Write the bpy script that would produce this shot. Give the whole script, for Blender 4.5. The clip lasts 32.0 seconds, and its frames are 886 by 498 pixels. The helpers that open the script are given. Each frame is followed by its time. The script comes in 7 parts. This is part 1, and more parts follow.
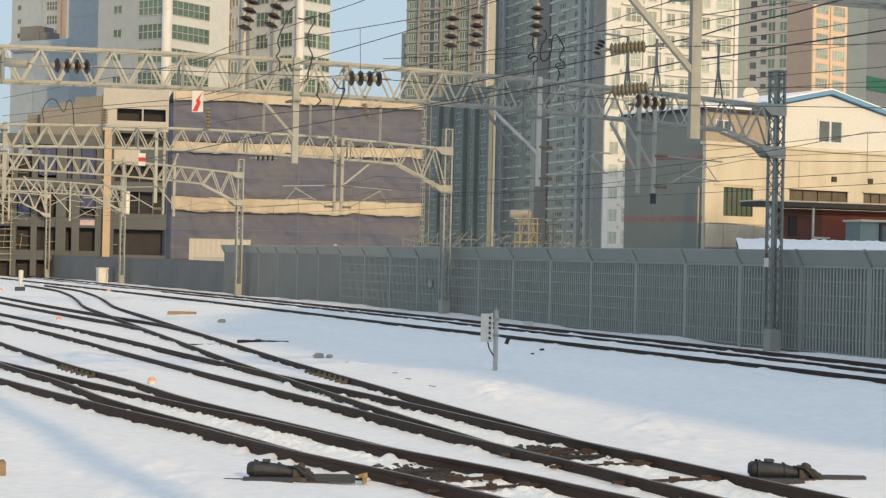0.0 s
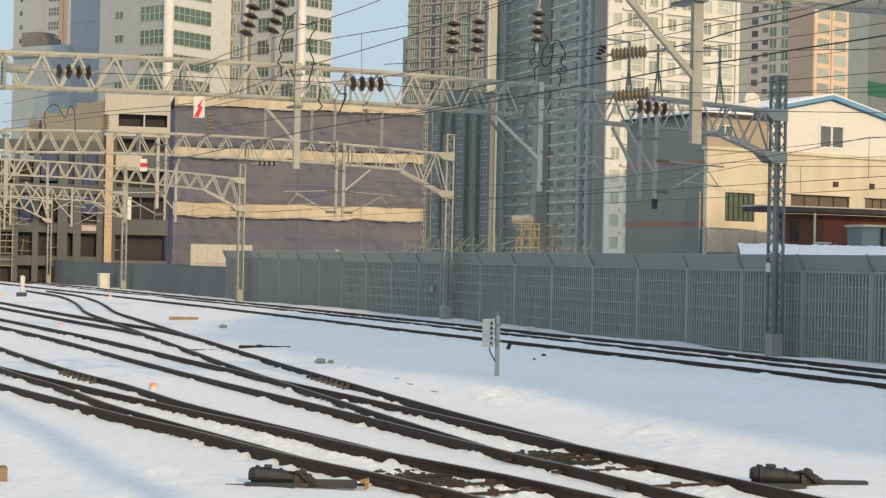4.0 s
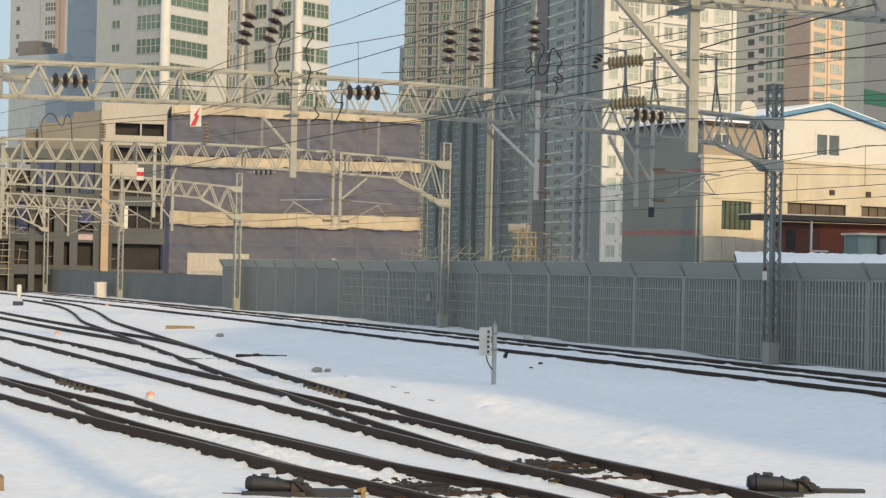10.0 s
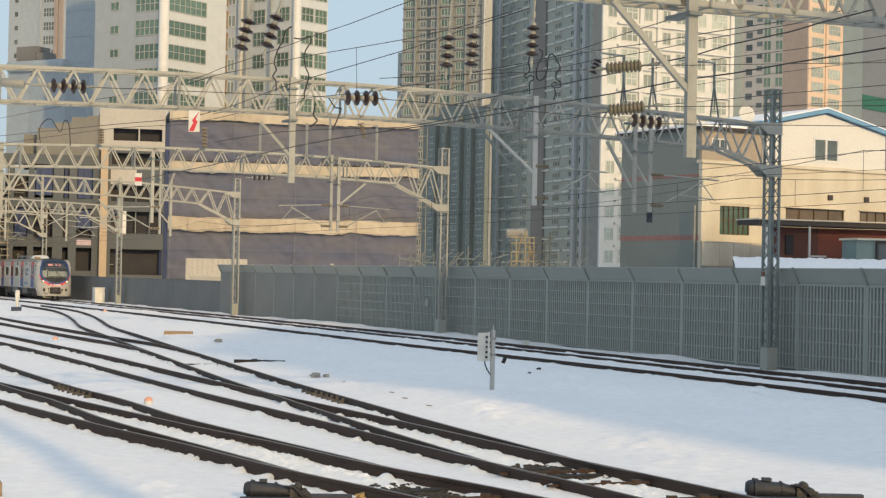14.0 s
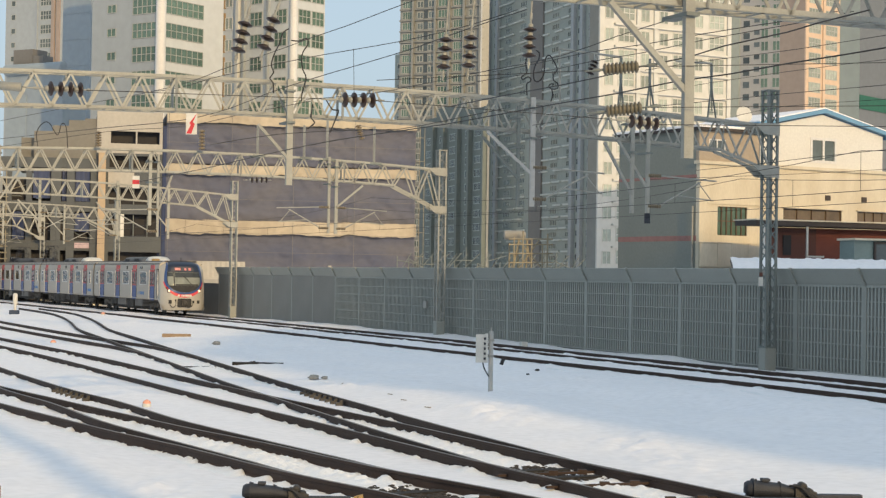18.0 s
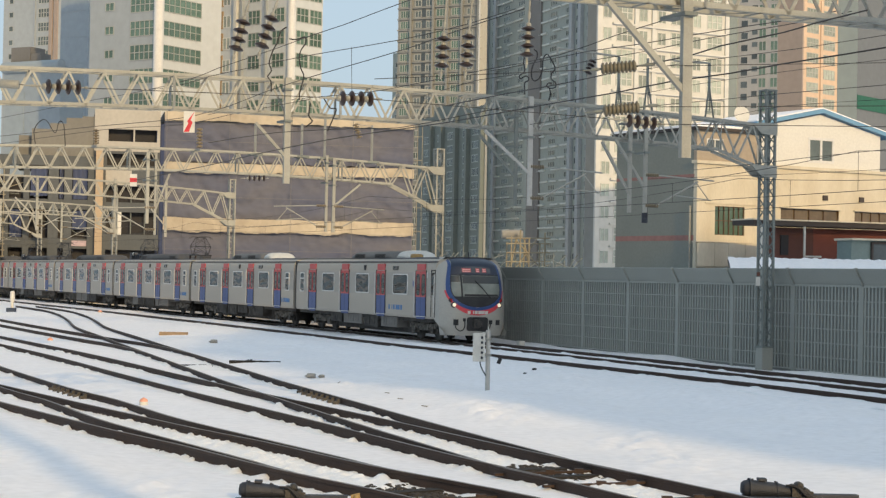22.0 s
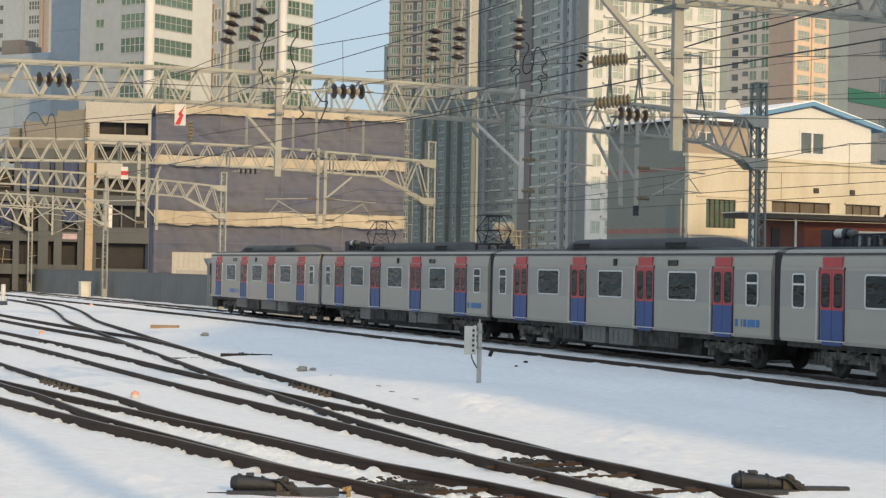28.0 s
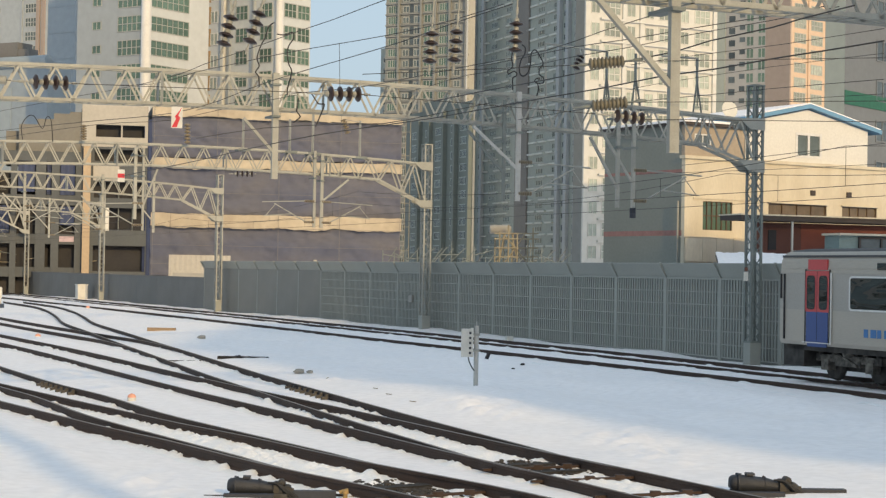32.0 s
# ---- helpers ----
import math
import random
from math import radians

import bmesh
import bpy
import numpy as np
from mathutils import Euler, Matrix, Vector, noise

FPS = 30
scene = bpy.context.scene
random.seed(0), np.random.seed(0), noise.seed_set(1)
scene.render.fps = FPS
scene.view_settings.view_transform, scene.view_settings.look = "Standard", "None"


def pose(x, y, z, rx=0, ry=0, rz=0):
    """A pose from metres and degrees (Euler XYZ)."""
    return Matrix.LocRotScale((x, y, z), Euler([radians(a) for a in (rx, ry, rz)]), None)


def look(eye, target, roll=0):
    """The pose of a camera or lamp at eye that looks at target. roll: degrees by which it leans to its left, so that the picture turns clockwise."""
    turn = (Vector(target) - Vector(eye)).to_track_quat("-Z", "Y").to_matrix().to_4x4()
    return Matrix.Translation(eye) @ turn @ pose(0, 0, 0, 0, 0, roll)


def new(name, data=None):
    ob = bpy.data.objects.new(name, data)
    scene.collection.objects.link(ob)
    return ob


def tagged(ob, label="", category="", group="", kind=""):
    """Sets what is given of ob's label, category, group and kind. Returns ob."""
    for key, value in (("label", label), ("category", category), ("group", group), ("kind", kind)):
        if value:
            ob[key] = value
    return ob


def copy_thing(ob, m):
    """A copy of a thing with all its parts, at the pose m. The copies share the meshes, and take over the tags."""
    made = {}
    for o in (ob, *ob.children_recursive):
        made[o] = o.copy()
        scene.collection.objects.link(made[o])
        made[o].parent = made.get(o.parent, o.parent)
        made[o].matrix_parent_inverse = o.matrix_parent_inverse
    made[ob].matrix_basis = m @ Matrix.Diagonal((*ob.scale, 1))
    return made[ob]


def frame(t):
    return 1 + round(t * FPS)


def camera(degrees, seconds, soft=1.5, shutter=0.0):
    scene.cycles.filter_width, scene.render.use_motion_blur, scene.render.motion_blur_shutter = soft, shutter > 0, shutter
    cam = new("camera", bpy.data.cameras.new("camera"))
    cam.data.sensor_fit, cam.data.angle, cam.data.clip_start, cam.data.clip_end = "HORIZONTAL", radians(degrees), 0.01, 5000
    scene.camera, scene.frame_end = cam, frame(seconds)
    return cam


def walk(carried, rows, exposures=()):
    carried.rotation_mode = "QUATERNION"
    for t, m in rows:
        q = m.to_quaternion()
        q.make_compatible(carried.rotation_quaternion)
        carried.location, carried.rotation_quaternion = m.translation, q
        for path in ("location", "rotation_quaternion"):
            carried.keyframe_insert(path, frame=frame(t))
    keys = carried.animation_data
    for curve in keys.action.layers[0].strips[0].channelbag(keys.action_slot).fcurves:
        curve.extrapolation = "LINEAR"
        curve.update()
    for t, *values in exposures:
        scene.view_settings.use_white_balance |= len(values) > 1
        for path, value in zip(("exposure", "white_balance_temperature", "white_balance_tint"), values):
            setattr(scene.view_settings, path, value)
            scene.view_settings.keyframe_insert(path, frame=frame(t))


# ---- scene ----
# Metres; the origin lies at rail level under the camera, y leads away into the yard.
EYE = Vector((0, 0, 2.83))


def aim(yaw, pitch, roll):
    """A pose at EYE that looks along y, turned right by yaw, up by pitch, leaning by roll (degrees)."""
    a, b = radians(yaw), radians(pitch)
    return look(EYE, EYE + Vector((math.sin(a) * math.cos(b), math.cos(a) * math.cos(b), math.sin(b))), roll)


cam = camera(28.57, 32.0, soft=1.3)
walk(cam, [(t, aim(y, p, r)) for t, y, p, r in (
    (0, 0.001, 0.245, 1.239), (0.5, 0.004, 0.281, 1.174), (1, 0.002, 0.323, 1.167), (1.5, -0.000, 0.358, 1.140),
    (2, -0.028, 0.386, 1.237), (2.5, -0.054, 0.402, 1.314), (3, -0.077, 0.413, 1.243), (3.5, -0.079, 0.413, 1.237),
    (5.5, 0.071, 0.522, 1.030), (6, 0.074, 0.581, 1.065), (6.5, 0.076, 0.610, 1.105), (7, 0.051, 0.605, 1.150),
    (7.5, 0.020, 0.609, 1.109), (8, -0.005, 0.618, 1.148), (8.5, -0.005, 0.634, 1.166), (9, -0.000, 0.614, 1.230),
    (9.5, 0.024, 0.670, 1.192), (10, 0.048, 0.704, 1.143), (10.5, 0.104, 0.717, 1.143), (11, 0.077, 0.728, 1.127),
    (11.5, 0.072, 0.738, 1.145), (12, 0.047, 0.760, 1.141), (12.5, 0.046, 0.794, 1.128), (13, 0.054, 0.843, 1.099),
    (13.5, 0.072, 0.843, 1.115), (14, 0.100, 0.880, 1.123), (14.5, 0.107, 0.868, 1.099), (16.5, 0.050, 0.840, 1.089),
    (17, 0.114, 0.905, 0.987), (17.5, 0.153, 0.906, 0.912), (18, 0.170, 0.936, 0.918), (18.5, 0.182, 0.903, 0.854),
    (19, 0.256, 0.894, 0.918), (19.5, 0.259, 0.900, 0.964), (20, 0.258, 0.983, 0.899), (20.5, 0.259, 0.966, 0.898),
    (21, 0.266, 0.968, 0.911), (21.5, 0.261, 0.978, 0.960), (22, 0.257, 0.901, 1.075), (22.5, 0.234, 0.865, 1.054),
    (23, 0.270, 0.872, 0.970), (23.5, 0.362, 0.916, 0.933), (24, 0.393, 0.862, 0.984), (24.5, 0.430, 0.762, 1.064),
    (25, 0.459, 0.746, 1.032), (25.5, 0.457, 0.727, 1.004), (27.5, 0.515, 0.702, 1.024), (28, 0.545, 0.672, 1.040),
    (28.5, 0.549, 0.695, 1.008), (29, 0.560, 0.693, 1.002), (29.5, 0.568, 0.674, 0.969), (30, 0.578, 0.639, 1.008),
    (30.5, 0.583, 0.672, 0.996), (31, 0.566, 0.773, 0.964), (31.5, 0.593, 0.732, 1.018), (32, 0.648, 0.756, 1.007),
)])

# ---- light ----
SUN_TO = Vector((0.40, -0.917, 0)).normalized()     # level way towards the sun
SUN_UP = radians(19)
world = bpy.data.worlds.new("winter_sky")
scene.world = world
world.use_nodes = True
wn = world.node_tree
sky = wn.nodes.new("ShaderNodeTexSky")
sky.sky_type, sky.sun_disc = "NISHITA", False
sky.sun_elevation, sky.sun_rotation = SUN_UP, math.atan2(SUN_TO.x, SUN_TO.y)
sky.air_density, sky.dust_density, sky.ozone_density = 1.0, 4.0, 0.7
wn.links.new(sky.outputs[0], wn.nodes["Background"].inputs[0])
wn.nodes["Background"].inputs[1].default_value = 0.04
haze, both = wn.nodes.new("ShaderNodeBackground"), wn.nodes.new("ShaderNodeAddShader")     # winter haze over the whole sky
haze.inputs[0].default_value, haze.inputs[1].default_value = (0.366, 0.459, 0.543, 1), 1.0
wn.links.new(wn.nodes["Background"].outputs[0], both.inputs[0])
wn.links.new(haze.outputs[0], both.inputs[1])
wn.links.new(both.outputs[0], wn.nodes["World Output"].inputs[0])
sun = new("sun", bpy.data.lights.new("sun", "SUN"))
sun.data.energy, sun.data.angle, sun.data.color = 2.34, radians(0.5), (1.0, 0.70, 0.335)
sun.matrix_world = look((0, 0, 60), Vector((0, 0, 60)) - (SUN_TO * math.cos(SUN_UP) + Vector((0, 0, math.sin(SUN_UP)))))
scene.view_settings.exposure = 0.11


# ---- materials ----
def material(name, color, rough=0.7, metal=0.0, second=None, scale=3.0, fine=40.0, bump=0.0, each=0.0, emit=0.0, mix=0.5, stretch=(1, 1, 1)):
    """A surface whose colour wanders to second over patches of 1/scale m, with a finer grain, and a little from piece to piece."""
    m = bpy.data.materials.new(name)
    m.use_nodes = True
    n, link = m.node_tree.nodes, m.node_tree.links.new
    bsdf = n["Principled BSDF"]
    bsdf.inputs["Roughness"].default_value, bsdf.inputs["Metallic"].default_value = rough, metal
    co, mp = n.new("ShaderNodeTexCoord"), n.new("ShaderNodeMapping")
    mp.inputs["Scale"].default_value = stretch
    link(co.outputs["Object"], mp.inputs[0])
    big, small = n.new("ShaderNodeTexNoise"), n.new("ShaderNodeTexNoise")
    for t, s in ((big, scale), (small, fine)):
        t.inputs["Scale"].default_value, t.inputs["Detail"].default_value = s, 5
        link(mp.outputs[0], t.inputs["Vector"])
    ramp = n.new("ShaderNodeMapRange")
    ramp.inputs[1].default_value, ramp.inputs[2].default_value = 0.35, 0.7
    ramp.inputs[3].default_value, ramp.inputs[4].default_value = 0.0, mix
    link(big.outputs[0], ramp.inputs[0])
    two = n.new("ShaderNodeMix")
    two.data_type = "RGBA"
    two.inputs[6].default_value = (*color, 1)
    two.inputs[7].default_value = (*(second or [c * 0.6 for c in color]), 1)
    link(ramp.outputs[0], two.inputs[0])
    hsv = n.new("ShaderNodeHueSaturation")
    grain = n.new("ShaderNodeMapRange")
    grain.inputs[3].default_value, grain.inputs[4].default_value = 0.86, 1.14
    link(small.outputs[0], grain.inputs[0])
    value = grain.outputs[0]
    if each:
        info, spread, mul = n.new("ShaderNodeObjectInfo"), n.new("ShaderNodeMapRange"), n.new("ShaderNodeMath")
        spread.inputs[3].default_value, spread.inputs[4].default_value = 1 - each, 1 + each
        mul.operation = "MULTIPLY"
        link(info.outputs["Random"], spread.inputs[0])
        link(spread.outputs[0], mul.inputs[0])
        link(value, mul.inputs[1])
        value = mul.outputs[0]
    link(two.outputs[2], hsv.inputs["Color"])
    link(value, hsv.inputs["Value"])
    link(hsv.outputs[0], bsdf.inputs["Base Color"])
    if bump:
        b = n.new("ShaderNodeBump")
        b.inputs["Strength"].default_value, b.inputs["Distance"].default_value = bump, 0.02
        link(small.outputs[0], b.inputs["Height"])
        link(b.outputs[0], bsdf.inputs["Normal"])
    if emit:
        bsdf.inputs["Emission Color"].default_value, bsdf.inputs["Emission Strength"].default_value = (*color, 1), emit
    return m


def glass(name, color, rough=0.06, each=0.4):
    """Dark glazing seen from outside: a glossy coat over the dim room behind, panes slightly uneven."""
    return material(name, color, rough, 0.0, [c * 0.35 for c in color], 1.2, 6.0, 0.15, each)


SNOW = material("snow", (0.96, 0.93, 0.925), 0.65, 0, (0.91, 0.895, 0.91), 0.35, 5.0, 0.04, mix=0.6)
LUMP = material("snow_clods", (0.92, 0.92, 0.92), 0.7, 0, (0.8, 0.8, 0.8), 2.0, 30.0, 0.5)
RAIL = material("rusty_rail_steel", (0.036, 0.0205, 0.0145), 0.75, 0.0, (0.058, 0.033, 0.022), 3.0, 40, 0.4)
RAILTOP = material("worn_rail_head", (0.27, 0.235, 0.21), 0.45, 0.7, (0.10, 0.07, 0.05), 1.5, 30)
SLEEPER = material("dark_wet_sleeper", (0.022, 0.0205, 0.0195), 0.9, 0, (0.014, 0.013, 0.0125), 5, 60, 0.5, 0.2)
BALLAST = material("dark_ballast", (0.032, 0.028, 0.025), 0.95, 0, (0.085, 0.078, 0.07), 9, 30, 0.8)
IRON = material("dark_grey_iron", (0.034, 0.04, 0.054), 0.6, 0.1, (0.02, 0.022, 0.028), 6, 50, 0.4)
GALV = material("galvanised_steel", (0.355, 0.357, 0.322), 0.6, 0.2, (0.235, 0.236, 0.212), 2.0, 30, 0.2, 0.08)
GALVDARK = material("dark_galvanised_steel", (0.20, 0.222, 0.21), 0.65, 0.2, (0.15, 0.166, 0.157), 2.0, 30, 0.2, 0.08)
FENCE = material("grey_painted_noise_wall", (0.305, 0.317, 0.287), 0.7, 0, (0.252, 0.262, 0.237), 0.7, 25, 0.15, 0.06)
FENCEPLAIN = material("weathered_plain_wall_panel", (0.225, 0.222, 0.2), 0.75, 0, (0.17, 0.168, 0.152), 0.5, 18, 0.2, 0.06)
# Backing behind the slats; the shade of the slots is in its colour.
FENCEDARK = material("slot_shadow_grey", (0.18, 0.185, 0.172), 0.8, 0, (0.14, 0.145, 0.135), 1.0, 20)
CONCRETE = material("grey_concrete", (0.36, 0.35, 0.32), 0.9, 0, (0.24, 0.23, 0.21), 0.6, 12, 0.3, 0.05)
WHITEBOX = material("off_white_enamel", (0.66, 0.65, 0.60), 0.5, 0, (0.5, 0.49, 0.45), 3, 30, 0.1)
PORCELAIN = material("brown_glazed_porcelain", (0.036, 0.023, 0.02), 0.32, 0, (0.022, 0.016, 0.0145), 8, 40)
KHAKI = material("dusty_khaki_porcelain", (0.165, 0.15, 0.107), 0.42, 0, (0.11, 0.10, 0.072), 8, 40)
PORCELAINGREY = material("dusty_brown_porcelain", (0.20, 0.16, 0.10), 0.35, 0, (0.11, 0.08, 0.05), 8, 40)
POSTGREY = material("pale_galvanised_post", (0.50, 0.49, 0.46), 0.5, 0.1, (0.38, 0.37, 0.35), 6, 40, 0.1)
COUPLER = material("worn_coupler_iron", (0.07, 0.066, 0.062), 0.6, 0.3, (0.03, 0.028, 0.026), 6, 30, 0.3)
WIRE = material("dark_copper_wire", (0.03, 0.03, 0.03), 0.6, 0.3, (0.08, 0.075, 0.07), 0.5, 5)
RED = material("red_paint", (0.60, 0.035, 0.05), 0.5, 0, (0.45, 0.03, 0.04), 3, 20)
ORANGE = material("faded_orange_plastic", (0.78, 0.34, 0.22), 0.5, 0, (0.75, 0.42, 0.32), 6, 30)
WOOD = material("weathered_plank", (0.33, 0.24, 0.15), 0.85, 0, (0.2, 0.14, 0.09), 4, 40, 0.5, stretch=(1, 8, 8))
CREAM = material("cream_plaster", (0.66, 0.60, 0.475), 0.85, 0, (0.50, 0.43, 0.31), 0.5, 8, 0.15, mix=0.7, stretch=(1.6, 1.6, 0.5))
WHITEWALL = material("white_panel_wall", (0.72, 0.70, 0.64), 0.6, 0, (0.65, 0.62, 0.56), 0.3, 10, 0.1)
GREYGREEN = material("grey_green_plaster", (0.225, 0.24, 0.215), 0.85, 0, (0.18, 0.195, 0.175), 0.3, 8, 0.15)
BLUEROOF = material("blue_roof_trim", (0.16, 0.33, 0.50), 0.5, 0, (0.12, 0.26, 0.40), 1, 12)
BRICK = material("red_brick_panel", (0.25, 0.08, 0.055), 0.85, 0, (0.19, 0.06, 0.042), 2, 30, 0.3)
DARKTRIM = material("dark_brown_trim", (0.05, 0.04, 0.037), 0.7, 0, (0.08, 0.065, 0.055), 2, 20)
NET = material("blue_grey_debris_net", (0.098, 0.108, 0.158), 0.9, 0, (0.15, 0.146, 0.16), 0.2, 1.7, 1.0, mix=0.95, stretch=(0.6, 1, 1.6))
NETBLUE = material("blue_debris_net", (0.055, 0.075, 0.15), 0.9, 0, (0.08, 0.09, 0.14), 0.2, 2, 0.4)
NETTAN = material("tan_sheeting", (0.52, 0.45, 0.34), 0.9, 0, (0.38, 0.32, 0.24), 0.35, 2, 0.6, mix=0.9)
PANELCREAM = material("cream_precast_panel", (0.44, 0.415, 0.365), 0.85, 0, (0.37, 0.345, 0.30), 0.2, 3, 0.1)
RAWCREAM = material("raw_tan_concrete", (0.21, 0.20, 0.175), 0.9, 0, (0.14, 0.135, 0.12), 0.2, 3, 0.1)
GREYSLAB = material("raw_grey_slab", (0.19, 0.185, 0.175), 0.9, 0, (0.14, 0.135, 0.13), 0.2, 3, 0.1)
# Darker than the raw slab: shade on the hall's open end put into colour.
HALLGREY = material("shaded_hall_concrete", (0.105, 0.113, 0.116), 0.9, 0, (0.075, 0.082, 0.086), 0.25, 4, 0.2)
TANPIER = material("tan_pier_boarding", (0.47, 0.36, 0.24), 0.85, 0, (0.38, 0.29, 0.20), 0.4, 4, 0.2)
# Near-black for solid cores: the unlit depth behind openings put into colour.
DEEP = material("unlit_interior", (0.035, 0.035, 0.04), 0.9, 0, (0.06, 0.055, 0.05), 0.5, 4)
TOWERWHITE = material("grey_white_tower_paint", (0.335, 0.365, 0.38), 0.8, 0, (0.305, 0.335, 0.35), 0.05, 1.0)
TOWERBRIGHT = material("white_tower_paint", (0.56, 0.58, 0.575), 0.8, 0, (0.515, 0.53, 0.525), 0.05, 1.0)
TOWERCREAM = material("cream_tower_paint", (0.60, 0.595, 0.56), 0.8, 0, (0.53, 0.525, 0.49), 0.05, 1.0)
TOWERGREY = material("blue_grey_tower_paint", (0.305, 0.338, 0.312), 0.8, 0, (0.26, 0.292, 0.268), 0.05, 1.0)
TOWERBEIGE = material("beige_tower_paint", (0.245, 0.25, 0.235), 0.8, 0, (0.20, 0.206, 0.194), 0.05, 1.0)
TOWERPALE = material("pale_balcony_paint", (0.52, 0.545, 0.52), 0.8, 0, (0.46, 0.485, 0.465), 0.05, 1.0)
TOWERGREYLIGHT = material("light_grey_tower_paint", (0.33, 0.335, 0.335), 0.8, 0, (0.28, 0.285, 0.285), 0.05, 1.0)
SLATE = material("slate_grey_cladding", (0.16, 0.175, 0.19), 0.7, 0, (0.13, 0.145, 0.16), 0.1, 2.0)
TOWERSHADE = material("shaded_tower_foot", (0.15, 0.172, 0.155), 0.8, 0, (0.12, 0.14, 0.125), 0.05, 1.0)
TOWERORANGE = material("salmon_tower_paint", (0.60, 0.45, 0.33), 0.8, 0, (0.54, 0.41, 0.30), 0.05, 1.0)
TOWERBROWN = material("brown_tower_paint", (0.34, 0.27, 0.22), 0.8, 0, (0.30, 0.24, 0.20), 0.05, 1.0)
BLUEPANEL = material("pale_blue_panel", (0.28, 0.325, 0.36), 0.5, 0, (0.25, 0.295, 0.33), 0.08, 1.0)
PALEPANEL = material("blue_white_panel", (0.30, 0.345, 0.37), 0.5, 0, (0.27, 0.31, 0.335), 0.08, 1.0)
PALEFRAME = material("pale_grey_window_frame", (0.38, 0.39, 0.36), 0.7, 0, (0.33, 0.34, 0.32), 1, 5)
BROWNWALL = material("brown_upper_plaster", (0.40, 0.335, 0.26), 0.85, 0, (0.30, 0.25, 0.20), 0.6, 8, 0.2)
MAROON = material("dark_brick_red", (0.15, 0.065, 0.05), 0.85, 0, (0.11, 0.05, 0.04), 2, 30, 0.3)
GREEN = material("green_stripe", (0.02, 0.12, 0.075), 0.6)
GLASSGREEN = glass("green_tinted_glazing", (0.115, 0.185, 0.15), 0.06, 0.25)
# Lighter glass: the haze before the far towers is put into its colour.
GLASSHAZE = glass("grey_green_glazing", (0.135, 0.165, 0.165), 0.1, 0.35)
GLASSBROWN = glass("brown_blinds_behind_glass", (0.15, 0.115, 0.075), 0.08, 0.2)
GLASSDARK = glass("dark_glazing", (0.08, 0.10, 0.11))
GLASSPALE = glass("pale_balcony_glazing", (0.37, 0.41, 0.36), 0.1, 0.3)
FRAMEWHITE = material("white_window_frame", (0.70, 0.69, 0.66), 0.6, 0, (0.6, 0.59, 0.56), 1, 5)
STAINLESS = material("brushed_stainless_car_body", (0.43, 0.39, 0.33), 0.5, 0.15, (0.385, 0.348, 0.295), 0.5, 18, 0.05, stretch=(0.3, 1, 3))
STAINLESSBAND = material("grey_window_band", (0.365, 0.34, 0.30), 0.5, 0.1, (0.32, 0.30, 0.265), 0.5, 18, 0.05)
SILVER = material("silver_nose_paint", (0.42, 0.405, 0.365), 0.4, 0.1, (0.37, 0.355, 0.315), 0.8, 15)
CARROOF = material("sooty_grey_roof", (0.075, 0.075, 0.077), 0.85, 0, (0.125, 0.122, 0.12), 1.0, 12, 0.2)
ROOFGREY = material("grey_roof_casing", (0.15, 0.147, 0.14), 0.7, 0, (0.095, 0.093, 0.09), 1.2, 14, 0.2)
DOORRED = material("red_door_paint", (0.50, 0.055, 0.055), 0.45, 0, (0.44, 0.05, 0.05), 1.5, 12)
DOORBLUE = material("blue_door_paint", (0.035, 0.075, 0.24), 0.45, 0, (0.03, 0.062, 0.20), 1.5, 12)
NOSEBLUE = material("blue_nose_paint", (0.03, 0.072, 0.21), 0.35, 0, (0.026, 0.062, 0.18), 1.5, 12)
NOSERED = material("red_nose_paint", (0.66, 0.07, 0.085), 0.4, 0, (0.58, 0.06, 0.075), 1.5, 12)
CARGLASS = material("train_window_glass", (0.006, 0.012, 0.01), 0.03, 0, (0.014, 0.022, 0.019), 1.2, 1.3, 1.0, mix=0.9, stretch=(0.8, 1, 2.6))
# Pale base colour stands in for light reflected by and seen through the pane.
CABGLASS = material("cab_windscreen", (0.26, 0.28, 0.25), 0.04, 0, (0.10, 0.11, 0.10), 2.2, 3.0)
RUBBER = material("black_gangway_rubber", (0.03, 0.03, 0.032), 0.85, 0, (0.05, 0.05, 0.05), 3, 20)
UNDER = material("dusty_underframe", (0.026, 0.024, 0.022), 0.85, 0, (0.13, 0.12, 0.105), 3, 20, 0.3)
BOGIE = material("dusty_bogie_frame", (0.03, 0.028, 0.025), 0.9, 0, (0.22, 0.20, 0.17), 5, 25, 0.3, mix=0.9)
UNDERGREY = material("grey_equipment_case", (0.19, 0.18, 0.165), 0.7, 0, (0.08, 0.078, 0.072), 1.5, 20, 0.1)
LAMP = material("lit_headlamp", (1.0, 0.86, 0.62), 0.3, emit=0.55)
SIGNRED = material("red_sign_light", (0.42, 0.09, 0.09), 0.4, emit=0.12)
TAILRED = material("red_lamp_lens", (0.45, 0.03, 0.03), 0.25)
LOGOBLUE = material("blue_lettering_paint", (0.05, 0.18, 0.42), 0.5)
CABGLASS.node_tree.nodes["Principled BSDF"].inputs["Specular IOR Level"].default_value = 0.25
CARGLASS.node_tree.nodes["Principled BSDF"].inputs["Specular IOR Level"].default_value = 0.28
for node_ in CARGLASS.node_tree.nodes:     # slow waves in the panes
    if node_.type == "TEX_NOISE":
        node_.inputs["Detail"].default_value = 0.0
        node_.inputs["Distortion"].default_value = 0.5
    if node_.type == "BUMP":
        node_.inputs["Distance"].default_value = 0.035
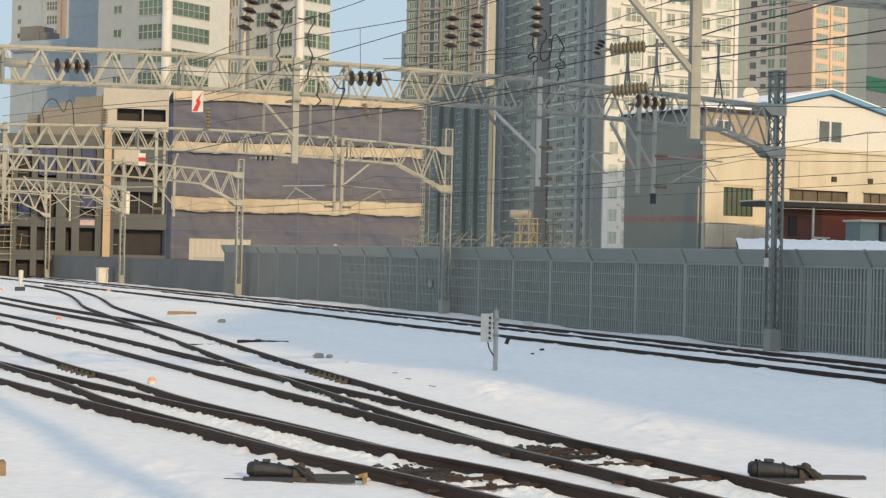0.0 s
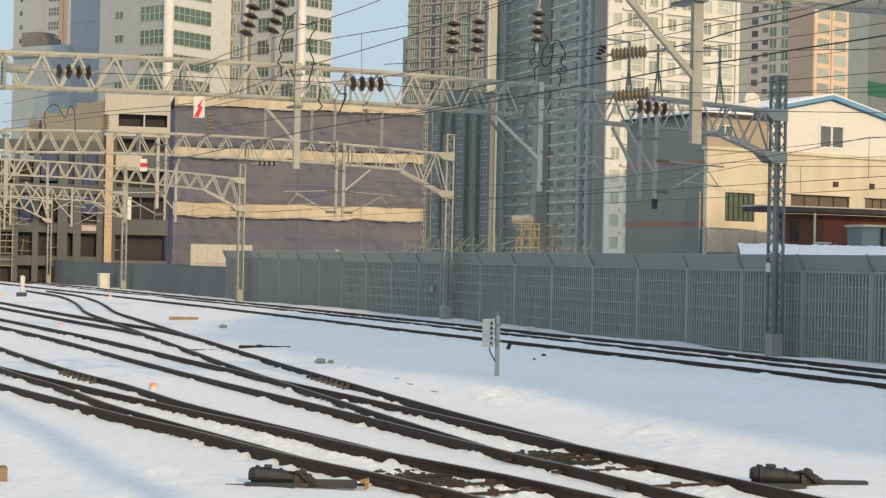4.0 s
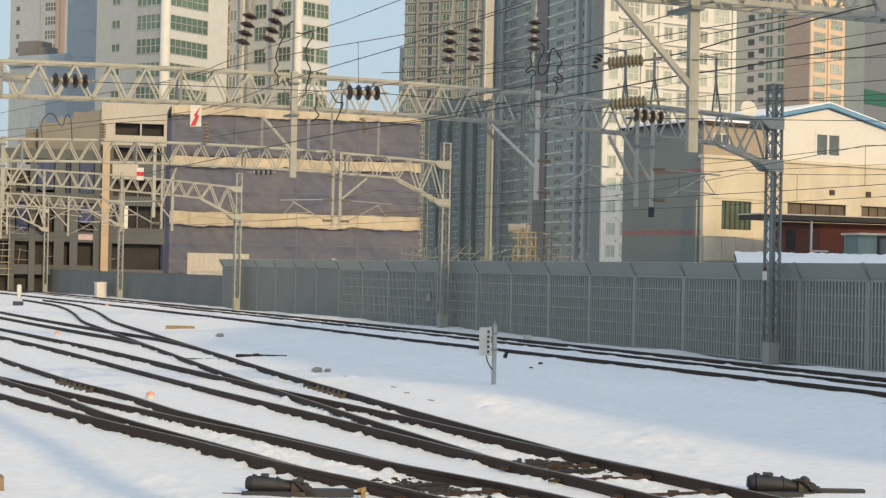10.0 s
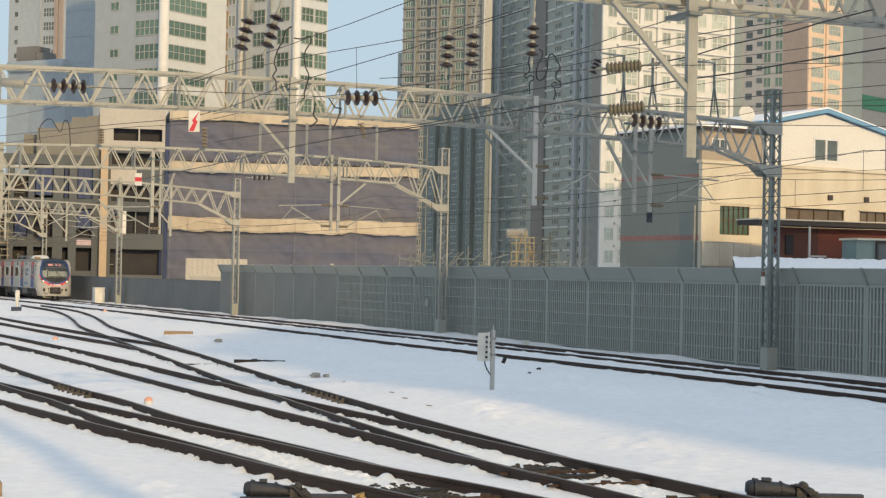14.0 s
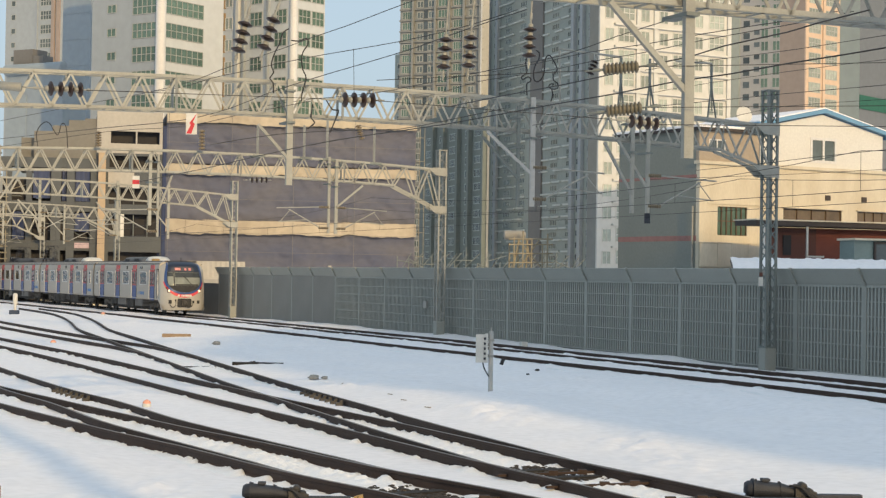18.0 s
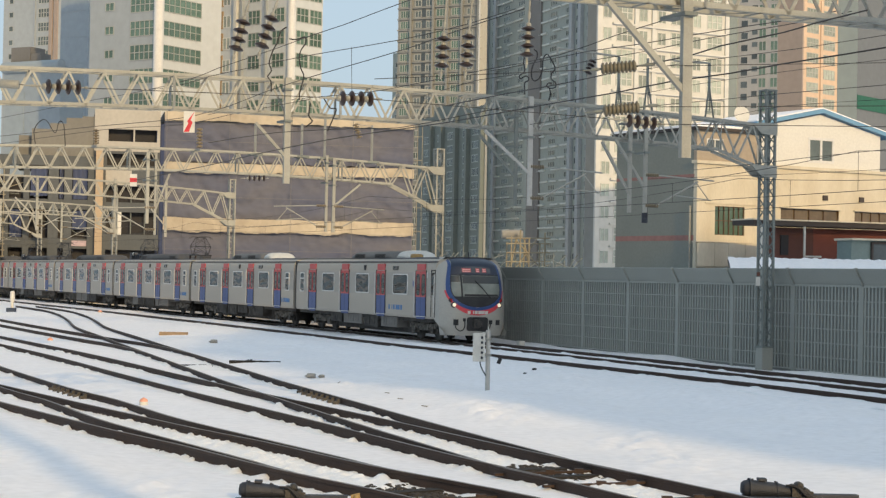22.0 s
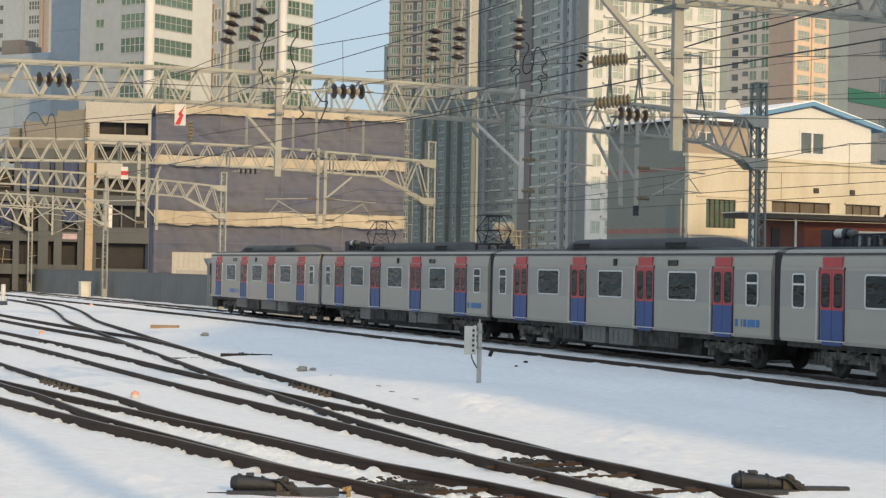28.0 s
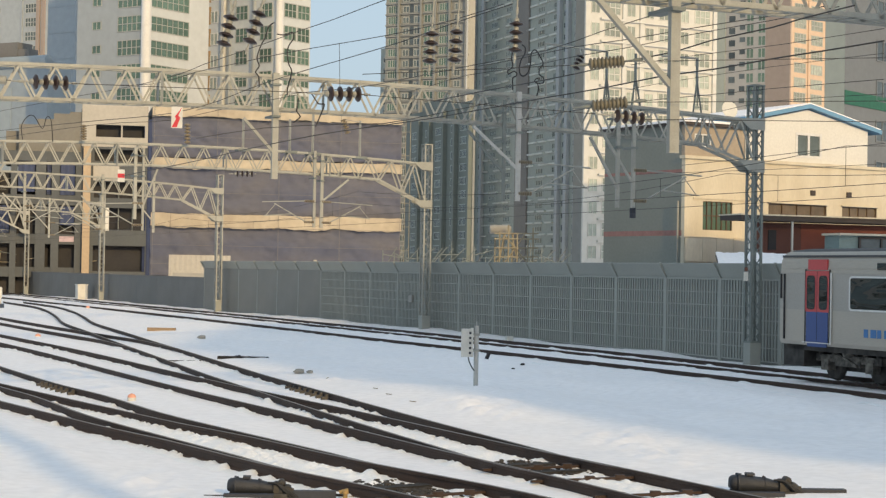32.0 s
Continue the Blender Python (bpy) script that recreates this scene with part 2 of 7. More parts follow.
SCAFFOLD = material("scaffold_pipe", (0.34, 0.30, 0.21), 0.6, 0.2, (0.22, 0.19, 0.14), 2, 20)


# ---- mesh tools ----
class Geo:
    """Collects boxes, bars and rounds into one mesh; m is the material slot in use."""

    def __init__(self):
        self.v, self.f, self.mi, self.m, self.smooth = [], [], [], 0, []

    def add(self, verts, faces, smooth=False):
        k = len(self.v)
        self.v += [tuple(p) for p in verts]
        self.f += [tuple(i + k for i in f) for f in faces]
        self.mi += [self.m] * len(faces)
        self.smooth += [smooth] * len(faces)

    def box(self, lo, hi, rz=0.0, at=(0, 0, 0)):
        c, s = math.cos(rz), math.sin(rz)
        pts = []
        for z in (lo[2], hi[2]):
            for x, y in ((lo[0], lo[1]), (hi[0], lo[1]), (hi[0], hi[1]), (lo[0], hi[1])):
                pts.append((at[0] + c * x - s * y, at[1] + s * x + c * y, at[2] + z))
        self.add(pts, [(3, 2, 1, 0), (4, 5, 6, 7), (0, 1, 5, 4), (1, 2, 6, 5), (2, 3, 7, 6), (3, 0, 4, 7)])

    def bar(self, p, q, w, h=None, up=(0, 0, 1)):
        p, q, h = Vector(p), Vector(q), h or w
        d = (q - p).normalized()
        u = Vector(up)
        if abs(d.dot(u)) > 0.98:
            u = Vector((0.4, 0.9, 0))
        a = d.cross(u).normalized()
        b = a.cross(d).normalized()
        pts = [e + a * sx * w / 2 + b * sy * h / 2 for e in (p, q) for sx, sy in ((-1, -1), (1, -1), (1, 1), (-1, 1))]
        self.add(pts, [(3, 2, 1, 0), (4, 5, 6, 7), (0, 1, 5, 4), (1, 2, 6, 5), (2, 3, 7, 6), (3, 0, 4, 7)])

    def angle(self, p, q, w, t, up=(0, 0, 1)):
        """An L-section bar."""
        p, q = Vector(p), Vector(q)
        d = (q - p).normalized()
        u = Vector(up)
        if abs(d.dot(u)) > 0.98:
            u = Vector((0.4, 0.9, 0))
        a = d.cross(u).normalized()
        b = a.cross(d).normalized()
        self.bar(p + a * w / 2, q + a * w / 2, w, t, b)
        self.bar(p + b * w / 2, q + b * w / 2, t, w, b)

    def turned(self, p, q, rings, n=12):
        """A round body between p and q; rings are (share of the way, radius)."""
        p, q = Vector(p), Vector(q)
        d = (q - p).normalized()
        u = Vector((0, 0, 1)) if abs(d.z) < 0.9 else Vector((1, 0, 0))
        a = d.cross(u).normalized()
        b = a.cross(d)
        pts = [p.lerp(q, k) + (a * math.cos(j * math.tau / n) + b * math.sin(j * math.tau / n)) * r for k, r in rings for j in range(n)]
        faces = [(i * n + j, i * n + (j + 1) % n, (i + 1) * n + (j + 1) % n, (i + 1) * n + j) for i in range(len(rings) - 1) for j in range(n)]
        self.add(pts, faces, True)
        self.add(pts[:n], [tuple(range(n))[::-1]])
        self.add(pts[-n:], [tuple(range(n))])

    def rod(self, p, q, r, n=8):
        self.turned(p, q, ((0, r), (1, r)), n)

    def sweep(self, line, outline, closed=True):
        """The outline (sideways, up) carried along a line of points."""
        n, pts = len(outline), []
        for i, p in enumerate(line):
            d = Vector(line[min(i + 1, len(line) - 1)]) - Vector(line[max(i - 1, 0)])
            side = Vector((d.y, -d.x, 0)).normalized()
            pts += [Vector(p) + side * a + Vector((0, 0, b)) for a, b in outline]
        self.add(pts, [(i * n + j, i * n + (j + 1) % n, (i + 1) * n + (j + 1) % n, (i + 1) * n + j) for i in range(len(line) - 1) for j in range(n)])
        self.add(pts[:n], [tuple(range(n))])
        self.add(pts[-n:], [tuple(range(n))[::-1]])

    def plate(self, xs, zs, keep, y0, y1):
        """A slab in the plane of x and z, welded, without the cells that keep(x, z) refuses."""
        xs, zs, k, ids = sorted(set(xs)), sorted(set(zs)), len(self.v), {}
        on = {(i, j) for i in range(len(xs) - 1) for j in range(len(zs) - 1) if keep((xs[i] + xs[i + 1]) / 2, (zs[j] + zs[j + 1]) / 2)}
        faces, pts = [], []

        def vid(i, j, y):
            if (i, j, y) not in ids:
                ids[i, j, y] = len(pts)
                pts.append((xs[i], y, zs[j]))
            return ids[i, j, y]

        for i, j in on:
            for y in (y0, y1):
                faces.append((vid(i, j, y), vid(i + 1, j, y), vid(i + 1, j + 1, y), vid(i, j + 1, y)))
            for di, dj, (a, b) in ((-1, 0, ((i, j), (i, j + 1))), (1, 0, ((i + 1, j), (i + 1, j + 1))), (0, -1, ((i, j), (i + 1, j))), (0, 1, ((i, j + 1), (i + 1, j + 1)))):
                if (i + di, j + dj) not in on:
                    faces.append((vid(*a, y0), vid(*b, y0), vid(*b, y1), vid(*a, y1)))
        self.add(pts, faces)

    def mesh(self, name, *mats):
        me = bpy.data.meshes.new(name)
        me.from_pydata(self.v, [], self.f)
        for m in mats:
            me.materials.append(m)
        me.polygons.foreach_set("material_index", self.mi)
        me.polygons.foreach_set("use_smooth", self.smooth)
        bm = bmesh.new()
        bm.from_mesh(me)
        bmesh.ops.recalc_face_normals(bm, faces=bm.faces)
        bm.to_mesh(me)
        bm.free()
        return me


def part(name, geo, mats, parent, label="", m=None):
    """A mesh (a Geo or a mesh that is shared) as one part under a thing or a part."""
    mats = mats if isinstance(mats, (tuple, list)) else (mats,)
    ob = new(name, geo.mesh(name, *mats) if isinstance(geo, Geo) else geo)
    ob.parent = parent
    if m is not None:
        ob.matrix_basis = m
    return tagged(ob, label)


def thing(name, label, category, m=None, group="", kind="", geo=None, mats=()):
    """A top-level thing: an Empty at its base, or the one mesh given."""
    mats = mats if isinstance(mats, (tuple, list)) else (mats,)
    ob = new(name, geo.mesh(name, *mats) if geo else None)
    if m is not None:
        ob.matrix_basis = m
    return tagged(ob, label, category, group, kind)


def spline(pts, step=1.0):
    """A smooth line through plan points, as 2D vectors."""
    pts = [Vector(p) for p in pts]
    pts = [2 * pts[0] - pts[1], *pts, 2 * pts[-1] - pts[-2]]
    out = []
    for a, b, c, d in zip(pts, pts[1:], pts[2:], pts[3:]):
        n = max(2, int((c - b).length / step))
        for i in range(n):
            t = i / n
            out.append(0.5 * (2 * b + (c - a) * t + (2 * a - 5 * b + 4 * c - d) * t * t + (3 * b - 3 * c + d - a) * t ** 3))
    return [*out, pts[-2]]


# ---- the line on which the train runs: a flat curve by its length s ----
def along(s, off=0.0):
    """Plan point and heading of the main line at s; off metres towards the camera's side."""
    n, x, y = 16, 4.0765, 69.7007
    for i in range(n):
        u = s * (i + 0.5) / n
        h = 0.39077 - 0.000837 * u - 4.72e-6 * u * u
        x, y = x + s / n * math.sin(h), y - s / n * math.cos(h)
    h = 0.39077 - 0.000837 * s - 4.72e-6 * s * s
    return Vector((x - math.cos(h) * off, y - math.sin(h) * off)), h


ACROSS = Vector((-0.924, -0.383, 0))     # from the noise wall over the tracks

# ---- yard tracks: centre lines in plan ----
LINE_A = spline([(-37, 90), (-25, 67.5), (-13.08, 45.5), (-8.77, 37.8), (-6.64, 34.1), (-4.92, 31.15), (-3.47, 28.9), (-1.55, 25.55), (0.25, 22.9), (2.5, 19.2), (9, 9.5)])
LINE_A2 = spline([(-33.29, 115), (-24.31, 85), (-17.84, 63), (-14.96, 54.4), (-10.02, 42.8), (-7.61, 37.9), (-5.77, 33.7), (-4.23, 30.7), (-2.02, 26.6)])
LINE_B = spline([(-42, 121), (-32.54, 101.5), (-23.5, 82.5), (-15.28, 65), (-11.51, 56.7), (-8.33, 49.17), (-6.05, 43.84), (-4.37, 40.02), (-2.18, 35.25), (-0.15, 30.63), (1.26, 27.44), (2.44, 24.94), (4.7, 20), (9, 11)])
LINE_B2 = spline([(-31.16, 133), (-26.26, 120.8), (-22.8, 109.6), (-19.74, 97.8), (-16.98, 86.5), (-13.62, 75.3), (-10.92, 66.2), (-8.61, 58.6), (-5.64, 48.75), (-4.55, 45.2), (-2.16, 37.85), (-0.43, 32.6), (1.29, 27.6)])
LINE_C = spline([(-43, 139), (-34.5, 119), (-25.85, 99), (-19.26, 83.8), (-14.5, 73.3), (-11.5, 66.8), (-9.2, 60.5)])
LINE_T = [along(s)[0] for s in range(-330, 141, 3)]
LINE_T2 = [along(s, 5.0 - (0.04 * max(0, s + 5) if s < 25 else 1.2))[0] for s in range(-330, 81, 3)]
GAUGE = 0.7175 + 0.035


def beside(line, off):
    """The line moved off metres to its right."""
    out = []
    for i, p in enumerate(line):
        d = line[min(i + 1, len(line) - 1)] - line[max(i - 1, 0)]
        out.append(p + Vector((-d.y, d.x)).normalized() * -off)
    return out


def run_in(line, stock, k=6):
    """The line carried on until its rails lie within those of the stock track."""
    end, step = line[-1], (line[-1] - line[-4]).normalized() * 0.6
    out = list(line)
    for i in range(1, k + 1):
        p = end + step * i
        q = min(spline(stock, 0.2), key=lambda c: (c - p).length)
        out.append(p.lerp(q, min(1.0, i / (k - 1))))
    return out


RAILS = {"A": (LINE_A, 0), "A2": (run_in(LINE_A2, LINE_A), 0), "B": (LINE_B, 0), "B2": (run_in(LINE_B2, LINE_B), 0), "C": (LINE_C, 0), "T": (LINE_T, 0), "T2": (LINE_T2, 0)}
RAIL_SHAPE = [(-0.07, -0.2), (0.07, -0.2), (0.07, -0.175), (0.012, -0.15), (0.012, -0.045), (0.036, -0.035), (0.036, 0), (-0.036, 0), (-0.036, -0.035), (-0.012, -0.045), (-0.012, -0.15), (-0.07, -0.175)]


CENTRES = np.array([(p.x, p.y) for key in RAILS for p in RAILS[key][0]])


def open_field(xs, ys):
    """0 beside the tracks, 1 in the open snow between them."""
    xs, ys = np.atleast_1d(np.asarray(xs, float)), np.atleast_1d(np.asarray(ys, float))
    out = np.empty(len(xs))
    for i in range(0, len(xs), 4000):
        d2 = (xs[i:i + 4000, None] - CENTRES[None, :, 0]) ** 2 + (ys[i:i + 4000, None] - CENTRES[None, :, 1]) ** 2
        out[i:i + 4000] = np.sqrt(d2.min(1))
    return np.clip((out - 1.1) / 1.6, 0, 1)


def drift(x, y, k):
    """Height of the snow: drifts drawn out along the tracks, level with the sleepers beside the rails."""
    u, v = 0.45 * x - 0.89 * y, 0.89 * x + 0.45 * y
    a = noise.noise((u * 0.10, v * 0.34, 0.3)) + 0.5 * noise.noise((u * 0.28, v * 0.8, 2.1))
    main = min(1.0, max(0.0, 3 - ((4.08 - x) * 0.925 + (69.7 - y) * 0.381) / 3))     # deeper snow along the main line
    deep = 0.03 * min(1.0, max(0.0, (y - 30) / 15)) * (1 - main)
    return -0.168 + 0.04 * main + deep + k * (0.083 - 0.04 * main - deep + 0.17 * a) + (1 - k) * 0.025 * a + 0.006 * noise.noise((x * 2.3, y * 1.3, 5.0)) + 0.2 * max(0.0, noise.noise((x * 0.4, y * 0.22, 7.0)) + 0.05) * k * (abs(noise.noise((x * 1.9, y * 1.0, 11.0))) + 0.5 * abs(noise.noise((x * 4.5, y * 2.2, 13.0)))) + 0.0012 * noise.noise((x * 9, y * 5, 1.0))


def snow_at(x, y):
    return drift(x, y, float(open_field([x], [y])[0]))


def build_ground():
    """One sheet of snow that reaches the horizon, fine in front of the camera."""
    rings = [0.0, 4.0]
    while rings[-1] < 5200:
        rings.append(rings[-1] + (0.5 if rings[-1] < 17 else 0.13 if rings[-1] < 48 else 0.0027 * rings[-1] if rings[-1] < 160 else 0.12 * rings[-1]))
    angles = [math.radians(a) for a in [-180, -150, -120, -90, -60, -40, -28, -21] + [-17.5 + i * 0.125 for i in range(281)] + [21, 28, 40, 60, 90, 120, 150]]
    n = len(angles)
    near = [(r * math.sin(a), r * math.cos(a)) for r in rings for a in angles]
    fine = [i for i, (x, y) in enumerate(near) if x * x + y * y < 40000 and abs(x) < 0.35 * y]
    k = open_field([near[i][0] for i in fine], [near[i][1] for i in fine])
    v = [(x, y, -0.14) for x, y in near]
    for i, q in zip(fine, k):
        x, y = near[i]
        v[i] = (x, y, drift(x, y, q))
    f = [(i * n + j, i * n + (j + 1) % n, (i + 1) * n + (j + 1) % n, (i + 1) * n + j) for i in range(len(rings) - 1) for j in range(n)]
    me = bpy.data.meshes.new("ground")
    me.from_pydata(v, [], f)
    me.materials.append(SNOW)
    me.polygons.foreach_set("use_smooth", [True] * len(f))
    tagged(new("ground", me), "untouched snow over the railway yard, lit in streaks", "snow ground", kind="structure")


def build_track(key, label, sink=(0, 0)):
    line = RAILS[key][0]
    track = thing("railway_track", label, "railway track", group="tracks of the yard")
    for side, down in ((-1, sink[0]), (1, sink[1])):
        pts = [Vector((*p, -down)) for p in beside(line, side * GAUGE)]
        g = Geo()
        g.sweep(pts, RAIL_SHAPE)
        rail = part("rail", g, RAIL, track)
        top = Geo()
        top.sweep([p + Vector((0, 0, 0.001)) for p in pts], [(-0.027, -0.004), (0.027, -0.004), (0.027, 0.002), (-0.027, 0.002)])
        part("running_surface", top, RAILTOP, rail, "worn brown rail head")
    return track


def lump_mesh(sizes, spots):
    """Irregular clods joined into one mesh."""
    rnd, g = random.Random(5), Geo()
    for (x, y, z), r in zip(spots, sizes):
        pts, n = [], 7
        for k, (c, s) in enumerate(((-0.1, 0.8), (0.35, 1.0), (0.8, 0.65))):
            for j in range(n):
                a = j * math.tau / n + k * 0.4
                w = r * s * rnd.uniform(0.7, 1.25)
                pts.append((x + math.cos(a) * w, y + math.sin(a) * w, z + r * 0.6 * c * rnd.uniform(0.8, 1.2)))
        pts.append((x, y, z + r * 0.62))
        f = [(k * n + j, k * n + (j + 1) % n, (k + 1) * n + (j + 1) % n, (k + 1) * n + j) for k in range(2) for j in range(n)]
        f += [(2 * n + j, 2 * n + (j + 1) % n, 3 * n) for j in range(n)]
        g.add(pts, f, True)
    return g


def build_banks():
    """Ragged snow that lies against the rails, thrown up by wind and trains."""
    g, rnd = Geo(), random.Random(11)
    for key, (line, _) in RAILS.items():
        for side in (-1, 1):
            rail = beside(line, side * GAUGE)
            pts, far = [], 66 if key not in ("T", "T2") else 105
            for p, q in zip(rail, rail[1:]):
                if 17 < p.y < far and abs(p.x) < 0.28 * p.y + 2:
                    n = max(1, int((q - p).length / (0.11 if p.y < 40 else 0.2)))
                    pts += [(p.lerp(q, i / n), (q - p).normalized()) for i in range(n)]
            for lean in (-1, 1):
                verts, run = [], rnd.uniform(0, 50)
                for p, d in pts:
                    run += 0.11
                    w = Vector((d.y, -d.x)) * lean
                    a = max(0.0, 0.55 * noise.noise((run * 0.9, 0, 1)) + 0.45 * noise.noise((run * 3.4, 5, 1)) + 0.1)
                    top = (-0.178 + 0.03 * min(1.0, max(0.0, (p.y - 30) / 15)) if key[0] != "T" else -0.138) + (0.18 if key[0] != "T" else 0.12) * a * rnd.uniform(0.7, 1.2)
                    o = rnd.uniform(-0.02, 0.03)
                    for e, z in ((0.03, top - 0.03), (0.075 + o, top), (0.15 + o, top - 0.012), (0.26 + o, min(top, -0.162)), (0.42 + 2 * o, -0.2)):
                        c = p + w * e
                        verts.append((c.x, c.y, z + 0.006 * rnd.random()))
                k = len(pts)
                g.add(verts, [(i * 5 + j, i * 5 + j + 1, i * 5 + j + 6, i * 5 + j + 5) for i in range(k - 1) for j in range(4)], True)
    thing("snow_banks", "ragged snow heaped along the rails", "snow", kind="stuff", geo=g, mats=LUMP)
    g = Geo()
    for key, y0, y1, bare, step in (("A", 19.5, 31, (23.1, 24.2), 0.045), ("B", 20.5, 37, (25.9, 27.4), 0.055), ("B2", 30, 37, (0, 0), 0.06), ("B2", 52, 60, (0, 0), 0.1), ("A2", 27, 37, (0, 0), 0.06)):
        line = [p for p in spline(RAILS[key][0], step) if y0 < p.y < y1]
        m, verts = int(1.36 / step), []
        for i, p in enumerate(line):
            d = (line[min(i + 1, len(line) - 1)] - line[max(i - 1, 0)]).normalized()
            wide = Vector((d.y, -d.x))
            for j in range(m + 1):
                e = -0.68 + 1.36 * j / m
                c = p + wide * e
                near = noise.voronoi((c.x * 5.5 + 0.5 * noise.noise((c.x * 4, c.y * 4, 0)), c.y * 4.2, 0.0))[0]
                chunk = min(0.055, (near[1] - near[0]) * 0.10)
                hump = 0.012 + 0.04 * noise.noise((c.x * 1.3, c.y * 0.9, 8.0)) + chunk + 0.012 * noise.noise((c.x * 16, c.y * 12, 2.0))
                edge = min(1.0, (0.68 - abs(e)) / 0.14) * min(1.0, min(i, len(line) - 1 - i) / 8)
                gone = max(0.0, 1 - abs((p.y - (bare[0] + bare[1]) / 2) / (bare[1] - bare[0] + 1e-6)) ** 3 * 3) if bare[1] else 0.0
                verts.append((c.x, c.y, -0.2 + (hump + 0.035) * edge * (1 - gone)))
        g.add(verts, [(i * (m + 1) + j, i * (m + 1) + j + 1, (i + 1) * (m + 1) + j + 1, (i + 1) * (m + 1) + j) for i in range(len(line) - 1) for j in range(m)], True)
    thing("snow_clods", "lumps of broken snow between the rails of the turnouts", "snow", kind="stuff", geo=g, mats=LUMP)


def build_turnouts():
    """Bare ballast, rods and rail braces where the points were cleared of snow."""
    rnd = random.Random(21)
    for key, y0, y1, n in (("A", 22.9, 24.4, 190), ("B", 25.8, 27.5, 170), ("B2", 54.5, 56.0, 20)):
        line = [p for p in spline(RAILS[key][0], 0.3) if y0 < p.y < y1]
        spots, sizes = [], []
        for _ in range(n):
            p = rnd.choice(line) + Vector((rnd.gauss(0.2, 0.2), rnd.gauss(0.1, 0.2)))
            spots.append((p.x, p.y, -0.155))
            sizes.append(rnd.uniform(0.025, 0.055))
        thing("bare_ballast", "dark wet ballast bare of snow between the rails", "ballast", kind="stuff", geo=lump_mesh(sizes, spots), mats=BALLAST)
        for i, p in enumerate(line[2::3]):
            d = line[-1] - line[0]
            h = math.atan2(d.y, d.x) + math.pi / 2
            t = thing("sleeper", "dark sleeper partly free of snow", "sleeper", Matrix.LocRotScale((p.x, p.y, -0.2), Euler((0, 0, h)), None), "bare sleepers at the points")
            g = Geo()
            g.box((-0.62, -0.1, 0), (0.62, 0.1, 0.085))
            part("sleeper_block", g, SLEEPER, t)
    for key, side, ya, n in (("A2", -1, 42.9, 7), ("B2", -1, 43.4, 8)):
        rail = [p for p in beside(spline(RAILS[key][0], 0.05), side * GAUGE) if p.y < ya]
        owner = thing("rail_brace_set", "row of rusty rail braces beside a switch rail", "rail braces")
        run, want = 0.0, 0.0
        g = Geo()
        g.box((-0.04, -0.21, -0.17), (0.04, -0.05, -0.075))
        g.box((-0.03, -0.12, -0.075), (0.03, -0.04, -0.025))
        me = g.mesh("rail_brace", COUPLER)
        for p, q in zip(rail, rail[1:]):
            run += (q - p).length
            if run >= want and n:
                d = q - p
                part("rail_brace", me, (), owner, m=Matrix.LocRotScale((p.x, p.y, 0), Euler((0, 0, math.atan2(d.y, d.x))), None))
                want, n = want + 0.5, n - 1
    for key, y in (("A", 22.1), ("A", 22.7), ("B", 25.4), ("B", 26.3), ("B", 23.1)):
        line = RAILS[key][0]
        i = min(range(len(line)), key=lambda j: abs(line[j].y - y))
        d = (line[i + 1] - line[i - 1]).normalized()
        w = Vector((-d.y, d.x, 0))
        c = Vector((*line[i], -0.1))
        rod = thing("switch_rod", "dark steel rod between the switch rails", "rod", group="switch rods")
        g = Geo()
        g.bar(c - w * 0.95, c + w * 0.95, 0.06, 0.035)
        for e in (-0.55, 0.0, 0.5):
            g.box((-0.07, -0.05, -0.03), (0.07, 0.05, 0.045), 0, c + w * e)
        part("rod_bar", g, RAIL, rod)


# ---- the noise wall ----
WALL_OFF = -3.3
POST = [17.17 - 3.87 * i for i in range(-4, 20)]     # 19 bays end at the low wall


def wall_pose(s, off=WALL_OFF, z=0.0):
    p, h = along(s, off)
    return Matrix.LocRotScale((p.x, p.y, z), Euler((0, 0, h - math.pi / 2)), None)


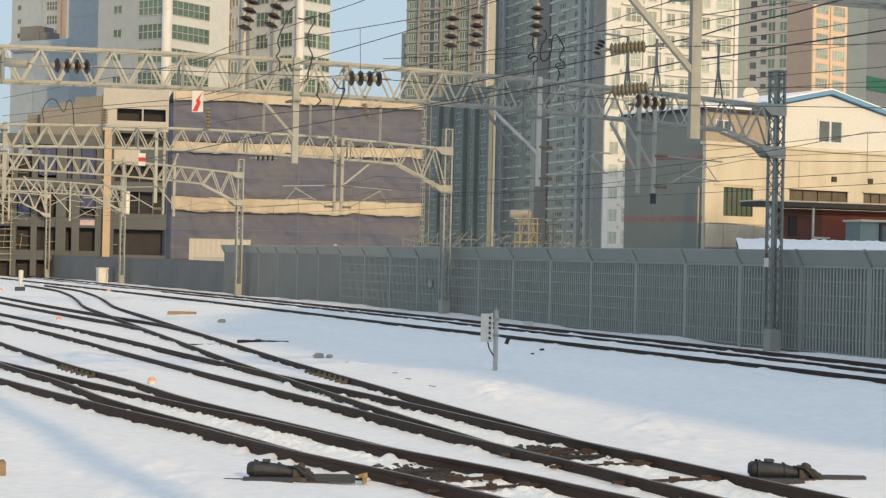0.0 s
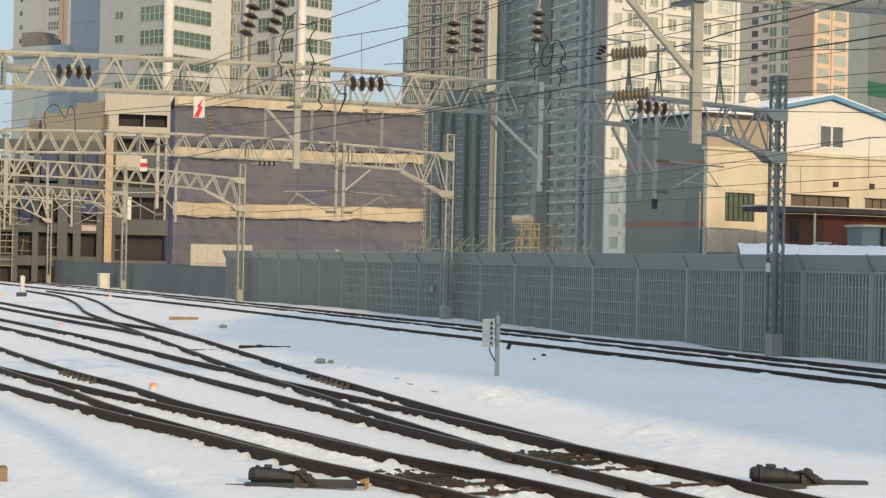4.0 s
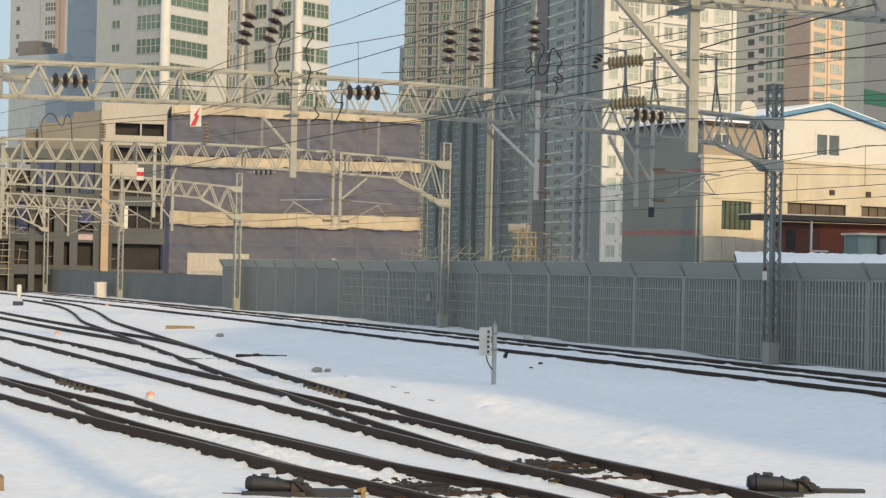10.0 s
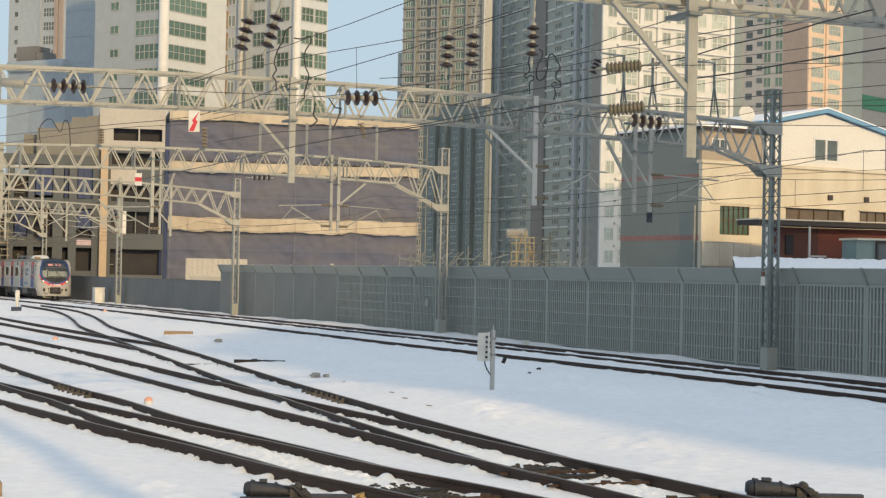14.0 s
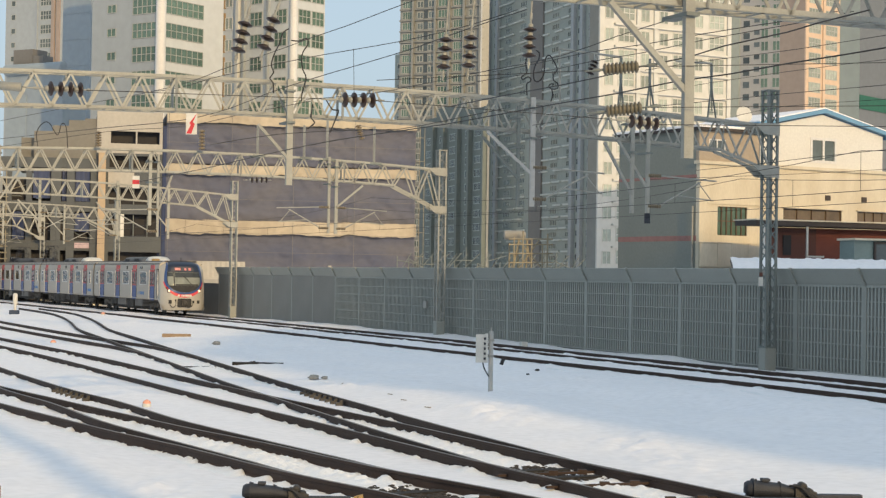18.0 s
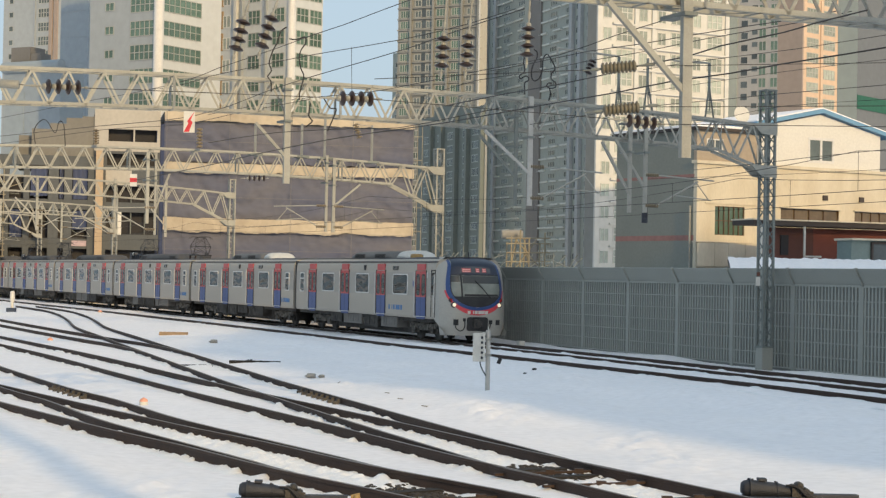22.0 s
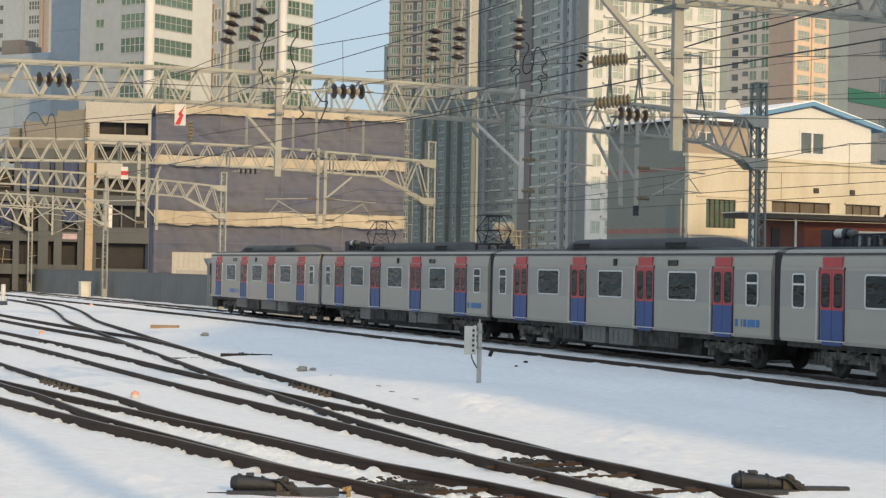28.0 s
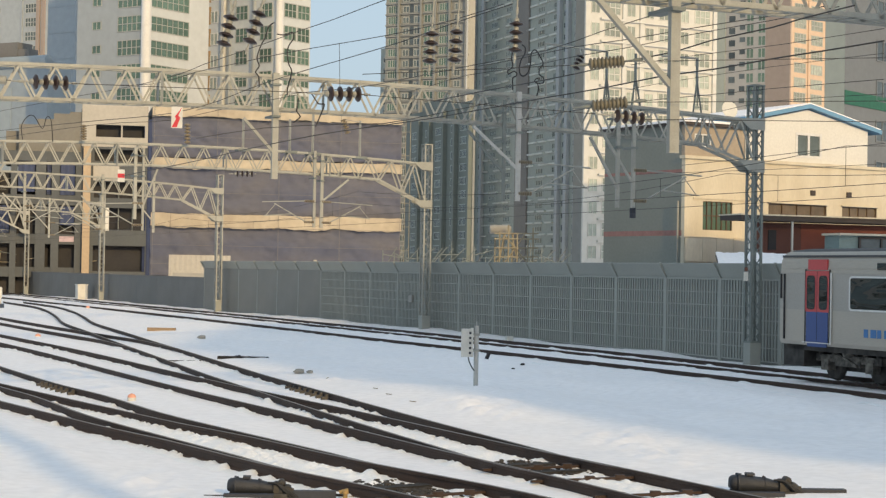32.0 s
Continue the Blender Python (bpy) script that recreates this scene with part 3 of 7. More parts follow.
def build_wall():
    wall = thing("noise_wall", "tall grey louvred noise wall beside the main line", "wall", kind="structure")
    g = Geo()
    g.box((-0.09, -0.055, -0.3), (0.09, 0.1, 2.82))
    g.bar((0, -0.03, 2.78), (0, -0.33, 3.32), 0.13, 0.1)
    post = g.mesh("post", FENCE)
    back, cap, frame_, slat = Geo(), Geo(), Geo(), Geo()
    L = 3.87
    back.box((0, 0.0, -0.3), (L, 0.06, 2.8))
    cap.add([(0, -0.02, 2.79), (L, -0.02, 2.79), (L, -0.30, 3.3), (0, -0.30, 3.3), (0, 0.02, 2.81), (L, 0.02, 2.81), (L, -0.26, 3.32), (0, -0.26, 3.32)],
            [(0, 1, 2, 3), (4, 5, 6, 7), (0, 1, 5, 4), (2, 3, 7, 6), (0, 3, 7, 4), (1, 2, 6, 5)])
    for i in range(7):
        z = -0.05 + 0.465 * i
        frame_.box((0.09, -0.038, z - 0.02), (L - 0.09, 0.005, z + 0.02))
    frame_.box((0.09, -0.05, 2.72), (L - 0.09, 0.005, 2.8))
    slat.box((-0.041, -0.035, -0.05), (0.041, 0.003, 2.74))
    slat_me = slat.mesh("slat", FENCE)
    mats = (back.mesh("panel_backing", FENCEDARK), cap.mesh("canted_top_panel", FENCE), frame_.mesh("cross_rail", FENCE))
    plain = Geo()
    plain.box((0, -0.04, -0.3), (L, 0.06, 2.8))
    for i in range(6):
        plain.box((0.0, -0.043, 0.42 + 0.465 * i), (L, -0.04, 0.435 + 0.465 * i))
    plain_me = plain.mesh("panel", FENCEPLAIN)
    rest = Geo()
    for k, s in enumerate(POST):
        m = wall_pose(s)
        part("post", post, (), wall, m=m)
        if k == len(POST) - 1:
            break
        m2 = wall_pose(s - L / 2) @ Matrix.Translation((-L / 2, 0, 0))
        part("canted_top_panel", mats[1], (), wall, m=m2)
        if k > 16:
            part("panel", plain_me, (), wall, m=m2)
            continue
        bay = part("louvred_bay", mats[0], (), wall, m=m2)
        part("cross_rail", mats[2], (), bay)
        n = 20
        for i in range(n):
            x = 0.15 + (L - 0.3) * i / (n - 1)
            if k < 16:
                part("slat", slat_me, (), bay, m=Matrix.Translation((x, 0, 0)))
            else:
                c = m2 @ Vector((x, -0.016, 0))
                h = along(s)[1] - math.pi / 2
                rest.box((-0.041, -0.019, -0.05), (0.041, 0.019, 2.74), h, c)
    tagged(part("slats_far_off", rest, FENCE, wall), kind="stuff")
    low = thing("low_wall", "plain grey concrete wall along the line", "wall", kind="structure")
    s = POST[-1]
    g = Geo()
    g.box((0.01, -0.06, -0.3), (5.99, 0.1, 2.08))
    me = g.mesh("wall_panel", CONCRETE_WALL)
    cop = Geo()
    cop.box((0.0, -0.09, 2.08), (6.0, 0.13, 2.16))
    cop_me = cop.mesh("wall_coping", CONCRETE_WALL)
    while s > -330:
        part("wall_coping", cop_me, (), low, m=wall_pose(s - 3) @ Matrix.Translation((-3, 0, 0)))
        part("wall_panel", me, (), low, m=wall_pose(s - 3) @ Matrix.Translation((-3, 0, 0)))
        s -= 6


CONCRETE_WALL = material("stained_grey_wall_paint", (0.17, 0.172, 0.165), 0.85, 0, (0.125, 0.127, 0.122), 0.4, 10, 0.2, 0.08)


# ---- masts and gantries of the overhead line ----
def lattice(g, base, top, w, d, pitch, size, rz=0.0):
    """Four angle-iron legs with zigzag lacing."""
    b, t = Vector(base), Vector(top)
    ax, ay = Vector((math.cos(rz), math.sin(rz), 0)), Vector((-math.sin(rz), math.cos(rz), 0))
    legs = [ax * sx * w / 2 + ay * sy * d / 2 for sx, sy in ((-1, -1), (1, -1), (1, 1), (-1, 1))]
    for l in legs:
        g.bar(b + l, t + l, size, size, ax)
    n = max(2, int((t - b).length / pitch))
    for i in range(n):
        p, q = b.lerp(t, i / n), b.lerp(t, (i + 1) / n)
        for k in range(4):
            l0, l1 = legs[k], legs[(k + 1) % 4]
            if i % 2:
                l0, l1 = l1, l0
            g.bar(p + l0, q + l1, size * 0.62, 0.016, ax)


def build_mast(at, height, mat, label, rz):
    mast = thing("lattice_mast", label, "mast", Matrix.Translation((at[0], at[1], 0)), "masts of the gantries")
    g = Geo()
    g.box((-0.21, -0.21, -0.3), (0.21, 0.21, 0.62), rz)
    part("concrete_foot", g, FENCE, mast, "grey painted footing")
    g = Geo()
    lattice(g, (0, 0, 0.62), (0, 0, height), 0.36, 0.36, 0.36, 0.075, rz)
    part("lattice_shaft", g, mat, mast)
    for z in (0.64, height):
        g = Geo()
        g.box((-0.23, -0.23, z - 0.025), (0.23, 0.23, z + 0.025), rz)
        part("end_plate", g, mat, mast)
    return mast


def build_beam(start, length, z0, z1, mat, label, haunch=True, width=0.5, rise=0.0, bays=5, drop=0.95):
    """A cambered lattice beam that reaches from a mast over the tracks; bays about 1.03 m."""
    beam = thing("gantry_beam", label, "gantry", group="gantries over the yard")
    p = Vector((start[0], start[1], 0))
    bay = 0.515
    n = int(length / bay)
    side = Vector((-ACROSS.y, ACROSS.x, 0)) * width / 2

    def at(d, z):
        return p + ACROSS * d + Vector((0, 0, z + rise * (1 - ((d - length / 2) / (length / 2)) ** 2)))

    first = bays if haunch else 1
    for sgn in (-1, 1):
        for z in (z0, z1):
            g = Geo()
            i0 = first if haunch and z == z0 else 0
            for i in range(i0, n, 4):
                g.angle(at(i * bay, z) + side * sgn, at(min(n, i + 4) * bay + 0.02, z) + side * sgn, 0.085, 0.02)
            part("chord", g, mat, beam)
        g = Geo()
        for i in range(first, n - 1):
            a, b = (z0, z1) if i % 2 else (z1, z0)
            g.bar(at(i * bay, a) + side * sgn, at((i + 1) * bay, b) + side * sgn, 0.02, 0.06)
            if i % 10 == 0:
                g.bar(at(i * bay, z0) + side * sgn, at(i * bay, z1) + side * sgn, 0.03, 0.11)
        part("lacing", g, mat, beam)
    g = Geo()
    for i in range(0, n, 2):
        for z in (z0, z1):
            if z == z1 or i > first or not haunch:
                g.bar(at(i * bay, z) + side, at(i * bay, z) - side, 0.05, 0.02)
                g.bar(at(i * bay, z) + side, at((i + 1) * bay, z) - side, 0.04, 0.02)
    part("cross_lacing", g, mat, beam)
    if haunch:
        g = Geo()
        foot, knee = at(0.2, z0) - Vector((0, 0, drop)), at(first * bay, z0)
        for sgn in (-1, 1):
            o = side * sgn
            g.bar(foot + o, knee + o, 0.03, 0.11)
            for d0, d1 in ((0.15, 0.75), (1.35, 0.75), (1.35, 1.95), (first * bay, 1.95)):
                k = (d0 - 0.2) / (first * bay - 0.2)
                g.bar(foot.lerp(knee, k) + o, at(d1, z1) + o, 0.025, 0.07)
            for z in (z1, z0 - drop + 0.05):
                a, b = p + o * 1.1, p + o * 1.2
                ring = ((-0.2, 0.14), (0.5, 0.14), (0.78, 0.08), (0.4, -0.24), (-0.2, -0.28))
                pts = [e + ACROSS * u + Vector((0, 0, z + v)) for e in (a, b) for u, v in ring]
                g.add(pts, [(4, 3, 2, 1, 0), (5, 6, 7, 8, 9)] + [(i, (i + 1) % 5, 5 + (i + 1) % 5, 5 + i) for i in range(5)])
        part("haunch_bracket", g, mat, beam)
    return beam


def drop_post(parent_p, d, z_low, z1, mat, width=0.2, strut=None, arm=0):
    """A post hung from a gantry; strut gives its raking strut (way and height at the beam, height on the post), arm a catenary bracket."""
    p = Vector((parent_p[0], parent_p[1], 0)) + ACROSS * d + Vector((-ACROSS.y, ACROSS.x, 0)) * 0.34
    post = thing("drop_post", "steel channel post hung from a gantry", "post", group="drop posts of the gantries")
    w, t = width / 2, width * 0.3
    g = Geo()
    g.box((-w, -t, z_low), (w, -t + 0.015, z1), 0.4, (p.x, p.y, 0))
    for e in (-w, w - 0.015):
        g.box((e, -t + 0.016, z_low), (e + 0.015, t, z1), 0.4, (p.x, p.y, 0))
    part("channel", g, mat, post)
    for z in (z1 - 1.3, z1 - 0.35):
        g = Geo()
        g.box((-width * 0.7, -0.14, z - 0.03), (width * 0.7, 0.62, z + 0.03), 0.4, (p.x, p.y, 0))
        part("clamp", g, GALVDARK, post)
    if strut:
        g = Geo()
        g.bar(p + Vector((0, 0, strut[2])), p + ACROSS * strut[0] + Vector((0, 0, strut[1])), 0.085, 0.085)
        part("strut", g, mat, post)
    if arm:
        along_ = ACROSS * arm
        g = Geo()
        a, b = p + Vector((0, 0, z_low + 0.25)), p + Vector((0, 0, z_low + 1.25))
        tip = p + along_ * 2.6 + Vector((0, 0, z_low + 1.15))
        g.rod(b + along_ * 0.45, tip, 0.026)
        g.rod(a + along_ * 0.4, p + along_ * 2.0 + Vector((0, 0, z_low + 1.1)), 0.03)
        g.rod(p + along_ * 1.1 + Vector((0, 0, z_low + 0.62)), p + along_ * 2.5 + Vector((0, 0, z_low + 0.5)), 0.022)
        g.rod(p + along_ * 1.9 + Vector((0, 0, z_low + 1.1)), p + along_ * 2.4 + Vector((0, 0, z_low + 0.52)), 0.018)
        part("bracket_tube", g, GALV, post)
        for q in (b, a):
            part("bracket_insulator", insulator(q, q + along_ * 0.5, 6, 0.055, 0.02), PORCELAINGREY, post, "ribbed insulator")
    return post


DISCS = {}


def disc_meshes(r):
    """A cap-and-pin disc of radius r along z, and its pale metal cap."""
    if r not in DISCS:
        g, c = Geo(), Geo()
        g.turned((0, 0, -0.36 * r), (0, 0, 0.36 * r), ((0, 0.36 * r), (0.14, 0.5 * r), (0.3, 0.74 * r), (0.46, 0.94 * r), (0.58, r), (0.72, 0.98 * r), (0.7, 0.82 * r), (0.86, 0.76 * r), (0.8, 0.58 * r), (0.96, 0.5 * r), (1.0, 0.2 * r)), 22)
        c.turned((0, 0, -0.8 * r), (0, 0, -0.2 * r), ((0, 0.2 * r), (0.12, 0.36 * r), (0.7, 0.42 * r), (1, 0.44 * r)), 12)
        DISCS[r] = g.mesh("disc", PORCELAIN), c.mesh("cap", GALV)
    return DISCS[r]


def hang(p, q, n, r, label="string of brown porcelain discs with pale metal caps"):
    """A string of n discs from p to q."""
    p, q = Vector(p), Vector(q)
    ins = thing("insulator", label, "insulator", group="insulator strings")
    disc, cap = disc_meshes(r)
    d = q - p
    turn = d.to_track_quat("Z", "Y").to_matrix().to_4x4()
    for i in range(n):
        m = Matrix.Translation(p + d * ((i + 0.5) / n)) @ turn
        part("cap", cap, (), part("disc", disc, (), ins, "glossy brown disc", m))
    u = d.normalized()
    for a, b in ((p - u * 0.3, p), (q - u * 0.02, q + u * 0.14)):
        g = Geo()
        g.rod(a, b, 0.014, 6)
        g.turned(a.lerp(b, 0.35), a.lerp(b, 0.75), ((0, 0.014), (0.2, 0.026), (0.8, 0.026), (1, 0.014)), 8)
        part("fitting", g, GALV, ins)


def insulator(p, q, sheds, radius, core):
    """A string of discs between p and q."""
    radius *= 1.22
    g = Geo()
    rings = [(0, core)]
    for i in range(sheds):
        k, w = (i + 0.5) / sheds, 0.5 / sheds
        rings += [(k - w * 0.8, core), (k - w * 0.66, radius * 0.9), (k - w * 0.3, radius), (k + w * 0.3, radius), (k + w * 0.5, radius * 0.93), (k + w * 0.58, core)]
    rings.append((1, core))
    g.turned(p, q, rings, 14)
    return g


# Mast places on the wall's side of the main line, and the gantry that each carries.
MASTS = [along(s, -2.6)[0] for s in (12.58, -16.44, -51.07, -83.27, -113.72, -146.0, -178.0)]


def build_overhead():
    for i, p in enumerate(MASTS):
        # the near mast's shade is also put into its darker steel
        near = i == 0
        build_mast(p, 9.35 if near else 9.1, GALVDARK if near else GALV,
                   "blue-grey lattice mast, darkened as it stands in shade" if near else "pale galvanised lattice mast lit by low sun", along(-20)[1])
    z0, z1 = 7.1, 8.08
    for i, p in enumerate(MASTS):
        length = (34, 25, 32, 28, 26, 24, 24)[i]
        build_beam(p, length, z0, z1, GALV, "pale steel lattice beam that carries the overhead line", rise=(0.5, 0.38, 0.7, 0.4, 0.4, 0.4, 0.4)[i], bays=5 if i else 4, drop=0.95 if i else 0.5)
        if i < 4:
            end = Vector((*p, 0)) + ACROSS * length
            build_mast(end[:2], 9.1, GALV, "pale galvanised lattice mast at the far end of a gantry", along(-20)[1])
    near = Vector((3.6, 27.4, 0))
    build_beam(near - ACROSS * 16, 34, 7.15, 8.1, GALV, "steel lattice beam nearest the platform", haunch=False)
    build_mast((near - ACROSS * 16)[:2], 9.3, GALVDARK, "lattice mast beside the platform end", 0.4)
    drop_post(near, -0.15, 4.75, 8.3, GALV, 0.17, (1.4, 7.1, 5.75))
    for d, low, high, w, mat, strut, arm in (
            (9.08, 5.12, 8.6, 0.15, POSTGREY, (1.59, 7.44, 6.13), -1), (9.58, 5.1, 8.3, 0.11, GALVDARK, (1.27, 7.3, 6.0), 0),
            (4.9, 5.02, 8.3, 0.13, GALV, (1.12, 7.38, 5.81), -1), (5.48, 5.02, 8.3, 0.13, GALV, (1.03, 7.28, 5.61), 0),
            (17.16, 5.52, 8.7, 0.19, GALV, (0.98, 7.3, 6.28), 0)):
        drop_post(MASTS[0], d, low, high, mat, w, strut, arm)
    for d, low, high, w, strut, arm in (
            (5.95, 4.85, 8.52, 0.13, None, 1), (5.58, 4.84, 8.4, 0.15, (-1.35, 7.2, 6.09), -1), (14.62, 5.0, 8.3, 0.14, None, 0),
            (14.25, 4.49, 8.3, 0.11, (-0.65, 7.35, 5.61), 1), (21.45, 5.0, 8.4, 0.18, (-0.9, 7.3, 5.9), 1)):
        drop_post(MASTS[1], d, low, high, GALV, w, strut, arm)
    for d, low, arm in ((4.6, 5.1, 0), (8.0, 5.0, 1), (13.05, 5.37, -1)):
        drop_post(MASTS[2], d, low, 8.84, GALV, 0.16, (1.4, 7.4, low + 0.7), arm)
    for m in MASTS[3:5]:
        for d, low, arm in ((4.5, 5.1, -1), (9.5, 5.1, 1)):
            drop_post(m, d, low, 8.4, GALV, 0.16, (1.4, 7.3, low + 0.7), arm)


def wire(name, pts, r, label, cat="wire", droppers=()):
    w = thing(name, label, cat, group="overhead wires")
    g = Geo()
    for p, q in zip(pts, pts[1:]):
        g.rod(p, q, r, 5)
    part("strand", g, WIRE, w)
    if droppers:
        for p, q in droppers:
            g = Geo()
            g.rod(p, q, 0.006, 4)
            part("dropper", g, WIRE, w)
    return w


def catenary(path, z_contact, z_mess, spans, label, r=0.0085):
    """Contact wire and sagging messenger over a track; spans are indices at which it is held."""
    con = [Vector((*p, z_contact)) for p in path]
    mes = []
    for i, p in enumerate(path):
        k = next((j for j in range(len(spans) - 1) if spans[j] <= i <= spans[j + 1]), 0)
        u = (i - spans[k]) / max(1, spans[k + 1] - spans[k])
        mes.append(Vector((*p, z_mess - 0.55 * 4 * u * (1 - u))))
    drops = [(con[i], mes[i]) for i in range(2, len(path), 3)]
    wire("contact_wire", con, r, label, "wire")
    wire("messenger_wire", mes, r, label, "wire", drops)


def strung(name, r, *pts):
    """A wire through its points of hold and sag."""
    wire(name, spline(pts, 1.5), r, "dark overhead wire strung between gantries")


def build_wires():
    catenary(LINE_T[60:], 5.15, 6.15, list(range(0, 200, 11)), "dark contact line over the main track")
    catenary(LINE_T2[60:], 5.15, 6.15, list(range(4, 200, 11)), "dark contact line over the second track")
    strung("feeder_wire", 0.01, (-18.16, 71.10, 8.90), (-12.51, 60.44, 8.62), (-9.33, 54.46, 8.44), (-7.17, 50.37, 8.41), (-6.20, 48.55, 8.51), (-4.20, 44.78, 8.62), (-3.19, 42.88, 8.70), (-2.27, 41.13, 8.74), (-1.28, 39.26, 8.83), (-0.37, 37.55, 8.90))
    strung("feeder_wire", 0.01, (-11.22, 56.40, 8.70), (-8.26, 52.15, 8.30), (-6.59, 49.75, 8.42), (-5.44, 48.10, 8.45), (-4.54, 46.80, 8.48), (-3.35, 45.09, 8.50), (-2.24, 43.51, 8.49), (-0.93, 41.63, 8.48), (0.14, 40.08, 8.52), (0.89, 39.00, 8.59), (1.66, 37.89, 8.70))
    strung("feeder_wire", 0.011, (-18.88, 73.98, 8.40), (-14.81, 66.49, 8.10), (-11.50, 60.38, 7.85), (-8.73, 55.29, 7.62), (-7.29, 52.63, 7.57), (-5.98, 50.22, 7.65), (-4.79, 48.02, 7.83), (-3.53, 45.68, 7.95), (-1.92, 42.71, 8.05), (-0.64, 40.35, 8.14), (0.14, 38.91, 8.24), (0.86, 37.58, 8.32), (1.75, 35.93, 8.40))
    strung("feeder_wire", 0.01, (-7.98, 60.46, 8.30), (-5.56, 55.75, 8.25), (-3.87, 52.47, 8.15), (-2.37, 49.56, 7.99), (-1.35, 47.58, 7.93), (0.18, 44.61, 7.93), (1.14, 42.74, 7.93), (2.73, 39.66, 7.93), (3.80, 37.58, 8.11), (4.76, 35.70, 8.23), (5.21, 34.83, 8.30))
    strung("messenger_wire", 0.013, (-11.60, 66.86, 6.30), (-7.58, 57.66, 6.36), (-5.39, 52.65, 6.44), (-2.82, 46.77, 6.47), (-0.91, 42.41, 6.40), (0.18, 39.92, 6.36), (1.37, 37.20, 6.36), (2.41, 34.82, 6.36), (3.33, 32.73, 6.35), (4.14, 30.87, 6.37), (4.87, 29.22, 6.33), (5.52, 27.73, 6.33), (6.11, 26.39, 6.31), (6.64, 25.17, 6.30))
    strung("messenger_wire", 0.012, (0.17, 38.43, 6.60), (1.30, 35.53, 6.57), (2.28, 33.03, 6.52), (3.13, 30.87, 6.51), (3.50, 29.92, 6.53), (4.08, 28.44, 6.51), (4.47, 27.45, 6.56), (5.12, 25.79, 6.55), (5.39, 25.10, 6.58), (5.88, 23.85, 6.60))
    strung("feeder_wire", 0.011, (1.50, 50.25, 8.80), (2.55, 48.46, 8.81), (3.92, 46.11, 8.87), (5.14, 44.02, 8.82), (6.30, 42.03, 8.82), (7.34, 40.25, 8.80), (8.20, 38.78, 8.77), (8.74, 37.85, 8.80))
    strung("feeder_wire", 0.01, (0.05, 54.18, 8.60), (1.22, 51.82, 8.71), (2.30, 49.65, 8.65), (3.28, 47.65, 8.62), (3.94, 46.33, 8.64), (5.13, 43.92, 8.60), (6.25, 41.68, 8.62), (7.24, 39.69, 8.60), (7.96, 38.22, 8.58), (8.72, 36.70, 8.60))
    strung("feeder_wire", 0.008, (5.51, 46.77, 8.50), (6.13, 45.77, 8.51), (7.30, 43.90, 8.50), (8.59, 41.84, 8.47), (10.31, 39.10, 8.50))
    strung("feeder_wire", 0.007, (6.22, 53.04, 8.50), (6.94, 51.72, 8.56), (9.39, 47.19, 8.57), (11.45, 43.38, 8.50))
    strung("feeder_wire", 0.009, (2.88, 53.99, 7.60), (4.42, 51.53, 7.69), (6.09, 48.87, 7.74), (7.72, 46.27, 7.70), (8.86, 44.46, 7.68), (10.89, 41.22, 7.60))
    strung("feeder_wire", 0.007, (8.14, 47.81, 7.40), (9.19, 46.06, 7.52), (11.26, 42.61, 7.40))
    strung("feeder_wire", 0.009, (-18.28, 71.67, 7.90), (-11.86, 62.33, 7.87), (-8.51, 57.46, 7.67), (-6.49, 54.51, 7.78), (-3.72, 50.48, 7.90))
    strung("messenger_wire", 0.01, (-6.69, 50.80, 6.60), (-4.39, 47.33, 6.66), (-1.93, 43.61, 6.50), (-0.97, 42.17, 6.41), (0.18, 40.43, 6.49), (1.42, 38.56, 6.60))
    strung("messenger_wire", 0.008, (8.27, 55.86, 6.40), (9.70, 51.88, 6.39), (10.65, 49.25, 6.41), (12.03, 45.41, 6.40))
    strung("messenger_wire", 0.007, (7.10, 59.71, 6.30), (9.53, 56.84, 6.28), (11.59, 54.40, 6.27), (13.75, 51.86, 6.30))


# ---- buildings ----
def holed(g, width, z0, z1, holes, y0, y1, x0=0.0):
    """A wall slab along x with openings (x0, x1, z0, z1) that go through it."""
    g.plate([x0, width, *(h[0] for h in holes), *(h[1] for h in holes)], [z0, z1, *(h[2] for h in holes), *(h[3] for h in holes)],
            lambda x, z: not any(h[0] < x < h[1] and h[2] < z < h[3] for h in holes), y0, y1)


def window_mesh(w, h, sashes, glass_mat, frame_mat, bar=0.06, cross=0):
    """The meshes of a glazed unit in the plane y=0, its foot at the origin: a frame 6 cm proud, and the pane."""
    e, g = bar / 2, Geo()
    ux = [-w / 2 + w * i / sashes for i in range(sashes + 1)]
    uz = [h * i / (cross + 1) for i in range(cross + 2)]
    g.plate([x + d for x in ux for d in (-e, e)], [z + d for z in uz for d in (-e, e)],
            lambda x, z: any(abs(x - u) < e for u in ux) or any(abs(z - u) < e for u in uz), -0.08, 0.0)
    p = Geo()
    p.box((-w / 2, -0.02, 0), (w / 2, 0.03, h))
    return g.mesh("window", frame_mat), p.mesh("pane", glass_mat)


def window(parent, me, m, label=""):
    part("pane", me[1], (), part("window", me[0], (), parent, label, m))


def place(x, y, angle):
    return Matrix.LocRotScale((x, y, 0), Euler((0, 0, radians(angle))), None)


def windows(parent, me, face, offs, zs):
    """Equal windows on the right face (y=0) or the left face (x=0) of a block."""
    for z in zs:
        for a in offs:
            m = Matrix.Translation((a, 0, z)) if face == "right" else Matrix.LocRotScale((0, a, z), Euler((0, 0, -math.pi / 2)), None)
            window(parent, me, m)


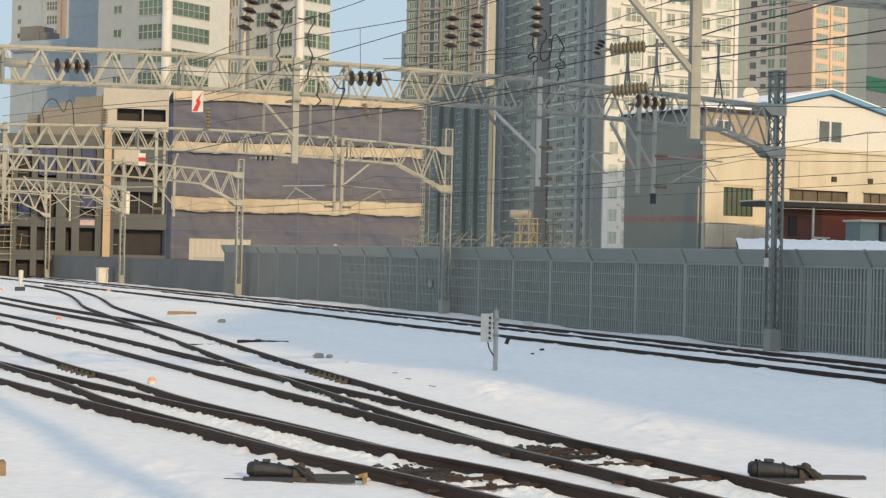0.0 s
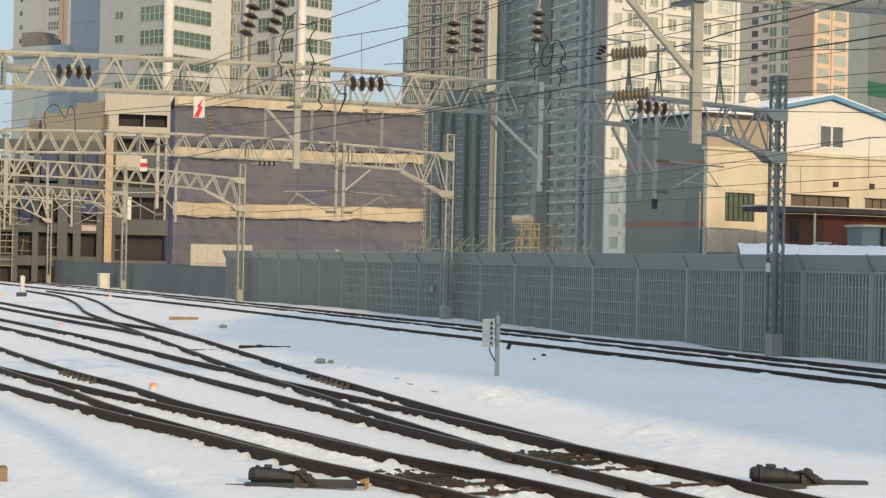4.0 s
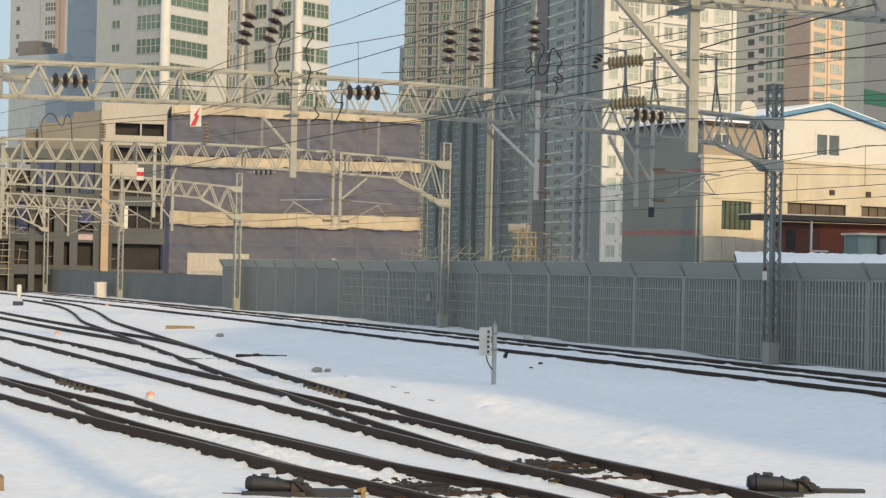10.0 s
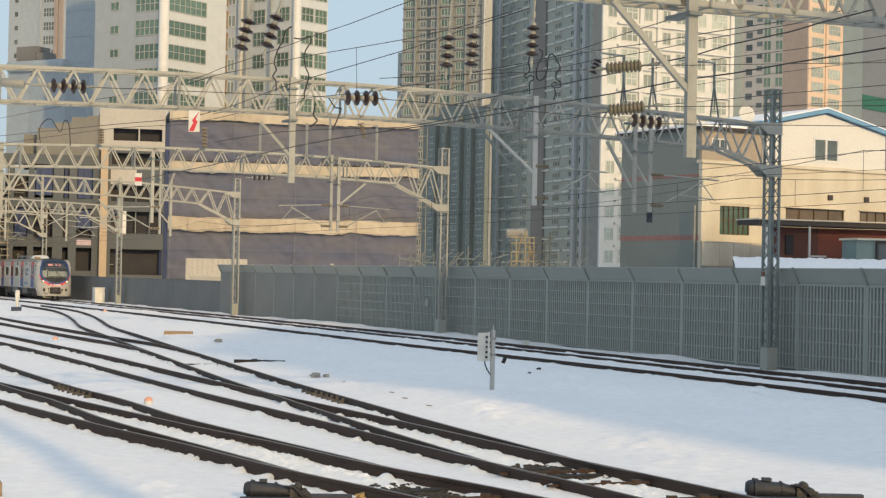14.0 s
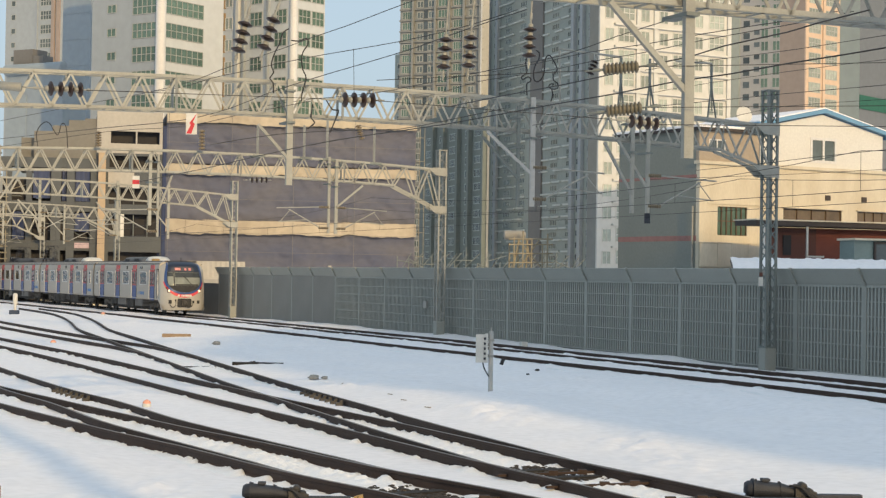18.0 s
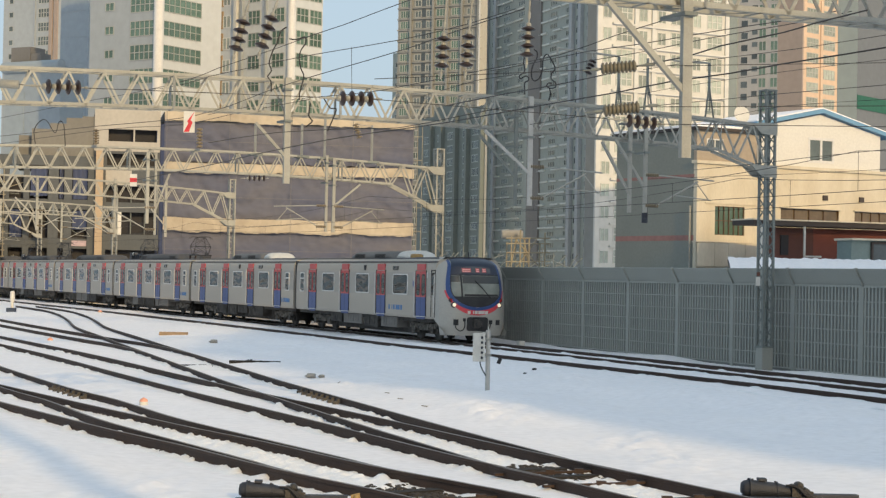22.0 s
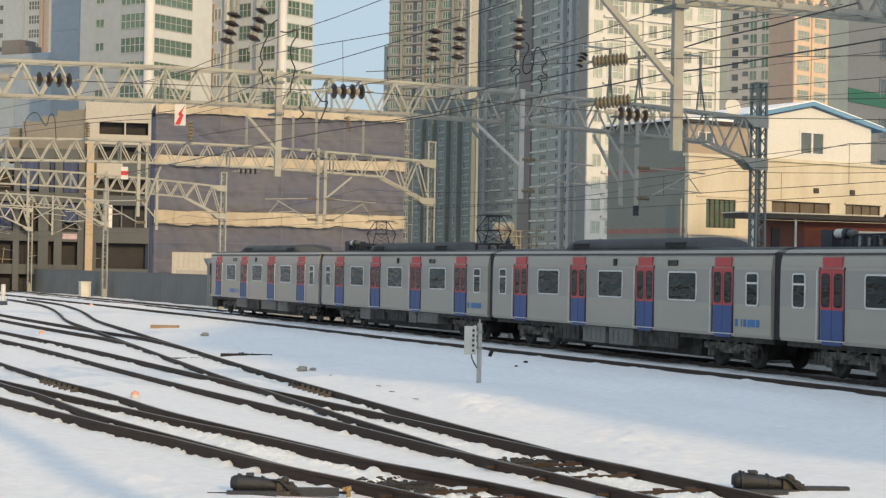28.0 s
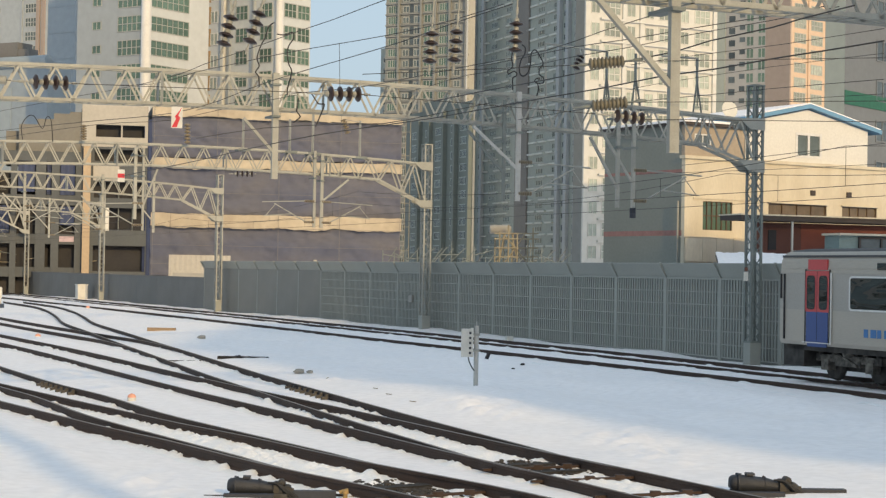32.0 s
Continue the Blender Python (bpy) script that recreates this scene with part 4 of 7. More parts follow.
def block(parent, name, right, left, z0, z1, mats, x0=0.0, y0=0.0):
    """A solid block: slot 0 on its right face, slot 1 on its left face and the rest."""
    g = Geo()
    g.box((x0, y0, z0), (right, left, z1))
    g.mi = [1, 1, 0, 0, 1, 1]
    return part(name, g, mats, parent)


def floors(z0, z1, pitch):
    out = []
    while z0 < z1:
        out.append(z0)
        z0 += pitch
    return out


def tower(label, at, angle, right, left, top, mats, setback=3.0):
    t = thing("apartment_tower", label, "tower", place(*at, angle), "towers behind the yard")
    block(t, "wall", right, left, -0.3, top, mats)
    g = Geo()
    g.box((right * 0.25, left * 0.3, top), (right * 0.7, left * 0.75, top + setback))
    g.box((0, 0, top), (right, 0.3, top + 1.1))
    g.box((0, 0.3, top), (0.3, left, top + 1.1))
    part("roof_house", g, mats[1], t)
    return t


def bands(parent, face, length, zs, depth, height, mat, a0=0.0, name="floor_band"):
    g = Geo()
    if face == "right":
        g.box((a0, -depth, 0), (length, 0.0, height))
    else:
        g.box((-depth, a0, 0), (0.0, length, height))
    me = g.mesh(name, mat)
    for z in zs:
        part(name, me, (), parent, m=Matrix.Translation((0, 0, z)))


def pillars(parent, face, offs, width, depth, top, mat, z0=0.0, name="pillar"):
    for a in offs:
        g = Geo()
        if face == "right":
            g.box((a, -depth, z0), (a + width, 0.0, top))
        else:
            g.box((-depth, a, z0), (0.0, a + width, top))
        part(name, g, mat, parent)


OCHREFRAME = material("ochre_window_frame", (0.42, 0.27, 0.12), 0.7, 0, (0.36, 0.24, 0.12), 1, 5)


def build_towers():
    # pale tower and slab at the far left
    t = tower("white apartment tower with dark stair windows", (-78.26, 357), 60, 6.5, 15.2, 74, (TOWERWHITE, TOWERWHITE))
    windows(t, window_mesh(2.9, 1.8, 4, GLASSHAZE, PALEFRAME, 0.13, 1), "left", (4.0,), floors(14.2, 70, 2.9))
    windows(t, window_mesh(1.1, 1.1, 1, GLASSHAZE, PALEFRAME, 0.12), "left", (13.0,), floors(14.6, 70, 2.9))
    pillars(t, "left", (0.0, 1.4), 0.9, 0.35, 74, TOWERBROWN)
    pillars(t, "left", (6.2,), 0.3, 0.3, 74, TOWERWHITE)
    t = thing("office_slab", "pale blue panelled slab building", "building", place(-52.93, 262, 55))
    block(t, "wall", 2.9, 6.0, -0.3, 52, (BLUEPANEL, BLUEPANEL))
    bands(t, "left", 6.0, floors(6, 50, 4), 0.06, 0.1, BLUEPANEL)
    t = thing("pale_hall", "pale blue and white hall with a rounded roof edge", "building", place(-52.15, 240, 60))
    block(t, "wall", 4.8, 10.5, -0.3, 31.0, (PALEPANEL, BLUEPANEL))
    g = Geo()
    g.turned((-0.1, -0.2, 31.0), (-0.1, 10.4, 31.0), ((0, 0.8), (1, 0.8)), 16)
    part("roof_edge", g, PALEPANEL, t)
    g = Geo()
    g.box((-0.08, 6.6, -0.3), (0.0, 10.5, 27.5))
    part("white_panel", g, PALEPANEL, t)
    g = Geo()
    g.box((1.0, 6.6, 31.0), (4.0, 10.2, 34.0))
    g.box((1.0, 4.6, 31.0), (3.0, 6.5, 33.0))
    part("plant_room", g, GREYSLAB, t)
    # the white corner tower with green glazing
    # left face in a darker grey-white than the right one
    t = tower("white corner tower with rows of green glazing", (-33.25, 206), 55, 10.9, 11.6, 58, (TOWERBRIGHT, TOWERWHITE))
    zs = floors(5.05, 54, 2.87)
    windows(t, window_mesh(6.5, 1.75, 7, GLASSGREEN, PALEFRAME, 0.08, 1), "right", (4.0,), zs)
    windows(t, window_mesh(3.9, 1.8, 5, GLASSGREEN, PALEFRAME, 0.09, 1), "left", (2.7,), zs)
    windows(t, window_mesh(1.4, 0.95, 2, GLASSGREEN, PALEFRAME, 0.08), "left", (8.2,), [z + 0.5 for z in zs])
    g = Geo()
    g.turned((0.2, 0.2, 0), (0.2, 0.2, 58), ((0, 0.62), (1, 0.62)), 14)
    part("corner_column", g, FRAMEWHITE, t, "bright white rounded corner")
    # the second white tower
    t = tower("white apartment tower with paired green windows", (-18.55, 218), 50, 5.6, 13.7, 58, (TOWERBRIGHT, TOWERBRIGHT))
    zs = floors(5.9, 54, 2.87)
    w2 = window_mesh(2.1, 1.75, 3, GLASSGREEN, PALEFRAME, 0.09, 1)
    windows(t, w2, "left", (2.3, 6.7), zs)
    windows(t, w2, "right", (1.9, 4.3), zs)
    g = Geo()
    g.turned((0.15, 0.15, 0), (0.15, 0.15, 58), ((0, 0.5), (1, 0.5)), 14)
    part("corner_column", g, FRAMEWHITE, t, "bright white rounded corner")
    pillars(t, "left", (4.3, 8.7), 0.4, 0.3, 58, TOWERWHITE)
    pillars(t, "left", (9.6,), 0.5, 0.5, 58, TOWERCREAM)
    windows(t, window_mesh(0.8, 2.0, 1, GLASSPALE, OCHREFRAME, 0.3), "left", (13.0,), zs)
    windows(t, window_mesh(1.3, 1.5, 2, GLASSPALE, FRAMEWHITE, 0.1), "left", (11.8,), zs)
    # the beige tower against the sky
    # its narrow right face is cream: the low sun put into colour
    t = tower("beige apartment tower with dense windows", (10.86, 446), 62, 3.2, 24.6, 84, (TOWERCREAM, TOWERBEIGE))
    zs = floors(5.0, 80, 2.85)
    windows(t, window_mesh(2.8, 1.9, 4, GLASSGREEN, PALEFRAME, 0.16), "left", (7.3, 22.4), zs)
    windows(t, window_mesh(2.8, 1.9, 3, GLASSGREEN, PALEFRAME, 0.16), "left", (11.8,), zs)
    # column of dark panes put in for the shaded recess of this face
    windows(t, window_mesh(1.3, 2.2, 1, GLASSDARK, TOWERBEIGE, 0.12), "left", (16.9,), [z - 0.1 for z in zs])
    windows(t, window_mesh(1.7, 1.6, 2, GLASSHAZE, PALEFRAME, 0.16), "left", (3.4, 15.3, 18.6), zs)
    pillars(t, "left", (0.4, 5.2, 9.4, 13.6, 20.2), 0.6, 0.8, 84, TOWERBEIGE)
    pillars(t, "left", (0.0,), 0.4, 0.9, 84, TOWERCREAM)
    bands(t, "left", 24.6, [z - 0.6 for z in zs], 0.5, 0.35, TOWERBEIGE)
    t = tower("lower grey apartment wing", (-9.93, 470), 62, 5.7, 2.8, 62, (TOWERBEIGE, TOWERGREY))
    windows(t, window_mesh(1.2, 1.5, 1, GLASSHAZE, PALEFRAME, 0.2), "left", (1.4,), floors(5, 60, 2.85))
    # stands in for the shade cast on the beige tower's lower part
    t = tower("dark block standing for the shaded foot of the beige tower", (9.9, 360), 20, 0.5, 42.0, 37.5, (TOWERBEIGE, TOWERSHADE))
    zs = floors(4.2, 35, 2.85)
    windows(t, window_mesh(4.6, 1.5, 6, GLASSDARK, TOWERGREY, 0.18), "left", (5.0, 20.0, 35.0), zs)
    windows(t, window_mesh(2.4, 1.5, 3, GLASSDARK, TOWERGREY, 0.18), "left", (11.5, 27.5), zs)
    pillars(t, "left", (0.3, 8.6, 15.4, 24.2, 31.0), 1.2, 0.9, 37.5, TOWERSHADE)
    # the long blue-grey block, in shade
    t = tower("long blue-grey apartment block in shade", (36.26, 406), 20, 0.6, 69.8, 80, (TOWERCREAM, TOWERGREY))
    zs = floors(4.6, 78, 2.85)
    windows(t, window_mesh(4.0, 1.3, 4, GLASSHAZE, TOWERGREY, 0.25), "left", (14.0, 23.5, 44.0, 54.0), zs)
    windows(t, window_mesh(1.6, 1.5, 1, GLASSDARK, TOWERGREY, 0.25), "left", (3.4, 9.4, 63.4), zs)
    g = Geo()
    for k, z in enumerate(zs):
        for a in (12.5, 18.5, 25.0, 41.0, 48.0, 55.0):
            d = (0, 2.2, 0.8)[(k + int(a)) % 3]
            g.box((-0.5, a + d, z - 0.9), (0.0, a + d + 4.6, z - 0.5))
    tagged(part("balcony_front", g, TOWERPALE, t, "short pale balcony fronts"), kind="stuff")
    pillars(t, "left", (0.4, 6.0, 11.0, 60.0, 66.5), 1.6, 0.9, 80, TOWERWHITE)
    pillars(t, "left", (30.5,), 7.5, 0.5, 82, GREYSLAB)
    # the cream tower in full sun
    # left face takes a darker beige for the shade on it
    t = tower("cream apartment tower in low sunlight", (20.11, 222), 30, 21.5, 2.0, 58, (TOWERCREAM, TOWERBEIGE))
    zs = floors(4.9, 55, 2.87)
    windows(t, window_mesh(2.5, 1.8, 3, GLASSPALE, TOWERCREAM, 0.1, 1), "right", (4.4, 13.2, 19.2), zs)
    windows(t, window_mesh(1.3, 1.6, 2, GLASSPALE, TOWERCREAM, 0.08), "right", (1.7, 7.4, 10.4, 16.2), zs)
    bands(t, "right", 21.0, [z - 0.8 for z in zs], 0.4, 0.25, TOWERCREAM, 2.4)
    pillars(t, "right", (0.0, 5.9, 8.7, 14.7, 20.9), 0.6, 0.3, 58, TOWERCREAM)
    # grey tower with dark openings, then the orange one
    t = tower("grey apartment tower with dark stair openings", (78.6, 400), 60, 3.2, 12.9, 80, (TOWERGREY, TOWERGREYLIGHT))
    zs = floors(5.2, 78, 2.85)
    windows(t, window_mesh(1.7, 1.6, 1, GLASSDARK, TOWERGREYLIGHT, 0.15), "left", (8.6,), zs)
    windows(t, window_mesh(1.5, 1.3, 1, GLASSDARK, TOWERGREYLIGHT, 0.15), "left", (6.1,), [z + 0.9 for z in zs])
    windows(t, window_mesh(1.7, 2.2, 2, GLASSGREEN, TOWERGREYLIGHT, 0.15), "left", (1.4, 4.2), zs)
    pillars(t, "left", (10.2,), 2.7, 0.4, 80, TOWERGREY)
    t = tower("brown and orange apartment tower with glazed balconies", (69.34, 331), 42, 12.0, 5.8, 70, (TOWERORANGE, TOWERBROWN))
    zs = floors(5.3, 68, 2.85)
    windows(t, window_mesh(3.6, 1.8, 4, GLASSPALE, PALEFRAME, 0.12, 1), "right", (3.2, 8.6), zs)
    pillars(t, "right", (0.0, 5.6, 11.4), 0.6, 0.3, 70, TOWERORANGE)
    # plain dark office block at the edge of the view
    t = thing("office_block", "plain grey office block with a green stripe", "building", place(36.2, 150, 50))
    block(t, "wall", 24, 1.9, -0.3, 36, (SLATE, TOWERGREY))
    g = Geo()
    g.box((0.0, -0.08, 18.0), (24, 0.0, 19.2))
    part("stripe", g, GREEN, t, "dark green stripe")
    windows(t, window_mesh(2.6, 1.8, 2, GLASSDARK, SLATE, 0.12), "right", (7.5, 11.5, 15.5, 19.5), floors(8.0, 33, 3.6))


def build_site():
    """The half-built parking hall: netted on its long face, raw slabs at its open end."""
    b = thing("building_under_construction", "half-built hall wrapped in blue-grey debris netting", "building", place(-27.94, 178, 12))
    W, T = 26.0, 19.2
    g = Geo()
    g.box((0, 0.4, -0.3), (W, 22, T))
    part("core", g, GREYSLAB, b)
    for i, (za, zb) in enumerate(((2.0, 7.05), (8.0, 13.1), (14.1, 18.2))):
        n, rows, g = 110, 22, Geo()
        v = []
        for r in range(rows + 1):
            for c in range(n + 1):
                x, z = W * c / n, za + (zb - za) * r / rows
                fold = abs(noise.noise((x * 0.5 + z * 0.35, z * 0.5, i * 9.0))) + 0.5 * abs(noise.noise((x * 1.3 - z * 0.7, z * 1.5, 3.0 + i))) + 0.22 * abs(noise.noise((x * 2.2 + z * 1.5, z * 3.0, 6.0 + i)))
                tuck = 0.03 * abs(math.sin(math.pi * x / 1.97))
                v.append((x, -0.06 - 0.5 * fold - tuck, z + (0.12 * noise.noise((x * 0.8, i, 1.0)) if r in (0, rows) else 0)))
        g.add(v, [(r * (n + 1) + c, r * (n + 1) + c + 1, (r + 1) * (n + 1) + c + 1, (r + 1) * (n + 1) + c) for r in range(rows) for c in range(n)], True)
        part("debris_net", g, NET, b, "creased blue-grey debris net")
    for za, zb in ((6.95, 8.35), (13.0, 14.0), (18.25, 19.3)):
        n, rows, g = 130, 4, Geo()
        v = []
        for r in range(rows + 1):
            for c in range(n + 1):
                x, z = W * c / n, za + (zb - za) * r / rows
                sag = 0.22 * noise.noise((x * 0.45, za, 0.5)) + 0.1 * noise.noise((x * 2.1, za, 2.5))
                v.append((x, -0.68 - 0.25 * abs(noise.noise((x * 1.1, z * 1.3, za))), z + (sag if r == 0 else 0.4 * sag if r == rows else 0)))
        g.add(v, [(r * (n + 1) + c, r * (n + 1) + c + 1, (r + 1) * (n + 1) + c + 1, (r + 1) * (n + 1) + c) for r in range(rows) for c in range(n)], True)
        part("sheet_band", g, NETTAN, b, "tan sheeting over a floor edge")
    g = Geo()
    for i in range(5):
        x = 0.2 + 25.6 * i / 4
        g.rod((x, -1.0, -0.3), (x, -1.0, 19.6 if i % 3 else 20.2), 0.022, 6)
    for z in (3.2, 5.1, 7.0, 10.5, 13.0, 16.2, 18.1):
        g.rod((0.0, -1.0, z), (26, -1.0, z), 0.018, 6)
    tagged(part("scaffold", g, GREYSLAB, b, "thin scaffold poles before the net"), kind="stuff")
    g = Geo()
    v = [(-0.75 + 0.8 * k, 0.55 - 0.65 * math.sin(k * 1.5), z) for z in (-0.3, 6, 12, 17.9) for k in (0, 0.2, 0.4, 0.6, 0.8, 1.0)]
    g.add(v, [(r * 6 + c, r * 6 + c + 1, r * 6 + c + 7, r * 6 + c + 6) for r in range(3) for c in range(5)], True)
    part("corner_net", g, NETBLUE, b, "blue net drawn round the corner")
    # right end, seen past the net
    g = Geo()
    for z in (2.5, 5, 7.5, 10, 12.5, 15, 17.5):
        g.rod((W, -0.3, z), (W + 0.9, -0.3, z), 0.03, 6)
    for x in (W + 0.4, W + 0.9):
        g.rod((x, -0.3, 0), (x, -0.3, 19), 0.035, 6)
    part("scaffold_end", g, SCAFFOLD, b)
    # open end with columns and dark floors
    p = thing("parking_hall", "raw concrete parking hall with open dark floors", "building", place(-27.94, 178, 12))
    # solid cores, coloured near-black for the dark of the floors
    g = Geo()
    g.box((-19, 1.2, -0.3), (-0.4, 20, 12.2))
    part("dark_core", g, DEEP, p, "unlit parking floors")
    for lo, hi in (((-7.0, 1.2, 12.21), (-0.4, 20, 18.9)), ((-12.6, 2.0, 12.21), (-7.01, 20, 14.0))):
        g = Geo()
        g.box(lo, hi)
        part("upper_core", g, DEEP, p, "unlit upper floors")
    g = Geo()
    holed(g, -0.4, 14.95, 19.2, [(-5.6, -3.1, 15.95, 17.2), (-2.95, -0.7, 15.95, 17.2)], 0.0, 0.5, -7.0)
    part("upper_panel", g, PANELCREAM, p, "cream precast panel with a long opening")
    g = Geo()
    holed(g, -0.4, -0.3, 14.93, [(-5.7, -0.6, 13.5, 14.7), (-5.7, -0.6, 9.75, 11.4), (-5.7, -0.5, 6.5, 8.75), (-5.7, -0.5, 2.3, 4.9)], 0.0, 0.5, -7.0)
    part("front_wall", g, HALLGREY, p, "raw grey front with dark openings")
    g = Geo()
    g.box((-5.8, -0.08, 11.5), (-3.2, -0.01, 13.0))
    part("cream_panel", g, PANELCREAM, p, "cream panel over the openings")
    g = Geo()
    g.box((-4.55, -0.2, 6.4), (-4.15, -0.02, 8.75))
    part("white_board", g, WHITEBOX, p, "white board in an opening")
    for z in (6.5, 9.75):
        for x in (-4.6, -3.2, -1.8):
            g = Geo()
            g.rod((x, 0.3, z), (x, 0.3, z + 2.2), 0.06, 6)
            part("prop", g, GALVDARK, p)
    g = Geo()
    g.box((-6.8, -0.9, -0.3), (-6.07, -0.02, 14.9))
    part("pier", g, TANPIER, p, "tan boarded pier")
    g = Geo()
    for z in (1.6, 4.95, 8.9, 13.3):
        g.box((-19.4, 0.0, z), (-7.0, 1.3, z + 1.0))
    part("floor_edge", g, HALLGREY, p)
    for x, w in ((-18.9, 0.8), (-15.9, 0.6), (-13.9, 0.6), (-11.45, 1.0), (-9.89, 0.78), (-7.54, 0.84)):
        g = Geo()
        g.box((x, -0.15, -0.3), (x + w, 1.2, 14.3))
        part("column", g, HALLGREY, p)
    g = Geo()
    for x, z in ((-13.2, 17.0), (-11.4, 17.6), (-9.8, 18.2), (-8.2, 18.4)):
        g.box((x, 0.2 + 0.02 * abs(x), 13.1), (x + 1.81, 3.0, z))
    g.box((-14.5, 2.0, 13.0), (-7.0, 6.0, 16.4))
    part("stepped_parapet", g, RAWCREAM, p)
    g = Geo()
    for i in range(18):
        z = 1.5 + 0.62 * i
        g.rod((-18.9, -0.6, z), (-15.6, -0.6, z + 0.04), 0.05, 5)
    for x in (-18.6, -17.0, -15.8):
        g.rod((x, -0.6, 0), (x, -0.6, 13.0), 0.06, 5)
    part("scaffold", g, SCAFFOLD, p)
    for x0, x1, z0, z1 in ((-10.4, -9.93, 9.95, 13.2), (-9.05, -7.6, 9.95, 13.2), (-13.2, -11.5, 10.2, 13.2), (-15.2, -14.0, 6.0, 8.8), (-9.05, -7.6, 6.9, 8.8)):
        g = Geo()
        n = 8
        g.add([(x0 + (x1 - x0) * c / n, 0.35 + 0.12 * math.sin(c * 1.7 + x0), z) for z in (z0, (z0 + z1) / 2, z1) for c in range(n + 1)], [(r * (n + 1) + c, r * (n + 1) + c + 1, (r + 1) * (n + 1) + c + 1, (r + 1) * (n + 1) + c) for r in range(2) for c in range(n)], True)
        part("bay_net", g, NETBLUE, p, "blue-grey net hung in a bay")
    rnd = random.Random(17)
    for k in range(26):
        g = Geo()
        x, z = rnd.uniform(-18.5, -7.2), rnd.choice((2.7, 6.0, 9.95))
        if k % 2:
            g.rod((x, 0.6, z), (x + rnd.uniform(-0.2, 0.2), 0.7, z + rnd.uniform(1.4, 2.7)), 0.05, 5)
        else:
            g.rod((x, 0.5, z + rnd.uniform(0.3, 1.8)), (x + rnd.uniform(0.8, 2.2), 0.6, z + rnd.uniform(0.3, 2.0)), 0.04, 5)
        part("prop", g, SCAFFOLD if k % 3 else GALVDARK, p)
    for x, z in ((-9.05, 5.2),):
        g = Geo()
        g.box((x, -0.08, z), (x + 1.45, -0.01, z + 0.55))
        part("hoarding", g, material("faded_pink_board", (0.52, 0.40, 0.42), 0.8), p, "faded pink board")
    # white site hoarding in front
    h = thing("site_fence", "cream corrugated site hoarding before the hall", "fence", place(-24.8, 170, 12))
    g = Geo()
    g.plate([0.25 * i for i in range(25)], (-0.3, 1.2, 2.6, 4.0), lambda x, z: True, 0.0, 0.05)
    g.v = [(x, y - (0.05 if round(x * 4) % 2 else 0), z) for x, y, z in g.v]
    part("corrugated_sheet", g, PANELCREAM, h)
    g = Geo()
    g.box((0, 0.05, 3.95), (6.0, 0.12, 4.06))
    part("top_rail", g, PANELCREAM, h)
    h = thing("site_parapet", "sunlit cream coping on a low site wall", "wall", place(-20.5, 150, 12))
    g = Geo()
    g.box((-1.0, 0, -0.3), (11.5, 0.3, 2.35))
    part("wall", g, CONCRETE, h)
    g = Geo()
    g.box((-1.0, -0.06, 2.35), (11.55, 0.36, 2.55))
    g.box((11.2, -0.02, 2.55), (11.45, 0.3, 3.7))
    part("coping", g, PANELCREAM, h)


BROWNFRAME = material("brown_window_frame", (0.10, 0.065, 0.04), 0.7, 0, (0.14, 0.10, 0.07), 2, 20)


